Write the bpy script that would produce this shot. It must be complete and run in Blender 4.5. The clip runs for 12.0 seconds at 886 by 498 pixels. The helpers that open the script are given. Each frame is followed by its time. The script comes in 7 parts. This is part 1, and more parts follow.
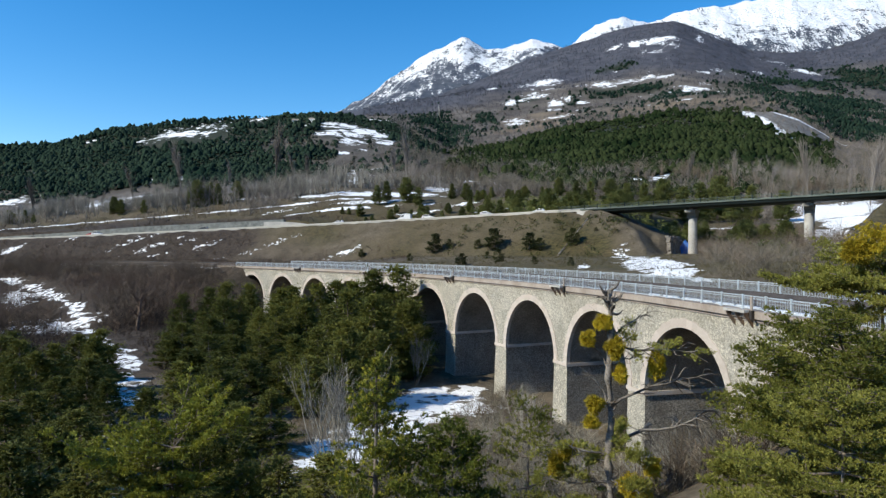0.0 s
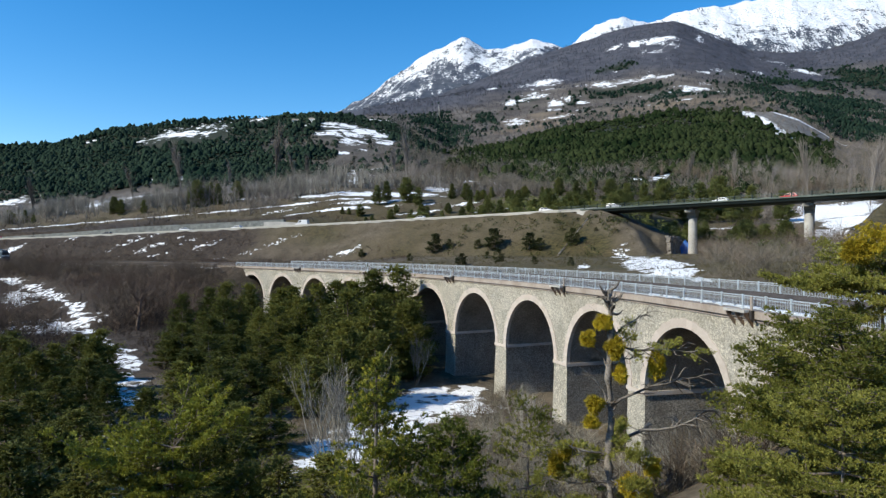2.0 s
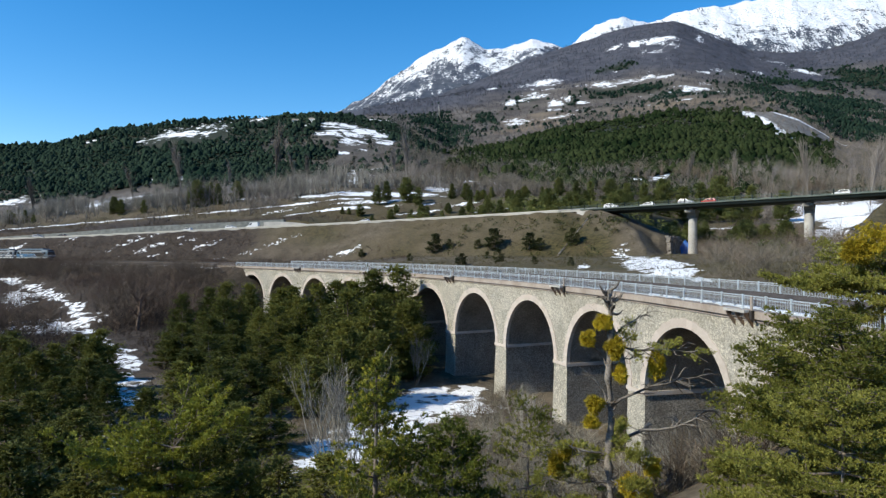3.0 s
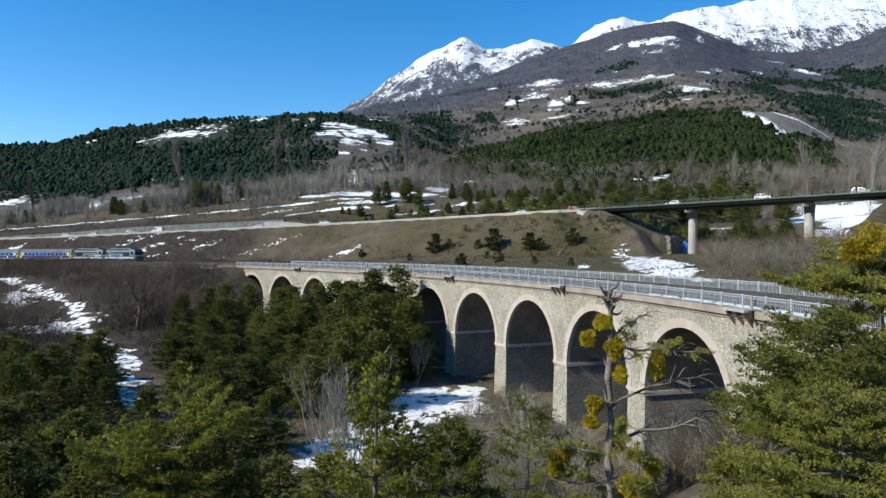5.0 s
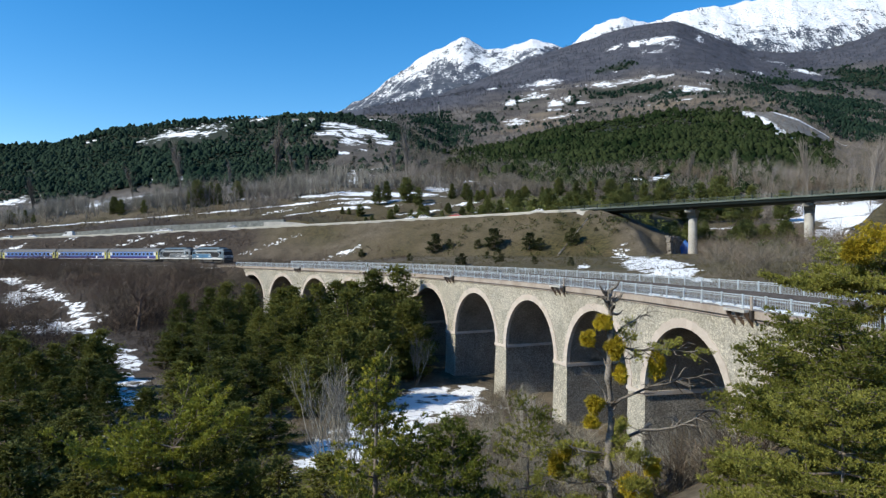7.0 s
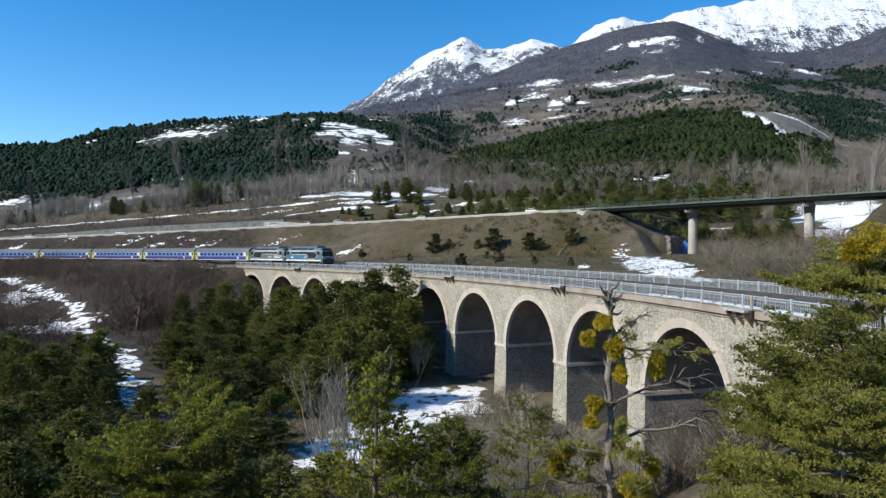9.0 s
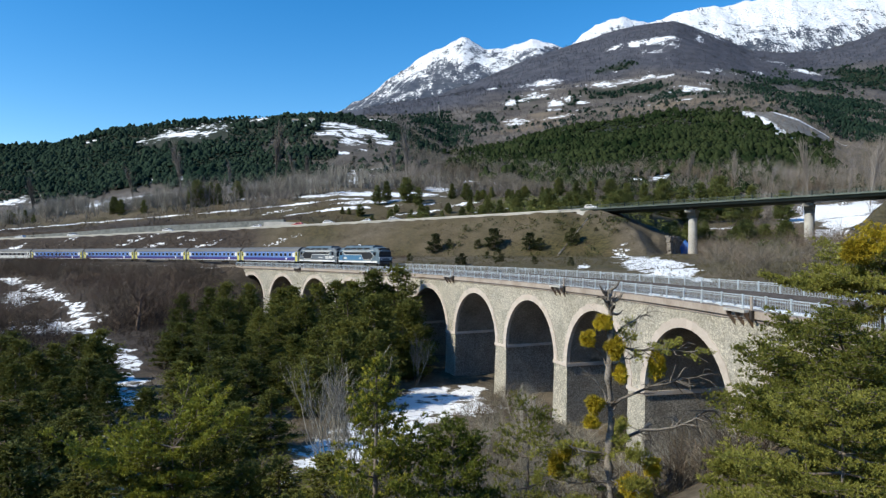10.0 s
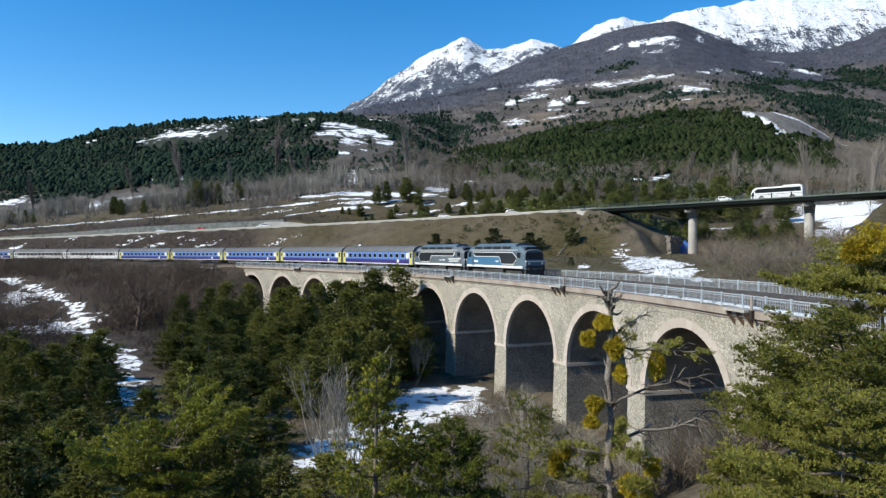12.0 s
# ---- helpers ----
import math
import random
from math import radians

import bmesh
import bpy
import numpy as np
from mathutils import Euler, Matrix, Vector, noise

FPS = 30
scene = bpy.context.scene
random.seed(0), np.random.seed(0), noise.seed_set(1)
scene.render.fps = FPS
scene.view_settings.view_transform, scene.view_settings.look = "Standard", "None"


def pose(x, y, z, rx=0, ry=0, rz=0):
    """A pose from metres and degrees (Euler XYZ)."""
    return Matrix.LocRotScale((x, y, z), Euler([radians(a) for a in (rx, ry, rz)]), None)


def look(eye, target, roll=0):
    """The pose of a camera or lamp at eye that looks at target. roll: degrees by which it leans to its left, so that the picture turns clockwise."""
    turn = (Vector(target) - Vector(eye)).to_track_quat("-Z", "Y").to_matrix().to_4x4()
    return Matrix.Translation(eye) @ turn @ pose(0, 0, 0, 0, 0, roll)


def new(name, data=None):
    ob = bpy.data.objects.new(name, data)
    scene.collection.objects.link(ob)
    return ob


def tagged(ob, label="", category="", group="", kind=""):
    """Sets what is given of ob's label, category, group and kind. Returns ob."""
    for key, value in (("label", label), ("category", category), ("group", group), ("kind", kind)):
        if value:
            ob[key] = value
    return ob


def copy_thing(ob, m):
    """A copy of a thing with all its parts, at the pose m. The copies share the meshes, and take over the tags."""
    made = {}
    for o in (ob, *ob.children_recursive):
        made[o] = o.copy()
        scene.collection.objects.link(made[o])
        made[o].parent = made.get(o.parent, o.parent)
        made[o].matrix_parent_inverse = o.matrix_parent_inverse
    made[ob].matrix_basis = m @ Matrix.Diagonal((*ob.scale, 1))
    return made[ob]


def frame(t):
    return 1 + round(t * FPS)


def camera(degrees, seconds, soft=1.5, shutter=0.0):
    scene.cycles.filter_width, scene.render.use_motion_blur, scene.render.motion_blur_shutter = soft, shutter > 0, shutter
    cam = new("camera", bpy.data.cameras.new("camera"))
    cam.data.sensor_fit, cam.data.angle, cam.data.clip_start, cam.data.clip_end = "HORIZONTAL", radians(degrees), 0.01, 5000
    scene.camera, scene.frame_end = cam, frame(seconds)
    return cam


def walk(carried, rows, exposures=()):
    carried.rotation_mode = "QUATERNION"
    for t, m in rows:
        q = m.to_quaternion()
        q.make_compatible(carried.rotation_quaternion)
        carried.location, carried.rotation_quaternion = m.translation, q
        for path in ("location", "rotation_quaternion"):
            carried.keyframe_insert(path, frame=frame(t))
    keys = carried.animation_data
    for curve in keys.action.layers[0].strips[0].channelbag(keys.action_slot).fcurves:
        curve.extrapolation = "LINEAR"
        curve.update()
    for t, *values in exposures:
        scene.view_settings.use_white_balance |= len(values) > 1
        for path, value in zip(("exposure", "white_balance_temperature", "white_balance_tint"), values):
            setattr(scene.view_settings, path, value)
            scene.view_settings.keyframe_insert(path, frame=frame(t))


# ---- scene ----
cam = camera(67.1, 12.0, soft=1.35)
VIEW = pose(0, 0, 3.94, 89.73, 0, 0)
walk(cam, [(0, VIEW), (12, VIEW)], exposures=[(0, 0.04), (12, 0.04)])

# ---------------------------------------------------------------- daylight
SUN_EL, SUN_AZ = radians(36), radians(-112)      # azimuth from +y towards +x
world = bpy.data.worlds.new("sky")
scene.world = world
world.use_nodes = True
wn, wl = world.node_tree.nodes, world.node_tree.links
sky = wn.new("ShaderNodeTexSky")
sky.sky_type, sky.sun_disc = "NISHITA", False
sky.sun_elevation, sky.sun_rotation = SUN_EL, SUN_AZ
sky.altitude, sky.air_density, sky.dust_density, sky.ozone_density = 900, 1.0, 0.2, 2.5
wn["Background"].inputs[1].default_value = 0.15
vivid = wn.new("ShaderNodeHueSaturation")        # the camera's strong blue
vivid.inputs["Saturation"].default_value = 1.40
vivid.inputs["Value"].default_value = 1.22
wl.new(sky.outputs[0], vivid.inputs["Color"])
wl.new(vivid.outputs[0], wn["Background"].inputs[0])
sun = new("sun", bpy.data.lights.new("sun", "SUN"))
sun.data.energy, sun.data.angle, sun.data.color = 5.0, radians(0.55), (1.0, 0.95, 0.79)
to_sun = Vector((math.sin(SUN_AZ) * math.cos(SUN_EL), math.cos(SUN_AZ) * math.cos(SUN_EL), math.sin(SUN_EL)))
sun.matrix_world = look(to_sun * 300, (0, 0, 0))

# ---------------------------------------------------------------- materials


def mat(name, a, b, scale=2.0, rough=0.85, metal=0.0, bump=0.0, fine=0.25, island=0.0, spec=0.3, broad=0.35):
    """Two-tone surface: broad stains and fine grain between colours a and b, in metres of the object."""
    m = bpy.data.materials.new(name)
    m.use_nodes = True
    n, l = m.node_tree.nodes, m.node_tree.links
    p = n["Principled BSDF"]
    p.inputs["Roughness"].default_value, p.inputs["Metallic"].default_value = rough, metal
    p.inputs["Specular IOR Level"].default_value = spec
    co = n.new("ShaderNodeTexCoord")
    big, small = n.new("ShaderNodeTexNoise"), n.new("ShaderNodeTexNoise")
    big.inputs["Scale"].default_value, big.inputs["Detail"].default_value = scale * broad, 3
    small.inputs["Scale"].default_value, small.inputs["Detail"].default_value = scale * 4, 5
    for t in (big, small):
        l.new(co.outputs["Object"], t.inputs["Vector"])
    mx = n.new("ShaderNodeMath")
    mx.operation = "MULTIPLY_ADD"
    mx.inputs[1].default_value = fine * 2
    sh = n.new("ShaderNodeMath")
    sh.operation = "SUBTRACT"
    sh.inputs[1].default_value = 0.5
    l.new(small.outputs[0], sh.inputs[0])
    l.new(sh.outputs[0], mx.inputs[0])
    l.new(big.outputs[0], mx.inputs[2])
    fac = mx.outputs[0]
    if island:
        g = n.new("ShaderNodeNewGeometry")
        oi = n.new("ShaderNodeObjectInfo")
        ad = n.new("ShaderNodeMath")
        ad.operation = "ADD"
        l.new(g.outputs["Random Per Island"], ad.inputs[0])
        l.new(oi.outputs["Random"], ad.inputs[1])
        im = n.new("ShaderNodeMath")
        im.operation = "MULTIPLY_ADD"
        im.inputs[1].default_value = island
        l.new(ad.outputs[0], im.inputs[0])
        sb = n.new("ShaderNodeMath")
        sb.operation = "SUBTRACT"
        sb.inputs[1].default_value = island
        l.new(fac, sb.inputs[0])
        l.new(sb.outputs[0], im.inputs[2])
        fac = im.outputs[0]
    r = n.new("ShaderNodeValToRGB")
    r.color_ramp.elements[0].position, r.color_ramp.elements[1].position = 0.28, 0.72
    r.color_ramp.elements[0].color, r.color_ramp.elements[1].color = (*a, 1), (*b, 1)
    l.new(fac, r.inputs[0])
    l.new(r.outputs[0], p.inputs["Base Color"])
    if bump:
        bp = n.new("ShaderNodeBump")
        bp.inputs["Distance"].default_value, bp.inputs["Strength"].default_value = bump, 0.8
        l.new(small.outputs[0], bp.inputs["Height"])
        l.new(bp.outputs[0], p.inputs["Normal"])
    return m


def leaf_mat(name, a, b, sheen=0.35, island=0.5, scale=0.8, bump=0.0, rough=0.6, spec=0.25, broad=0.35):
    """Needles and leaves: a little light passes through."""
    m = mat(name, a, b, scale=scale, rough=rough, fine=0.3, island=island, spec=spec, bump=bump, broad=broad)
    n, l = m.node_tree.nodes, m.node_tree.links
    p, out = n["Principled BSDF"], n["Material Output"]
    tr, mx = n.new("ShaderNodeBsdfTranslucent"), n.new("ShaderNodeMixShader")
    mx.inputs[0].default_value = sheen
    l.new(n["Color Ramp"].outputs[0], tr.inputs["Color"])
    l.new(p.outputs[0], mx.inputs[1])
    l.new(tr.outputs[0], mx.inputs[2])
    l.new(mx.outputs[0], out.inputs["Surface"])
    return m


def masonry_mat(name, dark, light, joint, cell=0.34, spread=(0.55, 1.35), relief=0.05):
    """Coursed rubble: irregular stones with pale joints and their own tint and relief."""
    m = mat(name, dark, light, scale=1.2, rough=0.9, bump=0.0, fine=0.35)
    n, l = m.node_tree.nodes, m.node_tree.links
    p = n["Principled BSDF"]
    mp = n.new("ShaderNodeMapping")
    mp.inputs["Scale"].default_value = (1 / cell, 1 / cell, 1.45 / cell)
    v, e = n.new("ShaderNodeTexVoronoi"), n.new("ShaderNodeTexVoronoi")
    e.feature = "DISTANCE_TO_EDGE"
    l.new(n["Texture Coordinate"].outputs["Object"], mp.inputs[0])
    l.new(mp.outputs[0], v.inputs["Vector"])
    l.new(mp.outputs[0], e.inputs["Vector"])
    hs = n.new("ShaderNodeSeparateColor")
    l.new(v.outputs["Color"], hs.inputs[0])
    tint = n.new("ShaderNodeMapRange")
    tint.inputs[3].default_value, tint.inputs[4].default_value = spread
    l.new(hs.outputs[0], tint.inputs[0])
    mul = n.new("ShaderNodeMixRGB")
    mul.blend_type = "MULTIPLY"
    mul.inputs[0].default_value = 1.0
    l.new(n["Color Ramp"].outputs[0], mul.inputs[1])
    l.new(tint.outputs[0], mul.inputs[2])
    js = n.new("ShaderNodeMapRange")
    js.inputs[1].default_value, js.inputs[2].default_value = 0.02, 0.09
    l.new(e.outputs["Distance"], js.inputs[0])
    mix = n.new("ShaderNodeMixRGB")
    mix.inputs[1].default_value = (*joint, 1)
    l.new(js.outputs[0], mix.inputs[0])
    l.new(mul.outputs[0], mix.inputs[2])
    l.new(mix.outputs[0], p.inputs["Base Color"])
    bp = n.new("ShaderNodeBump")
    bp.inputs["Distance"].default_value, bp.inputs["Strength"].default_value = relief, 1.0
    ad = n.new("ShaderNodeMath")
    ad.operation = "MULTIPLY_ADD"
    ad.inputs[1].default_value = 0.6
    l.new(hs.outputs[1], ad.inputs[0])
    l.new(js.outputs[0], ad.inputs[2])
    l.new(ad.outputs[0], bp.inputs["Height"])
    l.new(bp.outputs[0], p.inputs["Normal"])
    return m


M_STONE = masonry_mat("rubble_stone", (0.44, 0.41, 0.335), (0.67, 0.62, 0.515), (0.35, 0.32, 0.265), cell=0.5, spread=(0.5, 1.45))
# arch undersides and pier sides: viaduct stone darkened to paint in shade
M_SOFFIT_SHADED = masonry_mat("shaded_soffit_stone", (0.20, 0.178, 0.150), (0.42, 0.38, 0.325), (0.30, 0.272, 0.235), cell=0.45)
M_PIER_SHADED = masonry_mat("shaded_pier_stone", (0.28, 0.252, 0.212), (0.52, 0.472, 0.40), (0.36, 0.33, 0.285), cell=0.5, spread=(0.35, 1.6), relief=0.12)
M_RING = mat("dressed_stone", (0.43, 0.365, 0.31), (0.57, 0.50, 0.435), scale=1.5, rough=0.85, bump=0.01, island=0.25)
M_CORNICE = mat("cornice_stone", (0.28, 0.23, 0.19), (0.42, 0.36, 0.31), scale=1.2, rough=0.9, bump=0.01, fine=0.3)
M_RAIL_PAINT = mat("railing_paint", (0.48, 0.54, 0.58), (0.62, 0.67, 0.70), scale=1.0, rough=0.45, metal=0.2)
M_BALLAST = mat("ballast", (0.045, 0.037, 0.032), (0.115, 0.095, 0.08), scale=5.0, rough=0.95, bump=0.04, fine=0.6)
M_STEEL = mat("rail_steel", (0.16, 0.10, 0.07), (0.30, 0.24, 0.20), scale=2.0, rough=0.4, metal=0.8)
M_SLEEPER = mat("sleeper_concrete", (0.16, 0.15, 0.13), (0.27, 0.25, 0.22), scale=3.0)
M_DARK_IRON = mat("dark_iron", (0.02, 0.018, 0.016), (0.05, 0.04, 0.035), scale=3.0, rough=0.7)
M_ASPHALT = mat("asphalt", (0.04, 0.04, 0.042), (0.075, 0.073, 0.07), scale=1.5, rough=0.9, fine=0.5)
M_CONCRETE = mat("concrete", (0.36, 0.34, 0.31), (0.55, 0.53, 0.49), scale=0.8, rough=0.9, bump=0.005, fine=0.3)
M_BARRIER = mat("barrier_concrete", (0.38, 0.36, 0.31), (0.54, 0.51, 0.45), scale=0.5, rough=0.9, fine=0.3)
M_GABION = mat("gabion_stone", (0.13, 0.14, 0.13), (0.27, 0.28, 0.26), scale=2.0, rough=0.95, bump=0.05, fine=0.6)
M_GIRDER = mat("green_girder_paint", (0.013, 0.021, 0.021), (0.028, 0.040, 0.038), scale=0.4, rough=0.5, fine=0.2)
M_PARAPET = mat("green_parapet_paint", (0.085, 0.112, 0.095), (0.15, 0.18, 0.155), scale=0.8, rough=0.5)
M_BARK = mat("pine_bark", (0.10, 0.08, 0.065), (0.24, 0.20, 0.165), scale=3.0, rough=0.95, bump=0.02, fine=0.5)
M_DEADWOOD = mat("grey_deadwood", (0.075, 0.062, 0.050), (0.30, 0.265, 0.225), scale=4.0, rough=0.95, bump=0.01, fine=0.5)
M_TWIG = mat("bare_twigs", (0.11, 0.096, 0.074), (0.245, 0.212, 0.165), scale=0.3, rough=0.95, fine=0.3, island=0.5)
M_BLOCK = mat("quarry_block", (0.10, 0.082, 0.065), (0.30, 0.265, 0.225), scale=1.5, rough=0.9, bump=0.02, fine=0.4)
M_TWIG_PALE = mat("pale_twigs", (0.135, 0.122, 0.090), (0.40, 0.365, 0.28), scale=0.5, rough=0.95, fine=0.3, island=0.5)
M_TWIG_ASH = mat("ash_grey_twigs", (0.17, 0.155, 0.13), (0.42, 0.39, 0.33), scale=0.5, rough=0.95, fine=0.3, island=0.5)
M_BUSH = leaf_mat("bush_leaves", (0.024, 0.034, 0.010), (0.085, 0.092, 0.028), sheen=0.2)
M_TWIG_BROWN = mat("brown_twigs", (0.085, 0.066, 0.048), (0.20, 0.155, 0.115), scale=0.1, rough=0.95, fine=0.3, island=0.5)
M_TWIG_UP = mat("upland_twigs", (0.100, 0.088, 0.082), (0.230, 0.200, 0.185), scale=0.02, rough=0.95, fine=0.3, island=0.5)
M_TWIG_FIELD = mat("field_twigs", (0.135, 0.116, 0.100), (0.285, 0.250, 0.218), scale=0.05, rough=0.95, fine=0.3, island=0.5)
# bare twigs of the farthest woods, blue-purple tint stands in for haze
M_TWIG_HAZY = mat("haze_tinted_twigs", (0.052, 0.054, 0.066), (0.115, 0.112, 0.128), scale=0.02, rough=0.95, fine=0.3, island=0.5)
M_TWIG_RED = mat("russet_twigs", (0.040, 0.028, 0.021), (0.140, 0.098, 0.074), scale=0.12, rough=0.95, fine=0.3, island=0.5)
M_NEEDLE = leaf_mat("pine_needles", (0.064, 0.078, 0.015), (0.190, 0.190, 0.038), sheen=0.18)
M_NEEDLE_SUN = leaf_mat("yellowish_pine_needles", (0.078, 0.102, 0.013), (0.285, 0.295, 0.044), sheen=0.22)
M_SHOOT = leaf_mat("young_pine_shoots", (0.26, 0.25, 0.022), (0.60, 0.54, 0.075), sheen=0.3)
M_NEEDLE_OLIVE = leaf_mat("olive_pine_needles", (0.132, 0.142, 0.024), (0.355, 0.345, 0.078), sheen=0.32)
M_NEEDLE_FAR = leaf_mat("far_pine_needles", (0.011, 0.025, 0.019), (0.038, 0.060, 0.040), sheen=0.1, island=0.22, scale=0.30, bump=1.0, rough=1.0, spec=0.0, broad=0.06)
M_NEEDLE_RIDGE = leaf_mat("ridge_pine_needles", (0.011, 0.022, 0.009), (0.044, 0.058, 0.024), sheen=0.12, island=0.26, scale=0.30, bump=1.0, rough=1.0, spec=0.0, broad=0.06)
M_NEEDLE_ROAD = leaf_mat("roadside_pine_needles", (0.066, 0.086, 0.024), (0.205, 0.218, 0.064), sheen=0.3, island=0.3, scale=0.2)
M_MISTLETOE = leaf_mat("mistletoe", (0.24, 0.185, 0.014), (0.60, 0.47, 0.04), sheen=0.35)
M_BANK_GRASS = mat("bank_grass", (0.040, 0.036, 0.016), (0.135, 0.115, 0.056), scale=0.2, rough=0.95, fine=0.4, island=0.5)
M_SNOW = mat("old_snow", (0.72, 0.74, 0.78), (0.88, 0.89, 0.90), scale=2.0, rough=0.7, bump=0.02, fine=0.3)
M_DRY_GRASS = mat("dry_grass", (0.15, 0.115, 0.068), (0.33, 0.262, 0.165), scale=0.4, rough=0.95, fine=0.3, island=0.5)


# ---------------------------------------------------------------- mesh helpers
class Soup:
    """Collects plain geometry for one mesh."""

    def __init__(self):
        self.v, self.f = [], []

    def add(self, v, f):
        k = len(self.v)
        self.v += [tuple(p) for p in v]
        self.f += [tuple(i + k for i in q) for q in f]
        return self

    def box(self, c, size, m=None, taper=1.0):
        x, y, z = (q / 2 for q in size)
        pts = [Vector((sx * x * (taper if sz > 0 else 1), sy * y * (taper if sz > 0 else 1), sz * z)) + Vector(c)
               for sz in (-1, 1) for sy in (-1, 1) for sx in (-1, 1)]
        if m is not None:
            pts = [m @ p for p in pts]
        return self.add(pts, [(0, 2, 3, 1), (4, 5, 7, 6), (0, 1, 5, 4), (2, 6, 7, 3), (0, 4, 6, 2), (1, 3, 7, 5)])

    def tube(self, pts, radii, n=6, cap=True):
        pts = [Vector(p) for p in pts]
        rings = []
        k = len(self.v)
        for i, p in enumerate(pts):
            d = (pts[min(i + 1, len(pts) - 1)] - pts[max(i - 1, 0)])
            d = d.normalized() if d.length > 1e-9 else Vector((0, 0, 1))
            u = d.cross(Vector((0, 0, 1)) if abs(d.z) < 0.9 else Vector((1, 0, 0))).normalized()
            w = d.cross(u)
            r = radii[i] if hasattr(radii, "__len__") else radii
            for j in range(n):
                a = 2 * math.pi * j / n
                self.v.append(tuple(p + u * (r * math.cos(a)) + w * (r * math.sin(a))))
        for i in range(len(pts) - 1):
            for j in range(n):
                a, b = k + i * n + j, k + i * n + (j + 1) % n
                self.f.append((a, b, b + n, a + n))
        if cap:
            self.f.append(tuple(k + j for j in range(n))[::-1])
            self.f.append(tuple(k + (len(pts) - 1) * n + j for j in range(n)))
        return self

    def sweep(self, sections, closed=True, caps=True):
        """Joins equal point rings (lists of 3D points) into a skin."""
        n = len(sections[0])
        k = len(self.v)
        for ring in sections:
            self.v += [tuple(p) for p in ring]
        for i in range(len(sections) - 1):
            for j in range(n if closed else n - 1):
                a, b = k + i * n + j, k + i * n + (j + 1) % n
                self.f.append((a, b, b + n, a + n))
        if caps and closed:
            self.f.append(tuple(k + j for j in range(n))[::-1])
            self.f.append(tuple(k + (len(sections) - 1) * n + j for j in range(n)))
        return self

    def mesh(self, name, material, smooth_shade=False, fix=True):
        me = bpy.data.meshes.new(name)
        me.from_pydata(self.v, [], self.f)
        if fix:
            bm = bmesh.new()
            bm.from_mesh(me)
            bmesh.ops.recalc_face_normals(bm, faces=bm.faces)
            bm.to_mesh(me)
            bm.free()
        me.materials.append(material)
        if smooth_shade:
            me.polygons.foreach_set("use_smooth", [True] * len(me.polygons))
        return me


def array_mesh(name, verts, faces, material, smooth_shade=False):
    """A mesh from numpy arrays (all faces of one size)."""
    me = bpy.data.meshes.new(name)
    k = faces.shape[1]
    me.vertices.add(len(verts))
    me.vertices.foreach_set("co", np.ascontiguousarray(verts, dtype=np.float32).ravel())
    me.loops.add(faces.size)
    me.loops.foreach_set("vertex_index", np.ascontiguousarray(faces, dtype=np.int32).ravel())
    me.polygons.add(len(faces))
    me.polygons.foreach_set("loop_start", np.arange(0, faces.size, k, dtype=np.int32))
    me.update(calc_edges=True)
    me.validate()
    me.materials.append(material)
    if smooth_shade:
        me.polygons.foreach_set("use_smooth", np.ones(len(me.polygons), dtype=bool))
    return me


def part(name, soup, material, parent=None, label="", smooth_shade=False, at=None):
    """One mesh object, under a thing where one is given."""
    me = soup if isinstance(soup, bpy.types.Mesh) else soup.mesh(name, material, smooth_shade)
    ob = new(name, me)
    if parent is not None:
        ob.parent = parent
    if at is not None:
        ob.matrix_basis = at
    if label:
        tagged(ob, label)
    return ob


def thing(name, label, category, group="", kind="", m=None):
    ob = new(name)
    if m is not None:
        ob.matrix_basis = m
    return tagged(ob, label, category, group, kind)

# ---------------------------------------------------------------- lie of the land
# Railway centre line: arc length s in metres (0 at mid viaduct), heading th, rail height z.
EYE_Z = 3.94
S_STEP = 2.0
TRACK_S = np.arange(-560.0, 130.0 + S_STEP, S_STEP)


def track_heading(s):
    q = np.clip(s, -235.0, 75.0)
    th = -1.0997 - 0.0048427 * q - 0.5 * 2.957e-5 * q ** 2 - 1.2982e-7 * q ** 3 / 3
    return th - 0.0048 * np.maximum(s - 75.0, 0)


def _track_line():
    th = track_heading((TRACK_S[1:] + TRACK_S[:-1]) / 2)
    x = np.concatenate([[0], np.cumsum(S_STEP * np.cos(th))])
    y = np.concatenate([[0], np.cumsum(S_STEP * np.sin(th))])
    k = int(np.argmin(abs(TRACK_S)))
    return x - x[k] + 4.65, y - y[k] + 94.51


TRACK_X, TRACK_Y = _track_line()


def rail_z(s):
    return 0.00616 * np.maximum(s, -300.0)


def track_at(s, off=0.0, z=0.0):
    """A point beside the railway: off metres towards the valley side, z above the rails."""
    x, y, th = np.interp(s, TRACK_S, TRACK_X), np.interp(s, TRACK_S, TRACK_Y), track_heading(s)
    return x + off * np.sin(th), y - off * np.cos(th), rail_z(s) + z


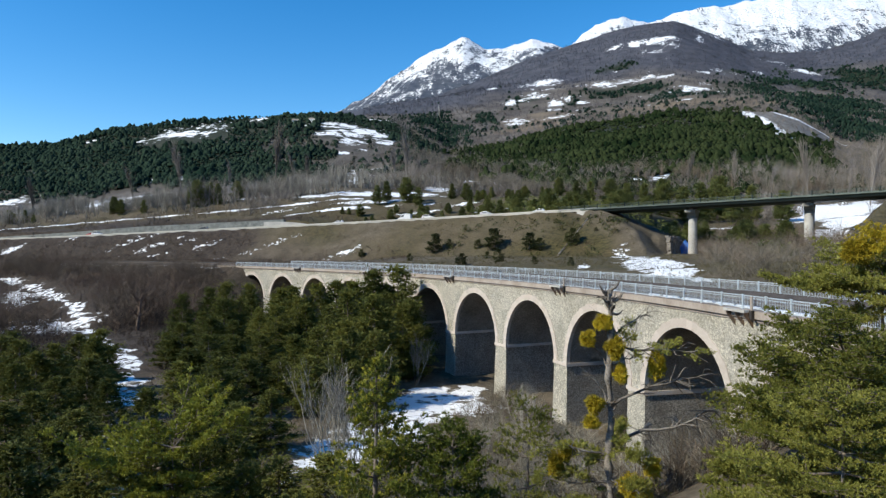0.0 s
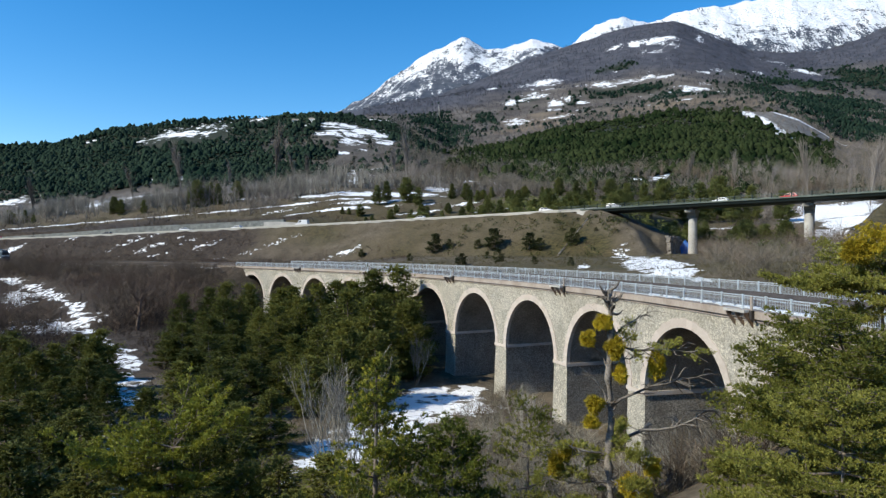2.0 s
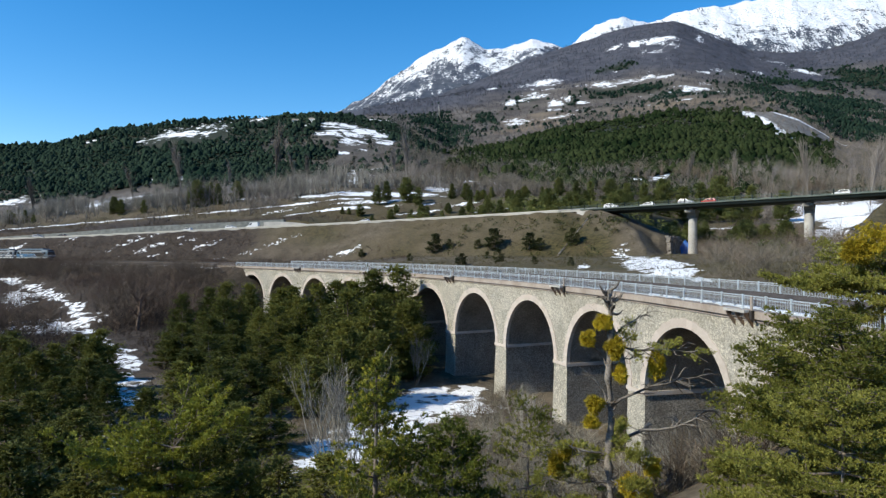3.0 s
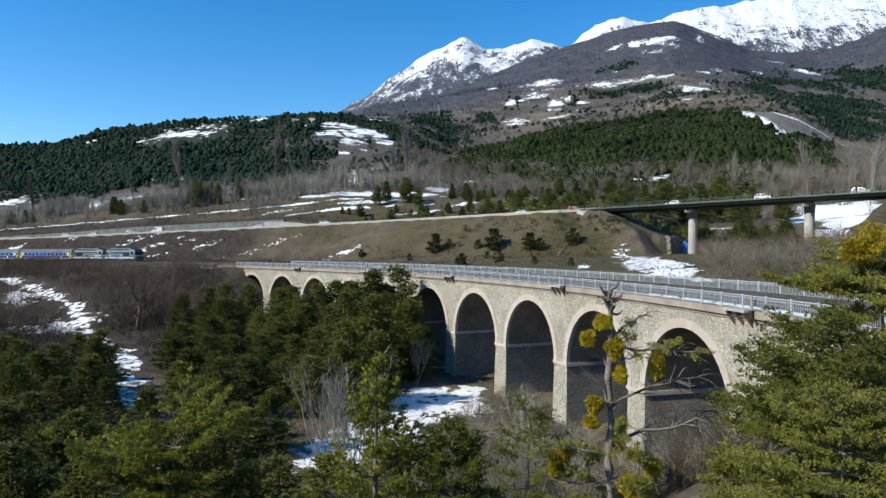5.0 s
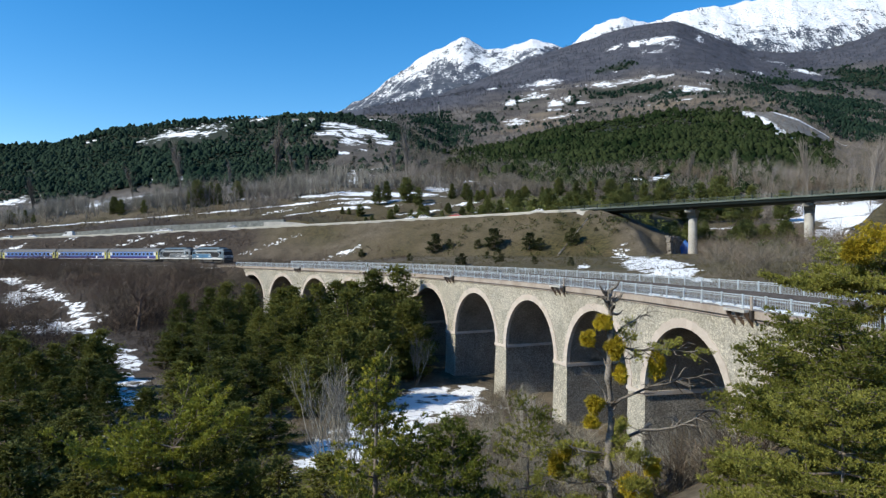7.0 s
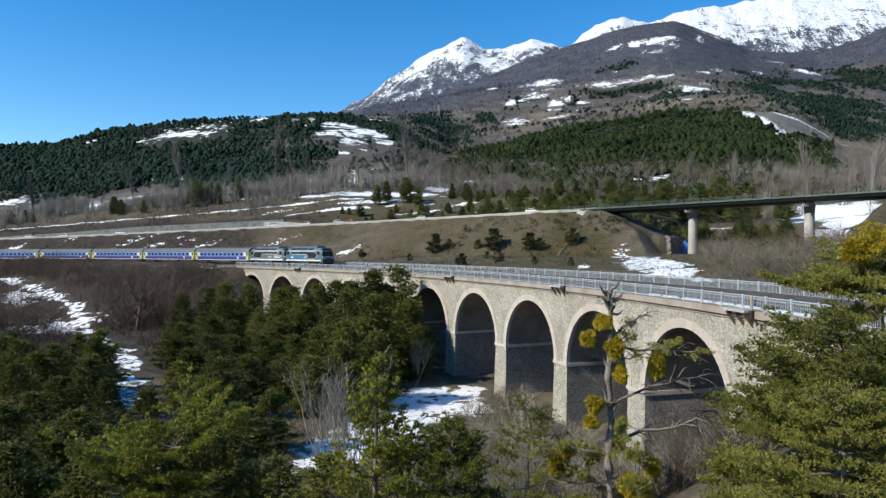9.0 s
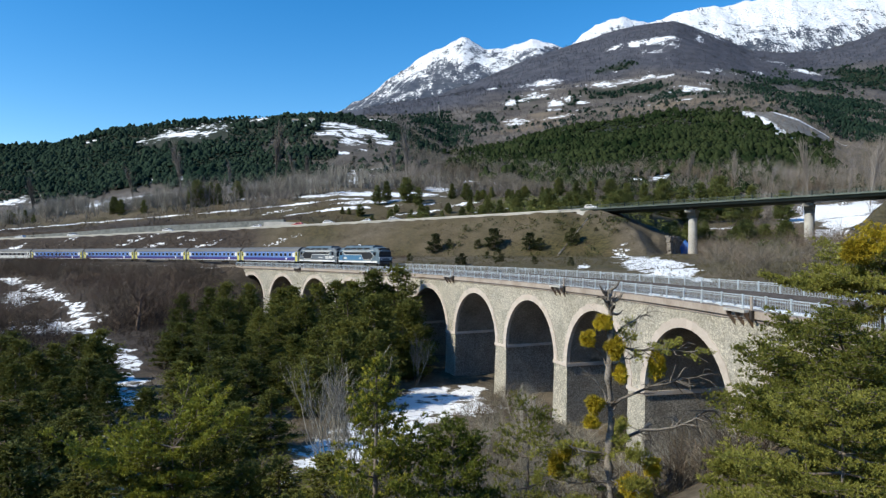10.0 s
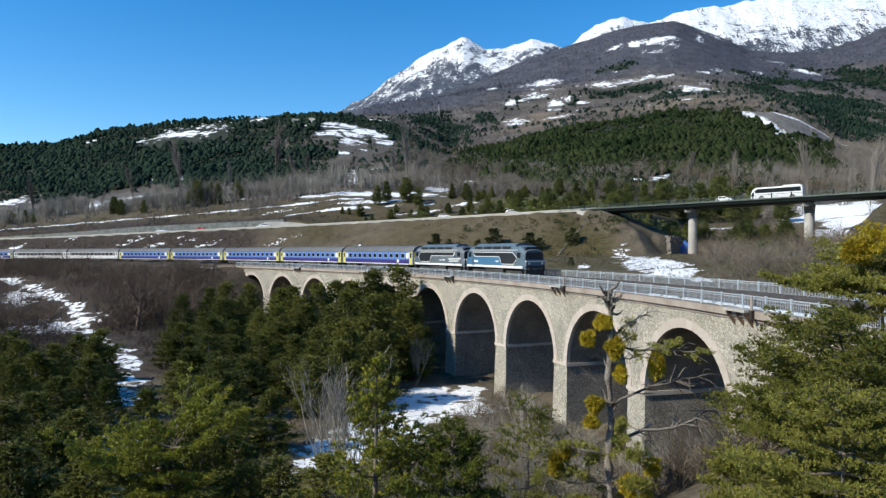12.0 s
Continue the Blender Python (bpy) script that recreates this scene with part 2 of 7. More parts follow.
def near_line(px, py, lx, ly):
    """Nearest place on a polyline: distance, side (positive on the left of its run), run length."""
    best = np.full(px.shape, 1e9)
    side, run = np.zeros(px.shape), np.zeros(px.shape)
    total = 0.0
    for i in range(len(lx) - 1):
        ax, ay, dx, dy = lx[i], ly[i], lx[i + 1] - lx[i], ly[i + 1] - ly[i]
        length = math.hypot(dx, dy)
        t = np.clip(((px - ax) * dx + (py - ay) * dy) / length ** 2, 0, 1)
        ex, ey = px - ax - t * dx, py - ay - t * dy
        d = np.hypot(ex, ey)
        m = d < best
        best[m] = d[m]
        side[m] = np.sign(dx * (py - ay) - dy * (px - ax))[m]
        run[m] = (total + t * length)[m]
        total += length
    return best, side, run


# Highway: a long bend that climbs to the right and leaves its bank for a bridge.
def road_y(x):
    q = np.clip(x, -230.0, 140.0)
    y = 232.9 - 0.4263 * q - 0.0018275 * q ** 2 - 5.09e-6 * q ** 3
    return y - 0.394 * np.minimum(x + 230.0, 0) - 1.24 * np.maximum(x - 140.0, 0)


def road_z(x):
    return np.interp(x, [-400, -187, -159, -38, 47, 84, 106, 220, 400], [3.0, 6.7, 7.3, 12.0, 15.2, 16.2, 16.7, 19.0, 22.0])


ROAD_X = np.arange(-520.0, 401.0, 2.0)
ROAD_Y = road_y(ROAD_X)
ROAD_U = np.concatenate([[0], np.cumsum(np.hypot(np.diff(ROAD_X), np.diff(ROAD_Y)))])
ROAD_DIR = np.array([0.84, -0.545])       # along the bridge
ABUT_X = 47.0


def smooth(a, b, v):
    t = np.clip((v - a) / (b - a), 0, 1)
    return t * t * (3 - 2 * t)


def hills(a, r):
    """Far country. a: bearing as x/y, r: depth. Each ridge: bearings, depth, slope seen from the lookout."""
    def ridge(b, e):
        return np.interp(a, b, e)
    b = [-0.67, -0.5, -0.33, -0.16, 0.01, 0.18, 0.35, 0.52, 0.67]
    e_field = ridge(b, [.030, .044, .060, .075, .070, .075, .040, .035, .050])
    e_foot = ridge(b, [.055, .072, .095, .108, .112, .113, .120, .110, .105])
    e_wood = ridge([-0.67, -0.56, -0.51, -0.41, -0.33, -0.25, -0.16, -0.07, 0.01, 0.10, 0.18, 0.27, 0.35, 0.44, 0.495, 0.53, 0.56, 0.597, 0.67],
                   [.146, .152, .163, .176, .183, .190, .192, .180, .140, .155, .177, .190, .203, .205, .203, .190, .173, .151, .142])
    e_mid = ridge([-0.33, -0.16, -0.07, 0.01, 0.10, 0.18, 0.35, 0.44, 0.52, 0.67],
                  [.120, .186, .200, .203, .208, .212, .226, .228, .222, .210])
    e_dark = ridge([-0.33, -0.16, -0.01, 0.10, 0.18, 0.27, 0.345, 0.40, 0.46, 0.56, 0.61, 0.67],
                   [.100, .196, .228, .268, .294, .320, .338, .321, .297, .293, .308, .331])
    e_peak = ridge([-0.26, -0.20, -0.175, -0.155, -0.11, -0.07, -0.03, 0.013, 0.03, 0.065, 0.10, 0.137, 0.18, 0.23],
                   [.080, .120, .190, .205, .229, .258, .286, .313, .321, .300, .296, .311, .296, .270])
    e_snow = ridge([-0.25, 0.04, 0.10, 0.18, 0.225, 0.268, 0.305, 0.335, 0.386, 0.437, 0.52, 0.61, 0.67],
                   [.080, .200, .240, .293, .332, .353, .340, .350, .362, .367, .381, .386, .390])
    low = np.full(a.shape, 0.10)
    knots = ((330, e_field), (620, e_foot), (1000, e_wood), (1120, np.minimum(e_wood * .97, e_mid)), (1700, e_mid),
             (2500, e_dark), (2750, np.minimum(e_dark * .93, e_peak)), (3400, e_peak), (3650, np.minimum(e_peak * .92, e_snow)),
             (4350, e_snow), (4900, low))
    z = knots[0][1] * np.maximum(r, 200.0)
    for (r0, e0), (r1, e1) in zip(knots, knots[1:]):
        t = np.clip((r - r0) / (r1 - r0), 0, 1)
        zt = (1 - t) * e0 * r0 + t * e1 * r1
        z = np.where(r >= r0, zt, z)
    return z + EYE_Z


STREAM = ([34, 22, 8, 4, -4, -10, -25, -45], [150, 120, 98, 90, 72, 60, 48, 36])
PATH = ([-165, -134, -126, -109, -91, -77, -66, -54, -43, -34, -25], [210, 203.5, 197.5, 182.5, 162.5, 143, 126, 111.5, 93, 68, 48])


def ground_height(x, y, rough=True):
    """Height of the one sheet of ground at arrays x, y."""
    x, y = np.asarray(x, float), np.asarray(y, float)
    r = np.maximum(np.maximum(np.abs(y), np.abs(x) / 0.8), 1.0)
    a = np.clip(x / r, -0.8, 0.8)
    far = hills(a, r)
    z = far.copy()
    near = r < 520
    px, py = x[near], y[near]
    d, side, run = near_line(px, py, TRACK_X[::4], TRACK_Y[::4])
    s = run + TRACK_S[0]
    front = side < 0
    ds, _, _ = near_line(px, py, *STREAM)
    dp, _, _ = near_line(px, py, *PATH)
    floor = -14.4 + 0.015 * (py - 70) + np.clip(ds - 4, 0, 60) * 0.03
    floor = np.minimum(floor, -14.2 + 0.006 * py + np.clip(dp - 3, 0, 60) * 0.025)
    # the railway's own shelf: bank on both sides before and after the viaduct
    zr = rail_z(s) - 0.75
    over = smooth(-92, -84, s) * (1 - smooth(66, 76, s))
    d_end = np.hypot(d, np.clip(s + 85, 0, 400) * np.clip(71 - s, 0, 400) / 156.0 * 1.6)
    bank = zr - np.clip(np.where(d_end > d, d_end - 1.0, d) - 4.2, 0, 200) * (0.36 + 0.5 * over)
    zf = np.maximum(floor, bank)
    # the slope below the lookout
    lookout = 2.3 - 0.40 * np.clip(py - 1.5, 0, 200) - 0.12 * np.clip(-px - 4, 0, 200) + 0.03 * np.clip(px, 0, 200)
    lookout = np.where(py < 1.5, 2.3 + 0.10 * np.clip(-py - 2, 0, 200), lookout)
    zf = np.maximum(zf, lookout)
    # behind the railway: rising out of the stream bed, then a level strip up to the highway bank
    rise = (floor + np.clip(d - 5, 0, 60) * 0.55) * over + zr * (1 - over)
    zb = np.minimum(rise, zr + 0.012 * d + 1.2 * smooth(20, 60, d))
    zn = np.where(front, zf, zb)
    # highway bank, ending in a cone at the bridge
    on_bank = ROAD_X <= ABUT_X
    dr, rside, rrun = near_line(px, py, ROAD_X[on_bank][::5], ROAD_Y[on_bank][::5])
    qx = np.interp(rrun, ROAD_U, ROAD_X)
    top = road_z(qx) - 0.48
    slope = 0.62 + 0.0 * px
    # past the abutment the bank ends in a hip: one face to the valley, one under the bridge
    u = (px - ABUT_X) * ROAD_DIR[0] + (py - road_y(ABUT_X)) * ROAD_DIR[1]
    v = -(px - ABUT_X) * ROAD_DIR[1] + (py - road_y(ABUT_X)) * ROAD_DIR[0]
    hip = np.maximum(np.abs(v) - 6.5, (u - 5.0) * 0.75)
    cone = top - np.clip(np.where(u > 0, hip, dr - 6.5), 0, 300) * slope
    cone = np.where((v > -8.3) & (u > 24.2), -99.0, cone)      # held by a block wall under the bridge
    cone = np.where(v <= -8.3, np.minimum(cone, 0.9 + (25.2 - u) * 1.0), cone)
    fill = np.maximum(cone, zn)
    # side valley that the bridge crosses
    dale = 0.6 + np.clip(v, 0, 200) * 0.075 + np.clip(-v - 20, 0, 60) * -0.02 + np.clip(u - 62, 0, 80) * 0.5 * smooth(-40, -10, v)
    dale = np.minimum(dale, 20)
    w_right = smooth(0, 10, u)
    past = smooth(0, 60, v)
    side_zone = np.maximum(np.where(d * np.where(front, -1, 1) > 10, dale, zn), np.where(front, -99, zn))
    right = side_zone * (1 - past) + (np.minimum(dale, far[near]) * (1 - smooth(40, 130, v)) + far[near] * smooth(40, 130, v)) * past
    right = np.where(front, zn, np.maximum(right, cone))
    mixed = fill * (1 - w_right) + right * w_right
    mixed = np.where(front, zf, mixed)
    # grassy spur on the far side of that valley
    spur = np.minimum(np.minimum(0.2 + (px - 0.574 * py) * 1.05, 13.5), (py - 108) * 0.5)
    mixed = np.where((py < 205) & ~front, np.maximum(mixed, np.where(py < 175, spur, spur - (py - 175) * 0.6)), mixed)
    # on the far side of the road the land climbs from the road's own level
    beyond = (rside > 0) & (u < 14) & ~front
    cut = 3.2 * smooth(-40, -62, qx) * smooth(7.2, 8.0, dr)
    lift = smooth(8, 75, dr)
    climb = (top + cut) * (1 - lift) + np.maximum(far[near], top) * lift
    mixed = np.where(beyond, climb * (1 - w_right) + mixed * w_right, mixed)
    blend = smooth(380, 500, r[near])
    z[near] = mixed * (1 - blend) + far[near] * blend
    if rough:
        amp = np.clip((r - 250) / 1500, 0, 1)
        ph = 0.0
        for k, (f, h) in enumerate(((0.0045, 26), (0.011, 12), (0.027, 5), (0.06, 2.2))):
            ph += h * (np.sin(x * f + 1.7 * k + 2.1 * np.sin(y * f * 0.7 + k)) * np.cos(y * f * 0.8 + 0.9 * k + 1.3 * np.sin(x * f * 0.6)))
        z = z + amp * ph * 0.55
        crag = smooth(2600, 3400, r)
        rid = 0.0
        for k, (f, h) in enumerate(((0.006, 20), (0.014, 24), (0.031, 17), (0.07, 9))):
            rid += h * (0.5 - np.abs(np.sin(x * f + 0.35 * z * f + 1.1 * k + 1.5 * np.sin(y * f * 0.5))))
        z = z + crag * rid * 0.42
        lump = np.sin(x * 0.31 + 1.7 * np.sin(y * 0.23)) * np.cos(y * 0.27 + 1.3 * np.sin(x * 0.19)) + 0.6 * np.sin(x * 0.83 + 2 * np.sin(y * 0.57)) * np.cos(y * 0.71)
        z = z + 0.16 * lump * smooth(150, 180, r) * smooth(420, 380, r)
        z = z + (1 - amp) * 0.18 * (np.sin(x * 0.9 + np.sin(y * 0.7)) * np.cos(y * 0.8 + np.sin(x * 0.6))) * np.where(r < 380, 1, 0) * np.clip(r / 40, 0.2, 1)
    return z

# ---------------------------------------------------------------- ground sheet
def noise2(x, y, f, seed=0.0):
    """Cheap smooth wave noise, about -1 to 1."""
    v = 0.0
    for k, (g, h) in enumerate(((1.0, 0.5), (2.1, 0.3), (4.3, 0.2))):
        v = v + h * np.sin(x * f * g + seed + 1.9 * k + 1.6 * np.sin(y * f * g * 0.8 + k + seed)) * np.cos(y * f * g * 1.1 + 0.7 * k - 1.2 * np.sin(x * f * g * 0.7 + seed))
    return v * 1.6


# snow fields: centre x, y, half length, half depth, turn in degrees
SNOW_NEAR = [
    (-117, 182, 5, 8, 33), (-81, 140, 5, 10, 30), (-82, 141, 6, 6, 20), (-81, 133, 6, 4, 20), 
    (-84, 141, 9, 4, 20), (-112, 172, 7, 4, 25), (3, 74, 4, 3, 0), (-92, 150, 5, 3, 20),
    (38, 132, 2.6, 10, -15), (35, 121, 2.5, 10.5, -16), (33, 106, 2.5, 6.8, -17), (34, 97, 2.5, 6.5, -19), (34, 88, 1.6, 7.0, -21),
    (-171, 264, 5.8, 2.5, 33)]
SNOW_VALLEY = [      # under and behind the road bridge
    (123, 222, 1.9, 22.8, -29), (27, 128, 1.3, 7.5, -12), 
    (88, 200, 9, 1.6, -20), (92, 186, 7, 1.2, -22), (80, 178, 5, 0.9, -20), (84, 215, 8, 1.8, -20), (111, 270, 6.9, 2.8, -22)]
SNOW_BANK = [(44.5, 168, 3.0, 9, -16), (45.5, 154, 4.2, 11, -18), (42.5, 138, 4.6, 13, -18), (39.5, 121, 4.2, 12, -19), (36.5, 106, 3.4, 8, -19)]
SNOW_DALE = [(115, 204, 5, 13, -30), (129, 226, 7, 15, -30), (150, 250, 9, 18, -30), (161, 264, 11, 15, -30), (200, 350, 18, 42, -30), (227, 358, 16, 34, -30), (180, 300, 18, 34, -30)]
SNOW_STRIP = [       # on the slope just above the highway
    (-37, 305, 22, 3.8, 4), (-46, 294, 15, 2.1, 9), (-73, 303, 8, 3.1, 14), (-10, 281, 12, 2.2, 2), (-9, 296, 7.5, 3.4, 2), (8, 290, 7.5, 3.8, -2), (-21, 297, 5, 2.2, 4),
    (-40, 342, 30, 17, 12), (-93, 360, 18, 7, 14), (-62, 292, 8, 1.4, 9), (20, 270, 9, 1.4, -4)]
LANE = ([-235, -221, -197, -173, -137, -103, -70, -38], [330, 333, 330, 328, 321, 316, 312, 312])      # farm lane above the highway
SNOW_FIELD = [       # farm fields between the lower woods
    (-411, 638, 22, 22, 33), (-246, 495, 36, 85, 26), (-226, 400, 8, 26, 29), (-207, 420, 20, 40, 26), (-290, 450, 12, 40, 32), (-260, 663, 4.5, 14, 21), (-239, 650, 4, 8, 20), (-294, 674, 3, 15, 23), (-76, 590, 14, 50, 7), (-63, 497, 7, 80, 7),
    (-102, 506, 10, 60, 12), (-67, 639, 8, 9, 6), (-3, 390, 10, 22, 8), (20, 430, 9, 50, -3), (32, 416, 7, 46, -4), (-31, 439, 8, 25, 4), (57, 471, 8, 28, -7), (119, 491, 5, 20, -14), (137, 496, 21, 11, -15)]
SNOW_FIELD += [(163, 511, 7, 20, -18), (177, 527, 6, 16, -19)]
SNOW_FAR = SNOW_STRIP + SNOW_FIELD + [
    (-346, 922, 56, 46, 12), (-270, 973, 13, 16, 20), (-483, 943, 33, 9, 27), (-136, 1240, 34, 170, 7), (-114, 1330, 7, 120, 4), (-152, 927, 36, 20, 20), (-188, 931, 6, 11, 11), (-107, 884, 37, 40, 7),
    (-148, 860, 22, 16, 10), (-112, 813, 17, 36, 8), (-75, 844, 11, 44, 5), (-111, 731, 9, 14, 9), (-91, 750, 6, 16, 7)]
SNOW_HIGH = [
    (166, 1494, 38, 34, -6), (154, 1436, 18, 37, -6), (252, 1451, 31, 14, -12), (293, 1728, 34, 20, 40), (321, 1756, 15, 16, -10), (242, 1833, 31, 39, -4), (279, 1825, 12, 34, -9), (186, 1818, 12, 27, -6),
    (298, 2014, 51, 49, -8), (431, 1851, 62, 22, -13), (519, 1878, 64, 20, -16), (606, 1876, 56, 24, -20), (741, 1889, 16, 16, -21), (816, 1917, 48, 19, -23), (952, 2025, 17, 10, -25)]
SNOW_HIGH += [
    (632, 1721, 48, 17, -20), (1124, 2078, 35, 29, -28), (619, 2004, 7, 9, -17), (696, 2193, 61, 37, -18), (863, 2254, 15, 43, -21), (970, 2466, 52, 23, -21), (726, 2114, 18, 21, -19), (557, 2228, 38, 12, -14),
    (657, 2094, 36, 20, -17), (626, 2206, 26, 20, -16), (150, 2070, 18, 60, -4), (1073, 2182, 37, 22, -26)]
PINE_PATCHES = [     # dark stands on the upper slopes
    (-14, 1430, 50, 230, 1), (-56, 925, 13, 43, 3), (86, 1508, 34, 92, -3), (218, 1783, 48, 74, -7), (333, 1719, 23, 42, -11), (427, 1771, 60, 37, -14), (516, 1768, 72, 48, -16), (554, 1544, 75, 110, -21),
    (970, 1882, 126, 78, -27), (1207, 1983, 117, 114, -31), (835, 1530, 125, 282, -29), (812, 1347, 66, 177, -32), (934, 1677, 147, 138, -28), (527, 2040, 52, 27, -14)]
MEADOWS = [(436, 1350, 170, 150, -17), (190, 1335, 68, 170, -8), (560, 1300, 90, 90, -24)]      # russet grass above the ridge
SCREE = ([437, 500, 592, 505, 420, 420], [992, 1006, 1006, 900, 815, 874])      # grey chute on the ridge's flank
SCREE_RIM = ([445, 440, 432, 426, 428], [990, 935, 884, 840, 815])
SCREE_CREST = ([490, 526, 556, 592], [999, 999, 999, 998])


SNOW_RNG = np.random.default_rng(19)
for _ in range(30):      # remnants between the upper woods
    sa, sr = SNOW_RNG.uniform(0.08, 0.5), SNOW_RNG.uniform(1380, 2050)
    SNOW_HIGH.append((sa * sr, sr, SNOW_RNG.uniform(6, 20), SNOW_RNG.uniform(8, 22), SNOW_RNG.uniform(-30, 10)))


SNOW_FLECKS = [(-33, 221, 6.5, 3.0, 8), (-122, 253, 14, 1.6, 26), (-85, 244, 9, 2.0, 19), (-146, 264, 7, 1.8, 29), (-108, 248, 8, 1.6, 23), (-60, 236, 9, 1.6, 14)]
for _ in range(60):      # flecks beside the railway
    sx, sy, _z = track_at(SNOW_RNG.uniform(-200, -70), -SNOW_RNG.uniform(7, 42))
    SNOW_FLECKS.append((float(sx), float(sy), SNOW_RNG.uniform(1.2, 5.0), SNOW_RNG.uniform(0.5, 1.3), SNOW_RNG.uniform(5, 35)))


def patches(x, y, rows, soft):
    m = np.zeros(x.shape)
    for cx, cy, hx, hy, turn in rows:
        c, s = math.cos(radians(turn)), math.sin(radians(turn))
        u, v = ((x - cx) * c + (y - cy) * s) / hx, (-(x - cx) * s + (y - cy) * c) / hy
        f = 2.6 / max(hx, hy, 1.0)
        rim = np.hypot(u, v) + 0.42 * noise2(x - cx, y - cy, f, 0.3 * cx)
        m = np.maximum(m, np.where(np.hypot(u, v) < 2.2, np.clip((1.0 - rim) / soft + 0.5, 0, 1), 0))
    return m


def inside(x, y, loop):
    """1 within a closed plan outline, with a ragged edge."""
    x, y = x + 9 * noise2(x, y, 0.05, 1.3), y + 9 * noise2(x, y, 0.05, 4.1)
    odd = np.zeros(x.shape, dtype=bool)
    lx, ly = loop
    for i in range(len(lx)):
        ax, ay, bx, by = lx[i - 1], ly[i - 1], lx[i], ly[i]
        odd ^= ((ay > y) != (by > y)) & (x < (bx - ax) * (y - ay) / (by - ay + 1e-9) + ax)
    return odd.astype(float)


def forest_cover(x, y):
    """How densely the pine forest stands, 0 to 1."""
    r = np.maximum(np.maximum(np.abs(y), np.abs(x) / 0.8), 1.0)
    a = x / r
    n1 = noise2(x, y, 0.012, 0.4)
    left = smooth(0.02, -0.12, a + 0.05 * noise2(x, y, 0.01, 2.0)) * smooth(590, 665, y - 35 * smooth(-0.25, -0.5, a) + 45 * noise2(x, y, 0.02, 4.0))
    ridge = smooth(-0.02, 0.10, a) * smooth(560, 680, y) * smooth(0.61, 0.53, a + (y - 700) * 0.0001) * smooth(1020, 975, y + 25 * noise2(x, y, 0.015, 6.0))
    low = 0.22 * smooth(-0.55, -0.42, a) * smooth(620, 450, y) * (n1 > 0.05)
    lowmid = 0.62 * smooth(0.05, 0.15, a) * smooth(0.50, 0.40, a) * smooth(660, 560, y) * smooth(360, 420, y)
    open_land = smooth(-0.32, -0.2, a) * smooth(0.06, -0.02, a) * smooth(900, 780, y)
    stands = patches(x, y, PINE_PATCHES, 0.8) * smooth(-0.7, -0.1, noise2(x, y, 0.016, 2.0))
    specks = 0.16 * smooth(0.15, 0.6, noise2(x, y, 0.014, 1.4)) * smooth(2150, 1500, r)
    high = np.maximum(stands, specks) * smooth(1090, 1140, r) * (a > -0.16) * smooth(2500, 2300, r) * (1 - 0.8 * patches(x, y, MEADOWS, 0.6))
    cover = np.maximum(np.maximum(left * 1.3, ridge * 1.15), np.maximum(low, lowmid)) * (0.80 + 0.2 * n1) * (1 - open_land * np.where(n1 > 0.25, 0.2, 0.85)) * (r < 1090)
    return np.maximum(np.maximum(cover, high), patches(x, y, PINE_PATCHES[1:2], 0.6)) * (1 - inside(x, y, SCREE))


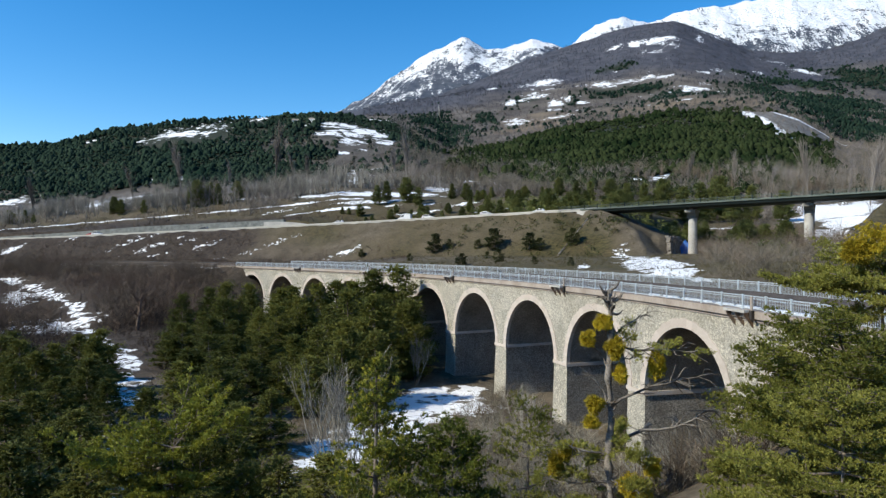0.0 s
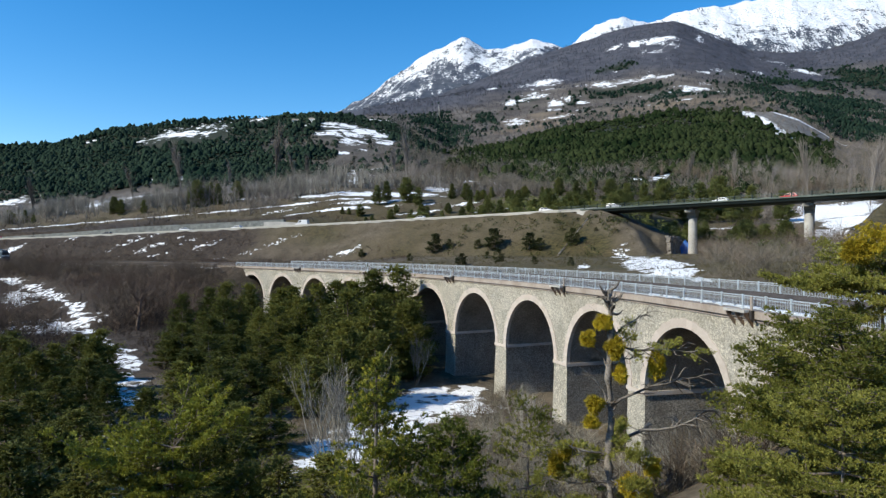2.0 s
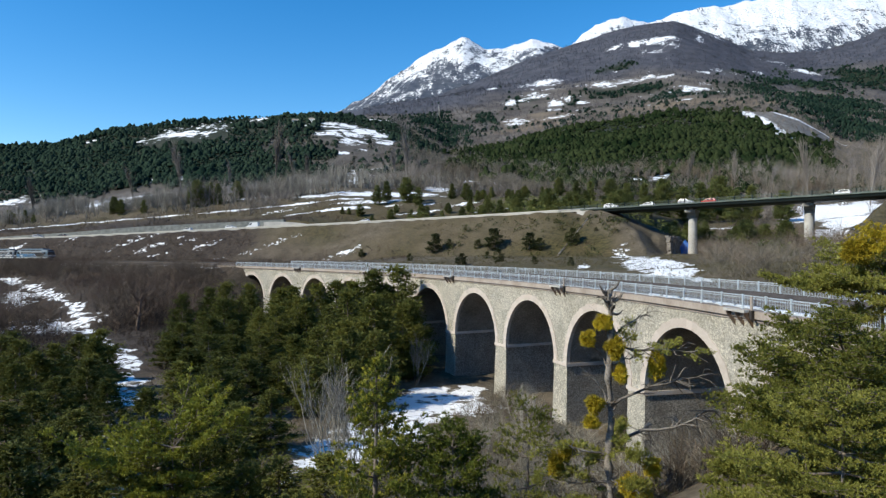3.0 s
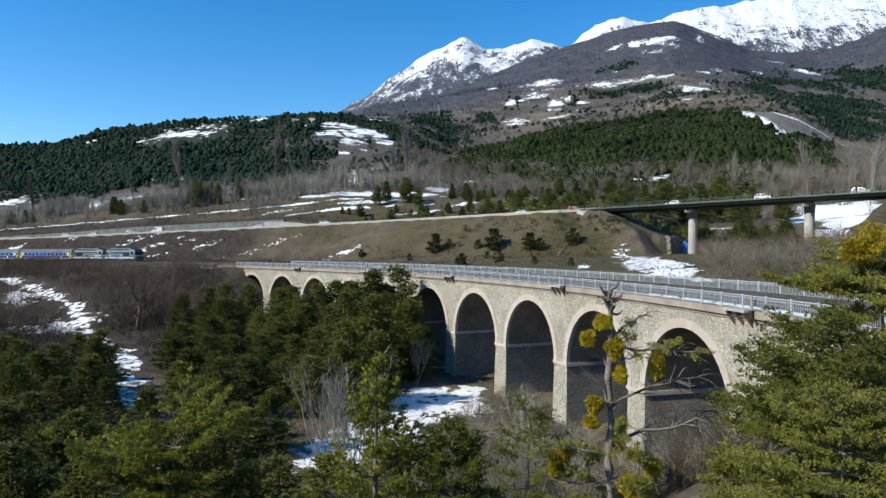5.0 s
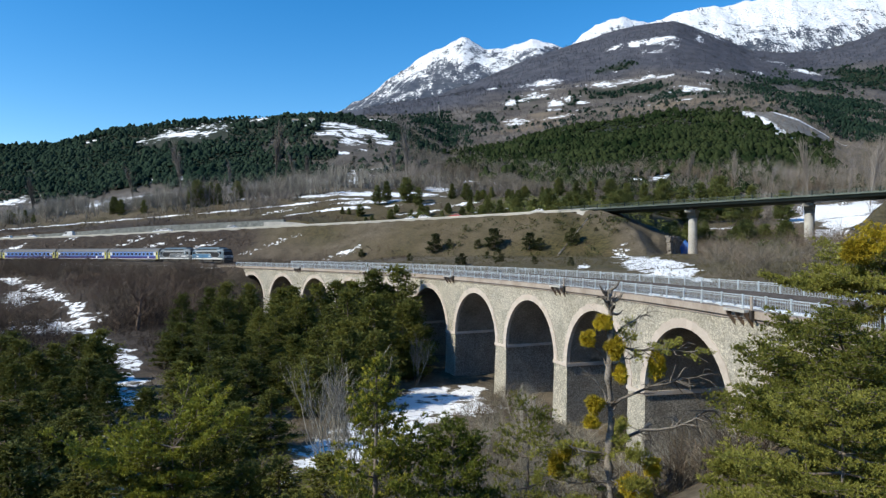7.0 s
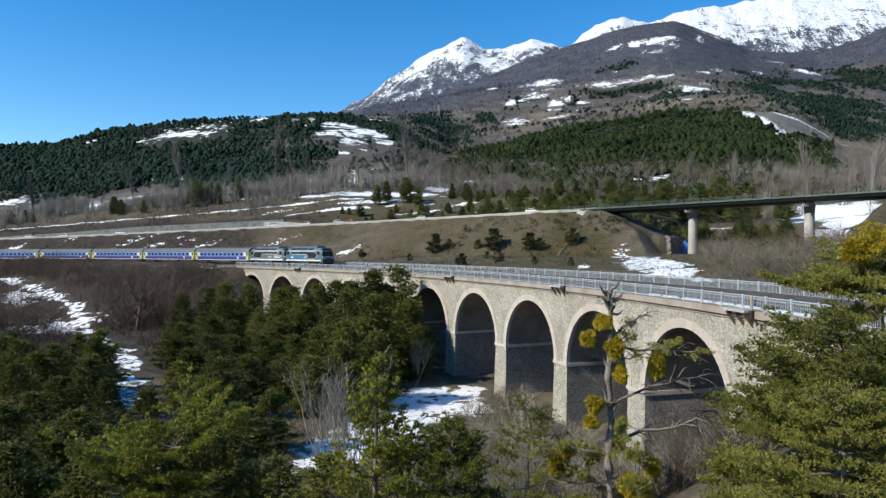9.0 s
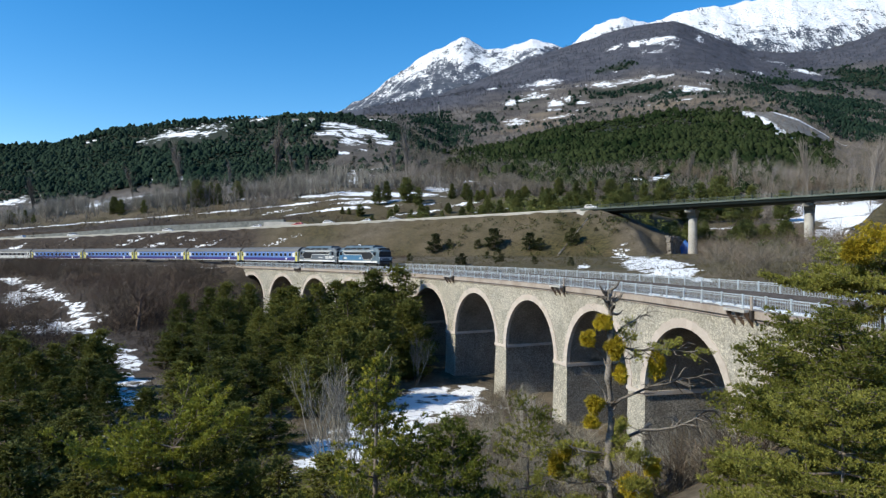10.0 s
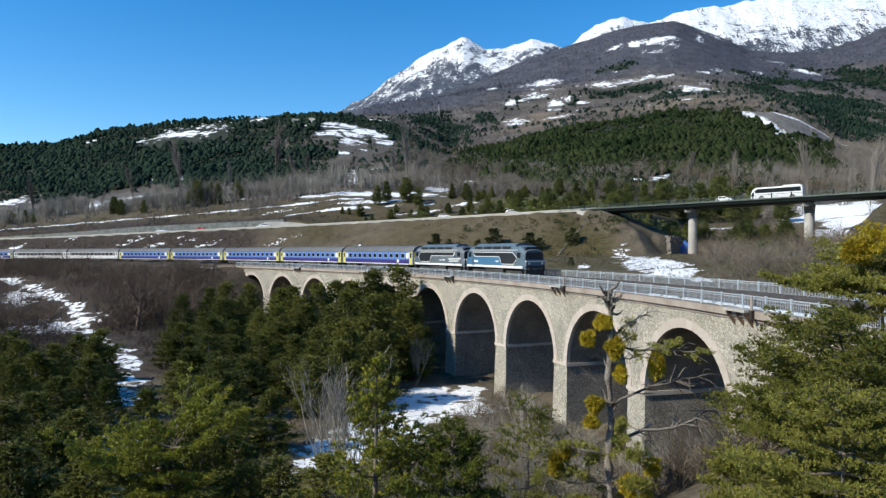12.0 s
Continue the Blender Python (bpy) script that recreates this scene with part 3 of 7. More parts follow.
def ground_masks(x, y, z):
    r = np.maximum(np.abs(y), np.abs(x) / 0.8)
    d, side, run = near_line(x, y, TRACK_X[::6], TRACK_Y[::6])
    s = run + TRACK_S[0]
    ds, _, _ = near_line(x, y, *STREAM)
    dp, _, _ = near_line(x, y, *PATH)
    snow = np.maximum(0.62 * smooth(6.2, 3.2, ds + 2.2 * noise2(x, y, 0.35)) * (y < 87) * smooth(-17, -10, x), 0.57 * smooth(3.2 - 1.3 * (y < 118), 0.7, dp + 2.0 * noise2(x, y, 0.3, 2.0)))
    snow = np.maximum(snow, 0.66 * patches(x, y, SNOW_NEAR + SNOW_VALLEY, 0.9))
    snow = np.maximum(snow, 0.46 * patches(x, y, SNOW_FLECKS, 0.8))
    snow = np.maximum(snow, 0.80 * patches(x, y, SNOW_BANK, 0.8))
    snow = np.maximum(snow, 0.98 * patches(x, y, SNOW_DALE, 0.7))
    snow = np.maximum(snow, np.maximum(0.80 * patches(x, y, SNOW_FAR, 0.8), 0.95 * patches(x, y, SNOW_STRIP, 0.6)) * (0.72 + 0.4 * noise2(x, y, 0.05, 1.0)))
    snow = np.maximum(snow, 0.78 * patches(x, y, SNOW_HIGH, 1.1) * (0.80 + 0.5 * noise2(x, y, 0.02, 2.0)))
    dl, _, _ = near_line(x, y, *LANE)
    snow = np.maximum(snow, 0.85 * smooth(1.9, 0.6, dl + 0.8 * noise2(x, y, 0.2)))
    for rim, w in ((SCREE_RIM, 9.0), (SCREE_CREST, 8.0)):
        de, _, _ = near_line(x, y, *rim)
        snow = np.maximum(snow, 0.82 * smooth(2.0 * w, 0.6 * w, de + 3.0 * noise2(x, y, 0.06, 2.2)) * (r > 700))
    shelf = (side < 0) * smooth(3.4, 3.7, d) * smooth(5.2, 4.6, d) * (s < -92) * 0.62
    snow = np.maximum(snow, shelf)
    line = 700 + 90 * noise2(x, y, 0.004, 3.0) + 440 * smooth(0.12, 0.24, x / r)
    strata = 0.5 + 0.5 * np.sin(z * 0.035 + 2.5 * noise2(x, y, 0.004, 5.0))
    high = smooth(-330, 320, z - line) * smooth(2600, 2800, r) * (0.74 - 0.42 * strata * smooth(0.0, 0.5, noise2(x, y, 0.006, 8.0) + 0.25) + 0.14 * noise2(x, y, 0.02, 6.0) + 0.35 * smooth(120, 330, z - line))
    snow = np.maximum(snow, high)
    grass = smooth(430, 300, r) * (0.75 + 0.35 * noise2(x, y, 0.05, 1.0)) * np.where(side < 0, 0.12, smooth(12, 40, d)) * (1 - 0.8 * smooth(-60, -100, s) * smooth(60, 42, d)) * (1 - 0.85 * smooth(40, 50, x + 0.25 * (y - 190)) * smooth(222, 206, y) * (y > 130) * (x < 70))
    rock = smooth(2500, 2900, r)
    brush = smooth(-66, -92, s) * smooth(100, 78, d + np.where(side < 0, 12, 50) * smooth(-165, -140, s) + 12 * noise2(x, y, 0.05, 5.0)) * (r < 420)
    brush = np.maximum(brush, patches(x, y, [(-70, 126, 24, 30, 10), (-52, 100, 14, 20, 10)], 0.8))
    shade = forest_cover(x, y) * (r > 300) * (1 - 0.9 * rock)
    russet = patches(x, y, MEADOWS, 0.9)
    # slopes beyond about 1.9 km take the painted haze tint
    far_haze = smooth(1750, 2050, r + 120 * noise2(x, y, 0.006, 3.0))
    bands = smooth(0.24, 0.30, x / r) * smooth(3450, 3700, r)
    return snow, np.clip(grass, 0, 1), rock, brush, np.clip(shade, 0, 1), inside(x, y, SCREE) * (r > 700), russet, far_haze, bands


def ground_material():
    m = mat("ground_earth", (0.075, 0.060, 0.042), (0.18, 0.145, 0.105), scale=0.6, rough=0.95, fine=0.5)
    n, l = m.node_tree.nodes, m.node_tree.links
    p = n["Principled BSDF"]
    co = n["Texture Coordinate"].outputs["Object"]

    def attr(name):
        a = n.new("ShaderNodeAttribute")
        a.attribute_name = name
        return a.outputs["Fac"]

    def tex(scale, detail, stretch=None):
        t = n.new("ShaderNodeTexNoise")
        t.inputs["Scale"].default_value, t.inputs["Detail"].default_value = scale, detail
        t.inputs["Roughness"].default_value = 0.65
        if stretch:
            mp = n.new("ShaderNodeMapping")
            mp.inputs["Scale"].default_value = stretch
            l.new(co, mp.inputs[0])
            l.new(mp.outputs[0], t.inputs["Vector"])
        else:
            l.new(co, t.inputs["Vector"])
        return t.outputs[0]

    def ramp(fac, a, b, lo=0.35, hi=0.65):
        r = n.new("ShaderNodeValToRGB")
        r.color_ramp.elements[0].position, r.color_ramp.elements[1].position = lo, hi
        r.color_ramp.elements[0].color, r.color_ramp.elements[1].color = (*a, 1), (*b, 1)
        l.new(fac, r.inputs[0])
        return r.outputs[0]

    def mix(fac, a, b):
        x = n.new("ShaderNodeMixRGB")
        l.new(fac, x.inputs[0])
        l.new(a, x.inputs[1])
        l.new(b, x.inputs[2])
        return x.outputs[0]

    def math_node(op, a, b, c=None):
        x = n.new("ShaderNodeMath")
        x.operation = op
        for i, q in enumerate((a, b, c)):
            if q is None:
                continue
            if isinstance(q, (int, float)):
                x.inputs[i].default_value = q
            else:
                l.new(q, x.inputs[i])
        return x.outputs[0]

    earth = n["Color Ramp"].outputs[0]
    turf = ramp(tex(1.1, 9), (0.022, 0.021, 0.007), (0.120, 0.097, 0.037), 0.40, 0.60)
    dry = ramp(tex(0.07, 5), (0.062, 0.046, 0.024), (0.049, 0.047, 0.016))
    turf = mix(tex(0.16, 4), turf, dry)
    straw = ramp(tex(2.2, 7), (0.046, 0.036, 0.018), (0.135, 0.103, 0.047), 0.38, 0.66)
    patchy = n.new("ShaderNodeMapRange")
    patchy.inputs[1].default_value, patchy.inputs[2].default_value = 0.46, 0.60
    l.new(tex(0.05, 6), patchy.inputs[0])
    turf = mix(patchy.outputs[0], turf, straw)
    base = mix(attr("grass"), earth, turf)
    litter = ramp(tex(0.9, 8), (0.022, 0.017, 0.013), (0.075, 0.056, 0.042))
    base = mix(attr("brush"), base, litter)
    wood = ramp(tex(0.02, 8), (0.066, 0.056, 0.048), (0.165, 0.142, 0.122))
    # far woodland floor with distance haze mixed into the colour
    hazy_wood = ramp(tex(0.03, 8), (0.040, 0.043, 0.056), (0.085, 0.086, 0.104))
    wood = mix(attr("far_haze"), wood, hazy_wood)
    meadow = ramp(tex(0.03, 7), (0.12, 0.088, 0.058), (0.23, 0.178, 0.122))
    wood = mix(attr("russet"), wood, meadow)
    far_mask = attr("far")
    base = mix(far_mask, base, wood)
    # needle litter, darkened past its own tone to stand for canopy shade
    shaded_needle_floor = ramp(tex(0.06, 8), (0.010, 0.016, 0.008), (0.030, 0.036, 0.019))
    base = mix(attr("forest"), base, shaded_needle_floor)
    stones = ramp(tex(0.10, 9, (1.4, 1.4, 0.3)), (0.075, 0.071, 0.066), (0.27, 0.258, 0.24))
    base = mix(attr("scree"), base, stones)
    # far rock tinted blue: distance haze painted into its base colour
    hazy_cliff = ramp(tex(0.03, 9, (1, 1, 4)), (0.032, 0.044, 0.070), (0.115, 0.130, 0.160))
    base = mix(attr("rock"), base, hazy_cliff)
    snow_white = ramp(tex(0.4, 4), (0.82, 0.83, 0.86), (0.92, 0.92, 0.92))
    grain_near = math_node("MULTIPLY_ADD", math_node("SUBTRACT", tex(0.55, 9), 0.5), 2.0, 0.0)
    grain_far = math_node("MULTIPLY_ADD", math_node("SUBTRACT", tex(0.10, 10), 0.5), 2.7, 0.0)
    fm = n.new("ShaderNodeMix")
    l.new(far_mask, fm.inputs[0])
    l.new(grain_near, fm.inputs[2])
    l.new(grain_far, fm.inputs[3])
    cover = math_node("ADD", attr("snow"), fm.outputs[0])
    bare_rock = math_node("MULTIPLY", math_node("SUBTRACT", tex(0.0065, 10, (1, 1, 0.8)), 0.52), math_node("MULTIPLY", attr("rock"), 1.7))
    cover = math_node("ADD", cover, bare_rock)
    ledges = math_node("MULTIPLY", math_node("SUBTRACT", tex(0.020, 10, (1.5, 0.5, 0.32)), 0.5), math_node("MULTIPLY", attr("rock"), 2.3))
    cover = math_node("ADD", cover, ledges)
    seams = math_node("MULTIPLY", math_node("SUBTRACT", tex(0.010, 10, (0.7, 0.25, 5.0)), 0.57), math_node("MULTIPLY", attr("bands"), -3.4))
    cover = math_node("ADD", cover, math_node("MINIMUM", seams, 0.15))
    mr = n.new("ShaderNodeMapRange")
    mr.inputs[1].default_value, mr.inputs[2].default_value = 0.44, 0.56
    l.new(cover, mr.inputs[0])
    some = math_node("GREATER_THAN", attr("snow"), 0.02)
    base = mix(math_node("MULTIPLY", mr.outputs[0], some), base, snow_white)
    l.new(base, p.inputs["Base Color"])
    bp = n.new("ShaderNodeBump")
    bp.inputs["Distance"].default_value, bp.inputs["Strength"].default_value = 0.25, 0.7
    l.new(tex(1.4, 8), bp.inputs["Height"])
    crag = n.new("ShaderNodeBump")
    crag.inputs["Distance"].default_value = 45
    l.new(attr("rock"), crag.inputs["Strength"])
    l.new(tex(0.012, 9), crag.inputs["Height"])
    l.new(crag.outputs[0], bp.inputs["Normal"])
    l.new(bp.outputs[0], p.inputs["Normal"])
    return m


def build_ground():
    front = np.linspace(-0.8, 0.8, 331)
    side = np.linspace(1, -1, 16)[1:]
    dirs = [(a, 1.0) for a in front] + [(0.8, b) for b in side] + [(a, -1.0) for a in np.linspace(0.8, -0.8, 16)[1:]] + [(-0.8, b) for b in np.linspace(-1, 1, 16)[1:-1]]
    dirs = np.array(dirs)
    rings = np.concatenate([[0.0], np.arange(0.6, 60, 1.2), np.arange(60, 340, 1.6), np.geomspace(340, 4880, 215)])
    n = len(dirs)
    x, y = np.outer(rings, dirs[:, 0]).ravel(), np.outer(rings, dirs[:, 1]).ravel()
    z = ground_height(x, y)
    i, j = np.meshgrid(np.arange(len(rings) - 1), np.arange(n), indexing="ij")
    a, b = (i * n + j).ravel(), (i * n + (j + 1) % n).ravel()
    faces = np.stack([a, a + n, b + n, b], axis=1)[:, ::-1]
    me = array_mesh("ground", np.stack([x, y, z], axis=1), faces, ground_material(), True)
    snow, grass, rock, brush, forest, scree, russet, far_haze, bands = ground_masks(x, y, z)
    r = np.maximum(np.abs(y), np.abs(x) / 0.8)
    for name, v in (("snow", snow), ("grass", grass), ("rock", rock), ("brush", brush), ("forest", forest), ("scree", scree), ("russet", russet), ("far_haze", far_haze), ("bands", bands), ("far", smooth(330, 480, r))):
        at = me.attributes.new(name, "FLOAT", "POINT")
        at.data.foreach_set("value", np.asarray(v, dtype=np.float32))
    tagged(new("ground", me), "valley ground with brown earth, dry grass and snow patches rising to snowy peaks", "ground", kind="structure")


build_ground()

# ---------------------------------------------------------------- viaduct
ARCH_L, ARCH_S0, ARCH_R, CROWN_Z, DECK_Z = 14.157, -78.4, 5.734, -2.21, -0.25
FACE, BACK = 3.7, -3.65
SPRING_Z = CROWN_Z - ARCH_R
CORN_Z = -0.95
STONES = 27


def P(s, off, z):
    return tuple(float(q) for q in track_at(s, off, z))


def build_viaduct():
    via = thing("stone_viaduct", "curved pale rubble-stone railway viaduct with tall round arches", "viaduct")
    n = 24
    first, last = 0, 10
    wedge = []
    for q in range(STONES):
        t0, t1, tm = math.pi * (q + 0.015) / STONES, math.pi * (q + 0.985) / STONES, math.pi * (q + 0.5) / STONES
        r1 = ARCH_R + 0.62 + (0.09 if q % 2 else 0.0)
        pts = [(-r * math.cos(t) + ARCH_R * math.cos(tm), o, r * math.sin(t) - ARCH_R * math.sin(tm)) for o in (0.3, -0.07) for r, t in ((ARCH_R - 0.015, t0), (r1, t0), (r1, t1), (ARCH_R - 0.015, t1))]
        wedge.append(Soup().add(pts, [(0, 1, 2, 3), (4, 5, 6, 7), (0, 1, 5, 4), (1, 2, 6, 5), (2, 3, 7, 6), (3, 0, 4, 7)]).mesh("voussoir", M_RING))
    for i in range(first, last + 1):
        c = ARCH_S0 + i * ARCH_L
        angs = [math.pi * k / n for k in range(n + 1)]
        curve = [(c - ARCH_R * math.cos(a), SPRING_Z + ARCH_R * math.sin(a)) for a in angs]
        bay = Soup()
        for off in (FACE, BACK):
            edge = [(c - ARCH_L / 2, SPRING_Z)] + curve + [(c + ARCH_L / 2, SPRING_Z)]
            low = [P(s, off, z) for s, z in edge]
            top = [P(s, off, CORN_Z) for s, z in edge]
            k = len(edge)
            bay.add(low + top, [(q, q + 1, q + 1 + k, q + k) for q in range(k - 1)])
        part("spandrel_wall", bay.mesh("spandrel_wall", M_STONE, fix=False), M_STONE, via)
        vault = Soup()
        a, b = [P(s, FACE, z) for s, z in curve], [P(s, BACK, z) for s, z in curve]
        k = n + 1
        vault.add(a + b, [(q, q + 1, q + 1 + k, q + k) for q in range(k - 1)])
        part("vault", vault.mesh("vault", M_SOFFIT_SHADED, True, fix=False), M_SOFFIT_SHADED, via, "underside of the arch, its stone darkened for shade")
        # ring of wedge stones, a little proud of the valley face
        for q in range(STONES):
            tm = math.pi * (q + 0.5) / STONES
            s = c - ARCH_R * math.cos(tm)
            x, y, z = P(s, FACE, SPRING_Z + ARCH_R * math.sin(tm))
            part("voussoir", wedge[q], None, via, at=pose(x, y, z, 0, 0, math.degrees(float(track_heading(s)))))
        back = Soup()
        inner = [P(c - ARCH_R * math.cos(a), BACK - 0.05, SPRING_Z + ARCH_R * math.sin(a)) for a in angs]
        outer = [P(c - (ARCH_R + 0.66) * math.cos(a), BACK - 0.05, SPRING_Z + (ARCH_R + 0.66) * math.sin(a)) for a in angs]
        back.add(inner + outer, [(k, k + 1, k + 1 + n + 1, k + n + 1) for k in range(n)])
        part("arch_ring", back.mesh("arch_ring", M_RING, fix=False), None, via)
    for i in range(first, last + 2):
        c = ARCH_S0 + (i - 0.5) * ARCH_L
        half = ARCH_L / 2 - ARCH_R
        if i in (first, last + 1):
            c += half * (-2.2 if i == first else 2.2)
            half *= 3.2
        pier, foot = Soup(), -16.5
        rings = []
        for z, grow in ((SPRING_Z, 0.0), (foot, 0.24)):
            rings.append([P(c - half - grow, FACE + grow, z), P(c + half + grow, FACE + grow, z), P(c + half + grow, BACK - grow, z), P(c - half - grow, BACK - grow, z)])
        pier.sweep(rings)
        if i in (first, last + 1):
            pier.sweep([[P(c - half, FACE, z), P(c + half, FACE, z), P(c + half, BACK, z), P(c - half, BACK, z)] for z in (SPRING_Z, CORN_Z)])
        pm = pier.mesh("pier", M_STONE)
        pm.materials.append(M_PIER_SHADED)
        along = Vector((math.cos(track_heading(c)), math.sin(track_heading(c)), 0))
        # pier faces inside the arches take the shade-darkened stone
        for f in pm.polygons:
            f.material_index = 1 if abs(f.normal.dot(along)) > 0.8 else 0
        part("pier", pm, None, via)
        band = Soup()
        g = 0.13
        band.sweep([[P(c - half - g, FACE + g, z), P(c + half + g, FACE + g, z), P(c + half + g, BACK - g, z), P(c - half - g, BACK - g, z)] for z in (SPRING_Z - 0.32, SPRING_Z + 0.02)])
        part("impost_band", band, M_RING, via, "projecting pale impost stone band")
    # cornice: stepped course under the deck edge, on both sides
    s0, s1 = ARCH_S0 - 0.5 * ARCH_L - 9, ARCH_S0 + (last + 0.5) * ARCH_L + 12
    ss = np.arange(s0, s1, 2.36)
    for side, sgn in ((FACE, 1), (BACK, -1)):
        co = Soup()
        lip = 0.0 if sgn > 0 else 0.28
        prof = [(-0.3, CORN_Z), (0.10, CORN_Z), (0.10, CORN_Z + 0.12), (0.30, CORN_Z + 0.22), (0.30, DECK_Z - 0.02 + lip), (0.34, DECK_Z + lip), (-0.3, DECK_Z + lip)]
        co.sweep([[P(s, side + sgn * o, z) for o, z in prof] for s in ss])
        part("cornice", co, M_CORNICE, via, "weathered brownish stone cornice")
    deck = Soup()
    deck.sweep([[P(s, o, z) for o, z in ((FACE - 0.2, DECK_Z - 0.03), (BACK + 0.2, DECK_Z - 0.03), (BACK + 0.2, CORN_Z), (FACE - 0.2, CORN_Z))] for s in ss])
    part("deck_slab", deck, M_CORNICE, via)
    # refuges over every second pier: a small slab on three raking brackets, with a dark drain box
    for i in range(1, 11, 2):
        s = ARCH_S0 + (i + 0.5) * ARCH_L
        for side, sgn in ((FACE, 1),):
            ref = Soup()
            o0, o1 = side + sgn * 0.3, side + sgn * 0.70
            ref.sweep([[P(q, o, z) for o, z in ((o0, DECK_Z - 0.16), (o1, DECK_Z - 0.16), (o1, DECK_Z), (o0, DECK_Z))] for q in (s - 1.15, s + 1.15)])
            part("refuge_slab", ref, M_CONCRETE, via)
            for q in (-0.95, 0.0, 0.95):
                br = Soup()
                br.sweep([[P(s + q + e, o, z) for o, z in ((side, DECK_Z - 0.18), (o1 - 0.1, DECK_Z - 0.18), (o1 - 0.1, DECK_Z - 0.30), (side, DECK_Z - 1.10))] for e in (-0.06, 0.06)])
                # dark brown stands in for the bracket's shaded sides
                part("bracket", br, M_STEEL, via, "raking bracket under the refuge, coloured dark for its shade")
    for i in range(1, 11, 2):
        s = ARCH_S0 + (i + 0.5) * ARCH_L + 1.5
        bx = Soup()
        bx.sweep([[P(s + e, o, z) for o, z in ((FACE + 0.36, DECK_Z + 0.02), (FACE + 0.52, DECK_Z + 0.02), (FACE + 0.52, DECK_Z - 0.50), (FACE + 0.36, DECK_Z - 0.66))] for e in (-0.12, 0.12)])
        part("drain_box", bx, M_DARK_IRON, via, "dark iron drain box beside the refuge")
        po = Soup()
        po.sweep([[P(s + e, o, z) for o, z in ((FACE + 0.40, DECK_Z + 0.84), (FACE + 0.48, DECK_Z + 0.84), (FACE + 0.48, DECK_Z + 0.02), (FACE + 0.40, DECK_Z + 0.02))] for e in (-0.09, 0.09)])
        part("refuge_post", po, M_CORNICE, via, "weathered grey post beside the refuge")
    return via


def panel_mesh(length=2.36, height=0.86, step=0.147):
    p = Soup()
    p.box((0, 0, height - 0.025), (length, 0.06, 0.05))
    p.box((0, 0, 0.10), (length, 0.045, 0.045))
    p.box((0, 0, height - 0.17), (length, 0.035, 0.035))
    for k in range(int(length / step)):
        p.box((-length / 2 + (k + 0.5) * step, 0, height / 2 + 0.03), (0.026, 0.016, height - 0.14))
    return p.mesh("railing_panel", M_RAIL_PAINT, fix=False)


def post_mesh(height=0.88):
    p = Soup()
    p.box((0, 0, height / 2), (0.09, 0.09, height))
    p.box((0, 0, 0.02), (0.16, 0.16, 0.04))
    p.box((0, 0, height + 0.02), (0.11, 0.11, 0.04))
    return p.mesh("post", M_RAIL_PAINT, fix=False)


def build_railings():
    panel, post = panel_mesh(), post_mesh()
    for off, s0, s1, foot in ((FACE + 0.14, ARCH_S0 - 7.0, 82.0, DECK_Z), (BACK - 0.14, ARCH_S0 + 5.0, 82.0, DECK_Z + 0.28)):
        rail = thing("railing", "pale blue-grey painted steel railing along the viaduct deck", "railing", group="deck railings")
        for s in np.arange(s0, s1, 2.36):
            a, b = Vector(P(s, off, foot)), Vector(P(s + 2.36, off, foot))
            d = b - a
            m = Matrix.Translation((a + b) / 2) @ Euler((0, -math.atan2(d.z, math.hypot(d.x, d.y)), math.atan2(d.y, d.x))).to_matrix().to_4x4()
            part("railing_panel", panel, None, rail, at=m)
            part("post", post, None, rail, at=Matrix.Translation(a) @ pose(0, 0, 0, 0, 0, math.degrees(math.atan2(d.y, d.x))))


def build_track():
    bed = thing("railway_track", "single railway track on dark ballast", "railway track", kind="structure")
    ss = np.arange(-540, 122, 3.0)
    b = Soup()
    b.sweep([[P(s, o, z) for o, z in ((3.45, -0.70), (2.75, -0.20), (0.9, -0.16), (-0.9, -0.11), (-1.6, -0.07), (-3.15, 0.20), (-3.42, 0.18), (-3.5, -0.70))] for s in ss])
    part("ballast", b, M_BALLAST, bed)
    for o in (-0.7525, 0.7525):
        r = Soup()
        prof = [(-0.036, 0.0), (-0.036, -0.04), (-0.01, -0.05), (-0.01, -0.13), (-0.07, -0.16), (0.07, -0.16), (0.01, -0.13), (0.01, -0.05), (0.036, -0.04), (0.036, 0.0)]
        r.sweep([[P(s, o + u, z) for u, z in prof] for s in ss])
        part("rail", r, M_STEEL, bed)
    sl = Soup()
    for s in np.arange(-230, 110, 0.6):
        sl.sweep([[P(s + e, o, z) for o, z in ((1.28, -0.22), (1.28, -0.13), (-1.28, -0.13), (-1.28, -0.22))] for e in (-0.13, 0.13)])
    tagged(part("sleepers", sl.mesh("sleepers", M_SLEEPER, fix=False), M_SLEEPER, bed), kind="stuff")


def walkway_snow():
    """Thin worn snow left on the valley-side walkway of the deck."""
    gen = np.random.default_rng(61)
    s = 43.0
    while s < 63:
        ln = float(gen.uniform(0.9, 2.6))
        n, rows = 9, []
        for k in range(n):
            f = k / (n - 1)
            w = 0.40 * math.sin(math.pi * min(max(f, 0.06), 0.94)) ** 0.5 * float(gen.uniform(0.7, 1.1))
            q = s + ln * f
            rows.append([P(q, 3.10 - w, -0.23), P(q, 3.10 - 0.5 * w, -0.12), P(q, 3.10 + 0.5 * w, -0.12), P(q, 3.10 + w, -0.26)])
        tagged(part("snow_patch", Soup().sweep(rows), M_SNOW, smooth_shade=True), "thin patch of old snow on the viaduct walkway", "snow", "walkway snow")
        s += ln + float(gen.uniform(0.1, 0.8))


build_viaduct()
walkway_snow()
build_railings()
build_track()

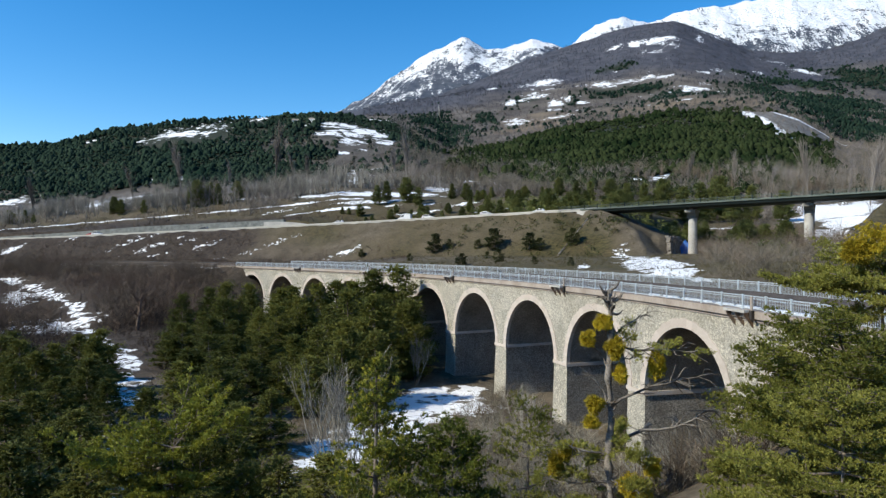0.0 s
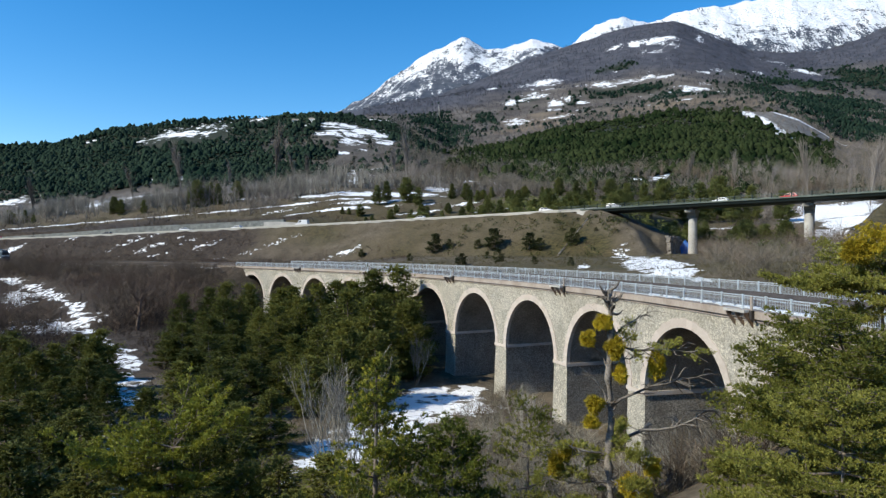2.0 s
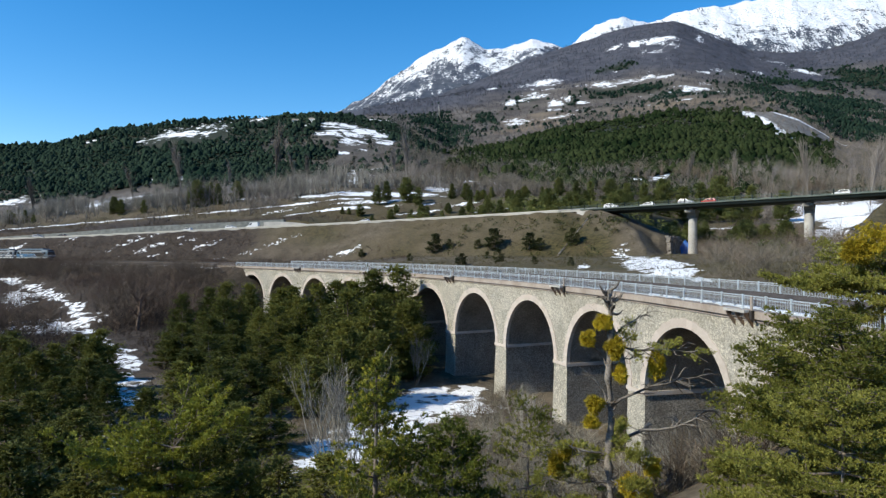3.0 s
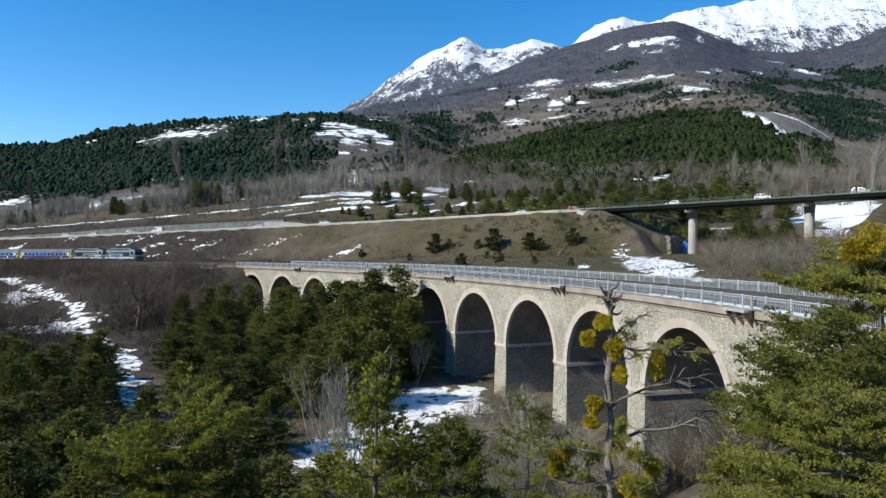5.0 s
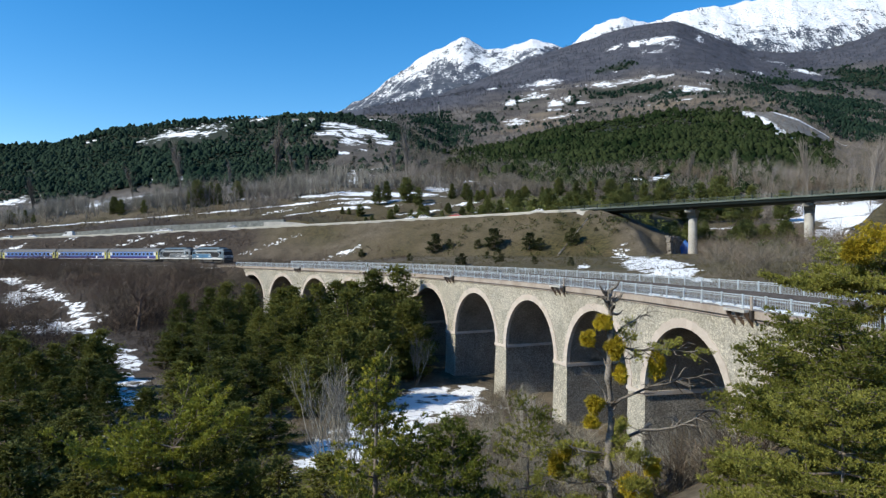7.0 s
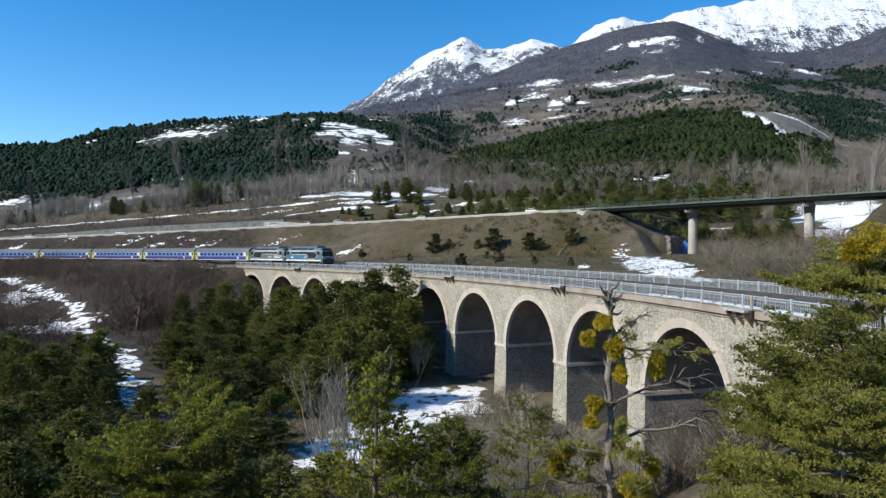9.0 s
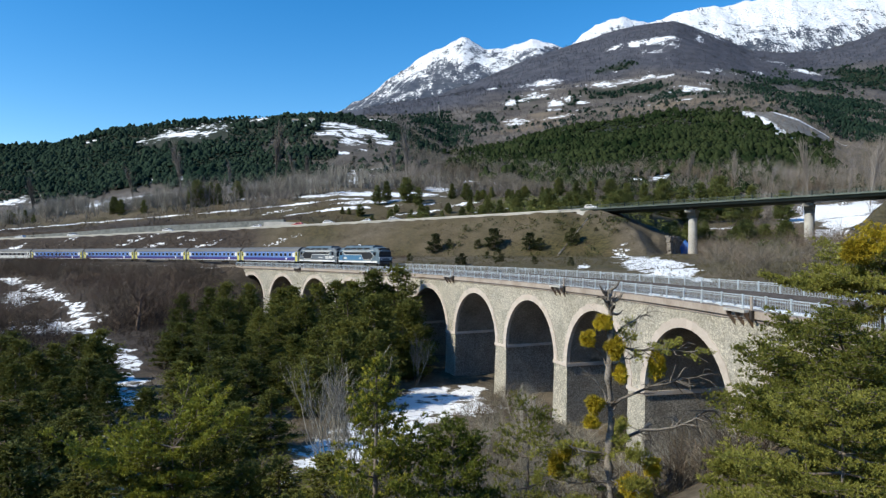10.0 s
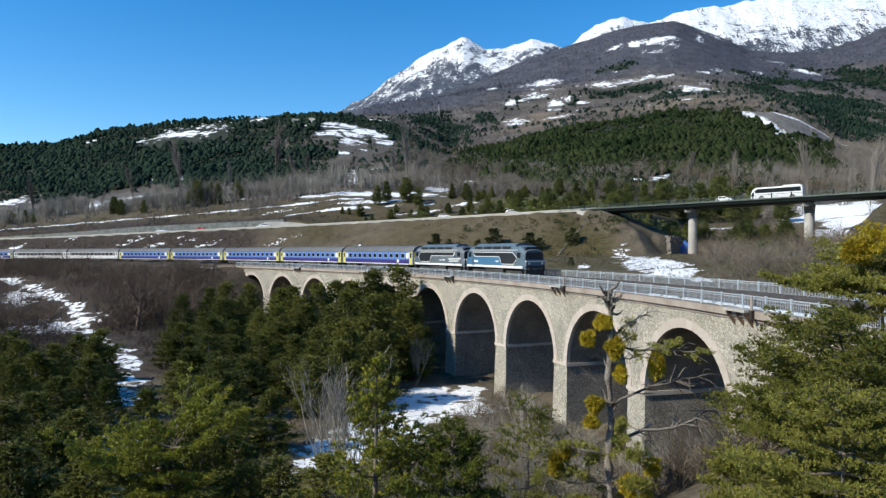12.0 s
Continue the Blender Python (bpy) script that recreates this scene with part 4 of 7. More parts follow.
# ---------------------------------------------------------------- highway and its bridge


def R(x, off, z):
    """A point by the highway: off metres towards the far side, z above the carriageway."""
    dx, dy = 2.0, road_y(x + 1.0) - road_y(x - 1.0)
    n = math.hypot(dx, dy)
    return (float(x - dy / n * off), float(road_y(x) + dx / n * off), float(road_z(x) + z))


def road_sweep(x0, x1, prof, step=6.0):
    return Soup().sweep([[R(x, o, z) for o, z in prof] for x in np.arange(x0, x1 + 0.01, step)])


def build_highway():
    road = thing("road", "asphalt highway climbing along the hillside", "road", kind="structure")
    part("carriageway", road_sweep(-500, ABUT_X, [(-4.6, 0.0), (4.6, 0.0), (5.0, -0.7), (-5.0, -0.7)]), M_ASPHALT, road)
    bar = thing("concrete_barrier", "pale continuous concrete safety barrier along the highway edge", "barrier")
    prof = [(-5.25, -0.6), (-5.25, 0.12), (-5.12, 0.34), (-4.98, 0.34), (-4.86, 0.12), (-4.86, -0.6)]
    for x in np.arange(-190, ABUT_X - 1, 6.0):
        part("barrier_section", Soup().sweep([[R(q, o, z) for o, z in prof] for q in (x, x + 5.97)]), M_BARRIER, bar)
    wall = thing("retaining_wall", "grey stone-filled retaining wall behind the highway", "wall", kind="structure")
    x = -200.0
    while x < -66:
        h = 3.3 * min(1.0, 0.35 + (x + 200) / 110)
        part("wall_block", Soup().sweep([[R(q, o, z) for o, z in ((7.0, -0.4), (7.3, h), (8.6, h), (8.6, -0.4))] for q in (x, x + 3.92)]), M_GABION, wall)
        x += 4.0
    end = Soup()
    end.sweep([[R(q, o, z) for o, z in ((6.6, -0.4), (6.7, h), (7.0, h), (7.0, -0.4))] for q, h in ((-72, 2.6), (-66, 2.5), (-60, 2.0), (-54, 1.0), (-50, 0.1))])
    part("wing_wall", end, M_CONCRETE, wall, "pale concrete wing wall with a sloping top")


def build_bridge():
    br = thing("road_bridge", "dark green steel girder road bridge on round concrete piers", "bridge")
    x0, x1 = ABUT_X - 2, 172.0
    part("deck", road_sweep(ABUT_X, x1, [(-5.3, 0.0), (5.3, 0.0), (5.3, -0.28), (-5.3, -0.28)]), M_ASPHALT, br)
    part("edge_beam", road_sweep(x0, x1, [(-5.75, -0.20), (-5.75, 0.1), (-5.3, 0.1), (-5.3, -0.42)]), M_PARAPET, br)
    part("edge_beam", road_sweep(ABUT_X, x1, [(5.75, -0.42), (5.75, 0.1), (5.3, 0.1), (5.3, -0.42)]), M_PARAPET, br)
    part("girder", road_sweep(ABUT_X, x1, [(-5.4, -0.43), (-5.1, -0.95), (-3.4, -1.35), (3.4, -1.35), (5.1, -0.95), (5.4, -0.43)]), M_GIRDER, br, "dark green steel box girder")
    for off in (-5.55, 5.55):
        xs = np.arange(x0 - (6 if off < 0 else 0), x1, 3.55)
        for x in xs:
            post = Soup()
            p = R(x, off, 0.1)
            post.box((p[0], p[1], p[2] + 0.6), (0.24, 0.24, 1.25), taper=0.85)
            part("parapet_post", post, M_GIRDER, br, "dark parapet post")
        for z, h in ((0.98, 0.09), (0.64, 0.05), (0.32, 0.05)):
            part("parapet_rail", road_sweep(xs[0], xs[-1], [(off - 0.05, z), (off + 0.05, z), (off + 0.05, z + h), (off - 0.05, z + h)], 3.55), M_PARAPET, br)
    for x, base in ((71.5, 0.4), (94.4, -0.4)):
        top = road_z(x) - 1.35
        cx, cy, _ = R(x, 0, 0)
        col = Soup()
        col.tube([(cx, cy, base - 2), (cx, cy, base + 3), (cx, cy, top - 2.6)], [1.28, 1.25, 1.2], 28)
        part("pier_column", col, M_CONCRETE, br, "pale round concrete column", smooth_shade=False)
        head = Soup()
        n = Vector((-ROAD_DIR[1], ROAD_DIR[0], 0))
        t = Vector((ROAD_DIR[0], ROAD_DIR[1], 0))
        rings = []
        for z, hw, ht in ((top - 2.7, 1.2, 1.15), (top - 2.1, 1.5, 1.15), (top - 0.9, 3.2, 1.15), (top - 0.35, 3.4, 1.15)):
            rings.append([tuple(Vector((cx, cy, z)) + n * (a * hw) + t * (b * ht)) for a, b in ((-1, -1), (1, -1), (1, 1), (-1, 1))])
        head.sweep(rings)
        # darker than the column: the deck's shade is put into the colour
        part("pier_head", head, M_GABION, br, "pier head coloured dark for the shade under the girder")
        for a in (-2.6, 2.6):
            q = Vector((cx, cy, top - 0.18)) + n * a
            part("bearing", Soup().box(tuple(q), (1.0, 1.0, 0.36)), M_CONCRETE, br)
        q = Vector((cx, cy, top - 0.75)) + n * -3.45 + t * -0.6
        part("bearing_shelf", Soup().box(tuple(q), (1.6, 0.5, 0.75)), M_BARRIER, br, "pale bearing shelf block")
    ab = Soup()
    ab.sweep([[R(q, o, z) for o, z in ((-5.5, -3.0), (-5.5, -0.45), (5.5, -0.45), (5.5, -3.0))] for q in (ABUT_X - 3, ABUT_X + 0.8)])
    part("abutment", ab, M_CONCRETE, br)
    sh = Soup()
    sh.sweep([[R(q, o, z) for o, z in ((-5.8, -1.9), (-5.8, -1.36), (5.8, -1.36), (5.8, -1.9))] for q in (ABUT_X + 0.8, ABUT_X + 4.4)])
    part("abutment_shelf", sh, M_CONCRETE, br)


def road_sign():
    x, y, z = R(-176, 5.9, -0.3)
    sign = thing("road_sign", "small dark road sign on a post beside the highway", "road sign", m=pose(x, y, z))
    part("post", Soup().tube([(0, 0, 0), (0, 0, 3.0)], 0.09, 8), M_DARK_IRON, sign)
    part("plate", Soup().box((0, -0.08, 2.5), (0.95, 0.05, 0.9)), M_DARK_IRON, sign)


build_highway()
build_bridge()
road_sign()

# ---------------------------------------------------------------- train
M_T_BLUE = mat("coach_blue", (0.06, 0.15, 0.42), (0.09, 0.20, 0.50), scale=0.3, rough=0.35, fine=0.15, spec=0.5)
M_T_FRAME = mat("coach_window_frame", (0.19, 0.28, 0.50), (0.28, 0.37, 0.58), scale=0.5, rough=0.4)
M_T_NAVY = mat("coach_navy", (0.04, 0.03, 0.15), (0.06, 0.045, 0.20), scale=0.3, rough=0.4, fine=0.15, spec=0.5)
M_T_ROOF = mat("coach_roof", (0.095, 0.098, 0.10), (0.165, 0.165, 0.162), scale=0.4, rough=0.6, fine=0.25)
M_T_YELLOW = mat("coach_yellow", (0.50, 0.46, 0.10), (0.66, 0.60, 0.18), scale=0.6, rough=0.5)
M_T_PALE = mat("coach_pale", (0.62, 0.62, 0.60), (0.78, 0.78, 0.76), scale=0.3, rough=0.45, fine=0.2)
M_T_GREY = mat("coach_grey", (0.16, 0.16, 0.17), (0.24, 0.24, 0.25), scale=0.3, rough=0.5)
M_T_GLASS = mat("window_glass", (0.012, 0.015, 0.02), (0.02, 0.024, 0.03), scale=0.5, rough=0.08, spec=0.6)
M_T_UNDER = mat("underframe", (0.03, 0.028, 0.026), (0.075, 0.07, 0.062), scale=1.2, rough=0.8)
M_L_BLUE = mat("loco_blue", (0.05, 0.155, 0.28), (0.075, 0.20, 0.34), scale=0.3, rough=0.4, fine=0.2, spec=0.5)
M_L_SLATE = mat("loco_slate", (0.075, 0.115, 0.15), (0.13, 0.18, 0.22), scale=0.4, rough=0.5, fine=0.3)
M_L_GREY = mat("loco_grey", (0.085, 0.105, 0.125), (0.15, 0.175, 0.20), scale=0.5, rough=0.5, fine=0.3)
M_L_WHITE = mat("loco_white", (0.66, 0.67, 0.66), (0.80, 0.80, 0.78), scale=0.4, rough=0.5, fine=0.2)
M_L_BLACK = mat("loco_black", (0.015, 0.017, 0.02), (0.035, 0.037, 0.04), scale=0.6, rough=0.4)


def body_skin(x0, x1, prof, inset=0.0, end_drop=0.0):
    return Soup().sweep([[(x, y, z) for y, z in prof] for x in (x0, x1)])


def bogie(parent, x, wheelbase=2.5, axles=2):
    bg = part("bogie", Soup().box((x, 0, 0.62), (wheelbase + 1.2, 2.1, 0.34)).box((x, 1.02, 0.5), (wheelbase + 0.8, 0.16, 0.42)).box((x, -1.02, 0.5), (wheelbase + 0.8, 0.16, 0.42)), M_T_UNDER, parent)
    for k in range(axles):
        ax = x + (k - (axles - 1) / 2) * wheelbase / max(axles - 1, 1)
        for y in (-0.75, 0.75):
            part("wheel", Soup().tube([(ax, y - 0.07, 0.46), (ax, y + 0.07, 0.46)], 0.46, 18), M_T_UNDER, bg)


def build_coach(blue=True):
    name = "blue" if blue else "pale grey"
    label = ("blue night-train coach with navy band and yellow doors" if blue else "pale grey and white railway coach with dark window band")
    c = thing("passenger_coach", label, "railway coach", group="coaches of the train")
    L = 25.6
    side = [(-1.36, 0.95), (-1.42, 1.15), (-1.42, 3.05), (1.42, 3.05), (1.42, 1.15), (1.36, 0.95)]
    part("body", body_skin(-L / 2, L / 2, side), M_T_BLUE if blue else M_T_PALE, c)
    rf = [(-1.42, 3.05)] + [(-1.42 * math.cos(a), 3.05 + 1.0 * math.sin(a)) for a in [math.pi * k / 12 for k in range(1, 12)]] + [(1.42, 3.05)]
    part("roof", body_skin(-L / 2, L / 2, rf), M_T_ROOF, c, "grey ribbed coach roof", smooth_shade=False)
    for k in range(6):
        part("roof_vent", Soup().box((-10 + 4 * k, 0, 4.06), (0.7, 0.5, 0.14), taper=0.8), M_T_ROOF, c)
    for y in (-1.43, 1.43):
        part("lower_band", Soup().box((0, y, 1.42), (L - 2.6, 0.03, 0.62)), M_T_NAVY if blue else M_T_PALE, c)
        if not blue:
            part("window_band", Soup().box((0, y, 2.45), (L - 2.6, 0.03, 0.95)), M_T_GREY, c, "dark grey window band")
        part("sill_strip", Soup().box((0, y, 1.04), (L - 2.4, 0.03, 0.14)), M_T_PALE if blue else M_T_GREY, c)
        for k in range(11):
            w = Soup().box((-9.6 + 1.92 * k, y * 1.012, 2.42), (1.0, 0.03, 0.62))
            pane = part("window", w, M_T_GLASS, c)
            if blue:
                part("window_frame", Soup().box((-9.6 + 1.92 * k, y * 1.006, 2.42), (1.36, 0.02, 0.94)), M_T_FRAME, pane)
        for x in (-L / 2 + 0.65, L / 2 - 0.65):
            d = part("door", Soup().box((x, y, 2.0), (0.95, 0.05, 2.05)), M_T_YELLOW if blue else M_T_PALE, c, "yellow folding door" if blue else "")
            part("door_window", Soup().box((x, y * 1.02, 2.5), (0.42, 0.03, 0.8)), M_T_GLASS, d)
        if blue:
            for x in (-L / 2 + 1.75, L / 2 - 1.75):
                part("end_panel", Soup().box((x, y * 1.004, 2.42), (0.95, 0.03, 0.9)), M_T_PALE, c)
        part("skirt", Soup().box((0, y * 0.93, 0.72), (9.5, 0.25, 0.5)), M_T_UNDER, c)
        if blue:
            part("emblem", Soup().box((8.0, y * 1.012, 1.52), (0.62, 0.03, 0.50)), M_L_WHITE, c, "small white square emblem")
    for x in (-L / 2 - 0.2, L / 2 + 0.2):
        part("gangway", Soup().box((x, 0, 2.2), (0.5, 1.3, 2.3)), M_L_BLACK, c)
        part("coach_end", Soup().box((x * 0.993, 0, 2.05), (0.06, 2.6, 2.1)), M_T_YELLOW if blue else M_T_GREY, c)
        for y in (-0.88, 0.88):
            part("buffer", Soup().tube([(x - 0.25, y, 1.05), (x + 0.25, y, 1.05)], 0.2, 12), M_T_UNDER, c)
    for x in (-9.2, 9.2):
        bogie(c, x)
    return c


def flag(y, x0, x1, mid, z0, z1, thick, grow=0.0, flip=1):
    """Panel on a side wall: a slim band that widens into a six-sided field towards one end."""
    h = (z1 - z0)
    pts = [(x0 - 2 * grow, z1 + grow), (x1 - 1.1, z1 + grow), (x1 + 1.2 * grow, z0 + 0.52 * h), (x1 - 0.9, z0 - grow), (mid, z0 - grow), (mid - 0.65 - grow, z0 + 0.66 * h - grow), (x0 + 0.7 - 2 * grow, z0 + 0.66 * h - grow)]
    return Soup().sweep([[(flip * x, y - thick / 2, z) for x, z in pts], [(flip * x, y + thick / 2, z) for x, z in pts]])


def build_loco(front):
    """Diesel locomotive, nose towards +x."""
    label = ("blue diesel locomotive with white outlines leading the train" if front else "grey diesel locomotive with pale stripes behind the leading one")
    skin = M_L_SLATE if front else M_L_GREY
    tone = M_L_BLUE if front else M_L_GREY
    fl = 1 if front else -1
    lo = thing("diesel_locomotive", label, "locomotive", group="pair of locomotives")
    h = 15.3 / 2
    # body with raked cab fronts and slightly tapering noses
    prof = [(-1.45, 1.05), (-1.48, 1.3), (-1.48, 3.25), (-1.2, 3.72), (-0.6, 3.9), (0.6, 3.9), (1.2, 3.72), (1.48, 3.25), (1.48, 1.3), (1.45, 1.05)]
    rings = []
    for x, w, cut in ((-h, 0.86, 0.80), (-h + 0.35, 0.96, 0.86), (-h + 1.15, 1.0, 1.0), (h - 1.15, 1.0, 1.0), (h - 0.35, 0.96, 0.86), (h, 0.86, 0.80)):
        rings.append([(x, y * w, min(z, 1.05 + (z - 1.05) * cut)) for y, z in prof])
    part("body", Soup().sweep(rings), skin, lo)
    part("roof_hood", Soup().sweep([[(x, y * w, z) for y, z in ((-1.25, 3.6), (-1.15, 4.02), (-0.7, 4.2), (0.7, 4.2), (1.15, 4.02), (1.25, 3.6))] for x, w in ((-h + 2.4, 0.92), (-h + 2.9, 1.0), (h - 2.9, 1.0), (h - 2.4, 0.92))]), M_L_SLATE, lo, "slate grey roof hood with vents")
    for x in (-3.6, -1.2, 1.2, 3.6):
        part("roof_fan", Soup().tube([(x, 0, 4.18), (x, 0, 4.28)], 0.62, 16), M_L_BLACK, lo)
    for sx in (-1, 1):
        nose = part("cab_front", Soup().sweep([[(sx * x, y, z) for y, z in ((-1.3, 1.0), (1.3, 1.0), (1.3, 2.15), (-1.3, 2.15))] for x in (h - 0.05, h + 0.28)]), skin, lo)
        part("nose_stripe", Soup().box((sx * (h + 0.2), 0, 1.98), (0.2, 2.66, 0.13)), M_L_WHITE, nose, "silver stripe across the nose")
        part("apron", Soup().box((sx * (h + 0.18), 0, 1.30), (0.26, 2.62, 0.30)), M_L_BLACK, nose, "black apron under the nose")
        part("nose_mask", Soup().sweep([[(sx * (h + 0.02), y, z) for y, z in ((-1.26, 2.16), (1.26, 2.16), (1.2, 3.05), (-1.2, 3.05))], [(sx * (h - 0.3), y, z) for y, z in ((-1.26, 2.16), (1.26, 2.16), (1.2, 3.2), (-1.2, 3.2))]]), M_L_BLACK, lo, "black cab front round the windscreen")
        part("windscreen", Soup().sweep([[(sx * (h + 0.06), -1.12, 2.3), (sx * (h + 0.06), 1.12, 2.3), (sx * (h - 0.28), 1.05, 3.1), (sx * (h - 0.28), -1.05, 3.1)],
                                         [(sx * (h - 0.1), -1.12, 2.3), (sx * (h - 0.1), 1.12, 2.3), (sx * (h - 0.44), 1.05, 3.1), (sx * (h - 0.44), -1.05, 3.1)]]), M_T_GLASS, lo, "dark raked windscreen")
        part("cab_roof_visor", Soup().sweep([[(sx * x, y, z) for y, z in ((-1.2, 3.3), (1.2, 3.3), (0.9, 3.72), (-0.9, 3.72))] for x in (h - 1.3, h - 0.2)]), M_L_BLACK, lo)
        for y in (-0.92, 0.92):
            part("headlamp", Soup().tube([(sx * (h + 0.26), y, 1.72), (sx * (h + 0.34), y, 1.72)], 0.15, 14), M_L_WHITE, nose, "round white headlamp")
            part("buffer", Soup().tube([(sx * (h + 0.1), y, 1.05), (sx * (h + 0.55), y, 1.05)], [0.14, 0.24], 12), M_T_UNDER, lo)
        part("snow_plough", Soup().sweep([[(sx * x, y, z) for y, z in ((-1.3, 0.25), (1.3, 0.25), (1.3, 0.85), (-1.3, 0.85))] for x in (h - 0.25, h + 0.15)]), M_T_UNDER, lo)
        part("buffer_beam", Soup().box((sx * (h + 0.1), 0, 1.0), (0.16, 2.5, 0.26)), M_T_UNDER, lo)
    for y in (-1.49, 1.49):
        sy = 1 if y > 0 else -1
        part("sill_stripe", Soup().box((0, y, 1.24), (14.7, 0.03, 0.3)), M_L_WHITE, lo, "white stripe along the sill")
        part("eaves_stripe", Soup().box((0, y * 0.995, 3.34), (12.4, 0.03, 0.07)), M_L_WHITE, lo)
        part("colour_panel", Soup().box((-2.2 * fl, y, 1.95), (9.6, 0.03, 1.0)), tone, lo, "plain painted lower side panel")
        part("outline_panel", flag(y + sy * 0.012, -5.5, 6.1, 2.4, 1.62, 3.02, 0.03, 0.09, fl), M_L_WHITE, lo, "white outline panel")
        part("dark_panel", flag(y + sy * 0.024, -5.5, 6.1, 2.4, 1.62, 3.02, 0.03, 0.0, fl), M_L_BLACK, lo, "black side panel")
        if not front:
            for k in range(3):
                part("speed_stripe", Soup().box((5.4 - 0.2 * k, y + sy * 0.01, 2.12 - 0.2 * k), (3.6 - 0.5 * k, 0.03, 0.11)), M_L_WHITE, lo, "white speed stripe")
        part("lettering_bar", Soup().box((-4.6 if front else 1.2, y + sy * 0.03, 1.86), (1.2 if front else 0.6, 0.02, 0.3 if front else 0.15)), M_L_WHITE, lo, "pale lettering block")
        part("number_bar", Soup().box((1.2 if front else 2.1, y + sy * 0.03, 1.9), (0.8, 0.02, 0.18)), M_L_WHITE, lo)
        for k in range(4):
            part("grille", Soup().box((-4.2 + 2.5 * k, y * 0.9, 3.62), (2.0, 0.05, 0.36)), M_L_BLACK, lo)
        for sx in (-1, 1):
            part("cab_window", Soup().box((sx * (h - 1.2), y * 1.0, 2.72), (0.8, 0.04, 0.62)), M_T_GLASS, lo)
            part("cab_door", Soup().box((sx * (h - 2.2), y * 1.0, 2.2), (0.62, 0.03, 1.9)), M_L_SLATE, lo)
    part("fuel_tank", Soup().box((0, 0, 0.72), (4.6, 2.5, 0.6)), M_T_UNDER, lo)
    for x in (-4.6, 4.6):
        bogie(lo, x, 2.6)
    return lo


COACH_PITCH, LOCO_LEN, SPEED = 26.4, 16.4, 22.25


def train_pose(s):
    """Pose of a vehicle whose middle is at track length s, standing on the rails."""
    a, b = Vector(P(s - 6.5, 0, 0)), Vector(P(s + 6.5, 0, 0))
    d = b - a
    return Matrix.Translation((a + b) / 2) @ Euler((0, -math.atan2(d.z, math.hypot(d.x, d.y)), math.atan2(d.y, d.x))).to_matrix().to_4x4()


TRAIN = [(build_loco(True), 0.5 * LOCO_LEN - 0.7), (build_loco(False), -0.5 * LOCO_LEN - 0.7)]
_blue, _pale = build_coach(True), build_coach(False)
for k, colour in enumerate("bbbbbppbb"):
    at = -LOCO_LEN - 0.7 - COACH_PITCH * (k + 0.5)
    src = _blue if colour == "b" else _pale
    ob = src if k in (0, 5) else copy_thing(src, Matrix())
    TRAIN.append((ob, at))

# ---------------------------------------------------------------- road vehicles
M_C_WHITE = mat("car_white", (0.74, 0.74, 0.74), (0.82, 0.82, 0.81), scale=0.5, rough=0.3, fine=0.1, spec=0.5)
M_C_RED = mat("car_red", (0.50, 0.035, 0.03), (0.60, 0.05, 0.04), scale=0.5, rough=0.3, fine=0.1, spec=0.5)
M_C_DARK = mat("car_dark", (0.03, 0.033, 0.04), (0.05, 0.055, 0.06), scale=0.5, rough=0.3, fine=0.1, spec=0.5)
M_C_SILVER = mat("car_silver", (0.42, 0.43, 0.45), (0.52, 0.53, 0.55), scale=0.5, rough=0.3, metal=0.3, fine=0.1)
M_TYRE = mat("tyre", (0.02, 0.02, 0.02), (0.04, 0.04, 0.04), scale=2.0, rough=0.9)
M_LAMP = mat("lamp_glass", (0.7, 0.7, 0.68), (0.85, 0.85, 0.82), scale=1.0, rough=0.2)
M_TAIL = mat("tail_lamp", (0.35, 0.02, 0.02), (0.5, 0.04, 0.03), scale=1.0, rough=0.3)


def wheels(parent, xs, y, r):
    for x in xs:
        for sy in (-1, 1):
            w = part("wheel", Soup().tube([(x, sy * y - 0.1, r), (x, sy * y + 0.1, r)], r, 18), M_TYRE, parent)
            part("rim", Soup().tube([(x, sy * (y + 0.1), r), (x, sy * (y + 0.12), r)], r * 0.6, 12), M_C_SILVER, w)


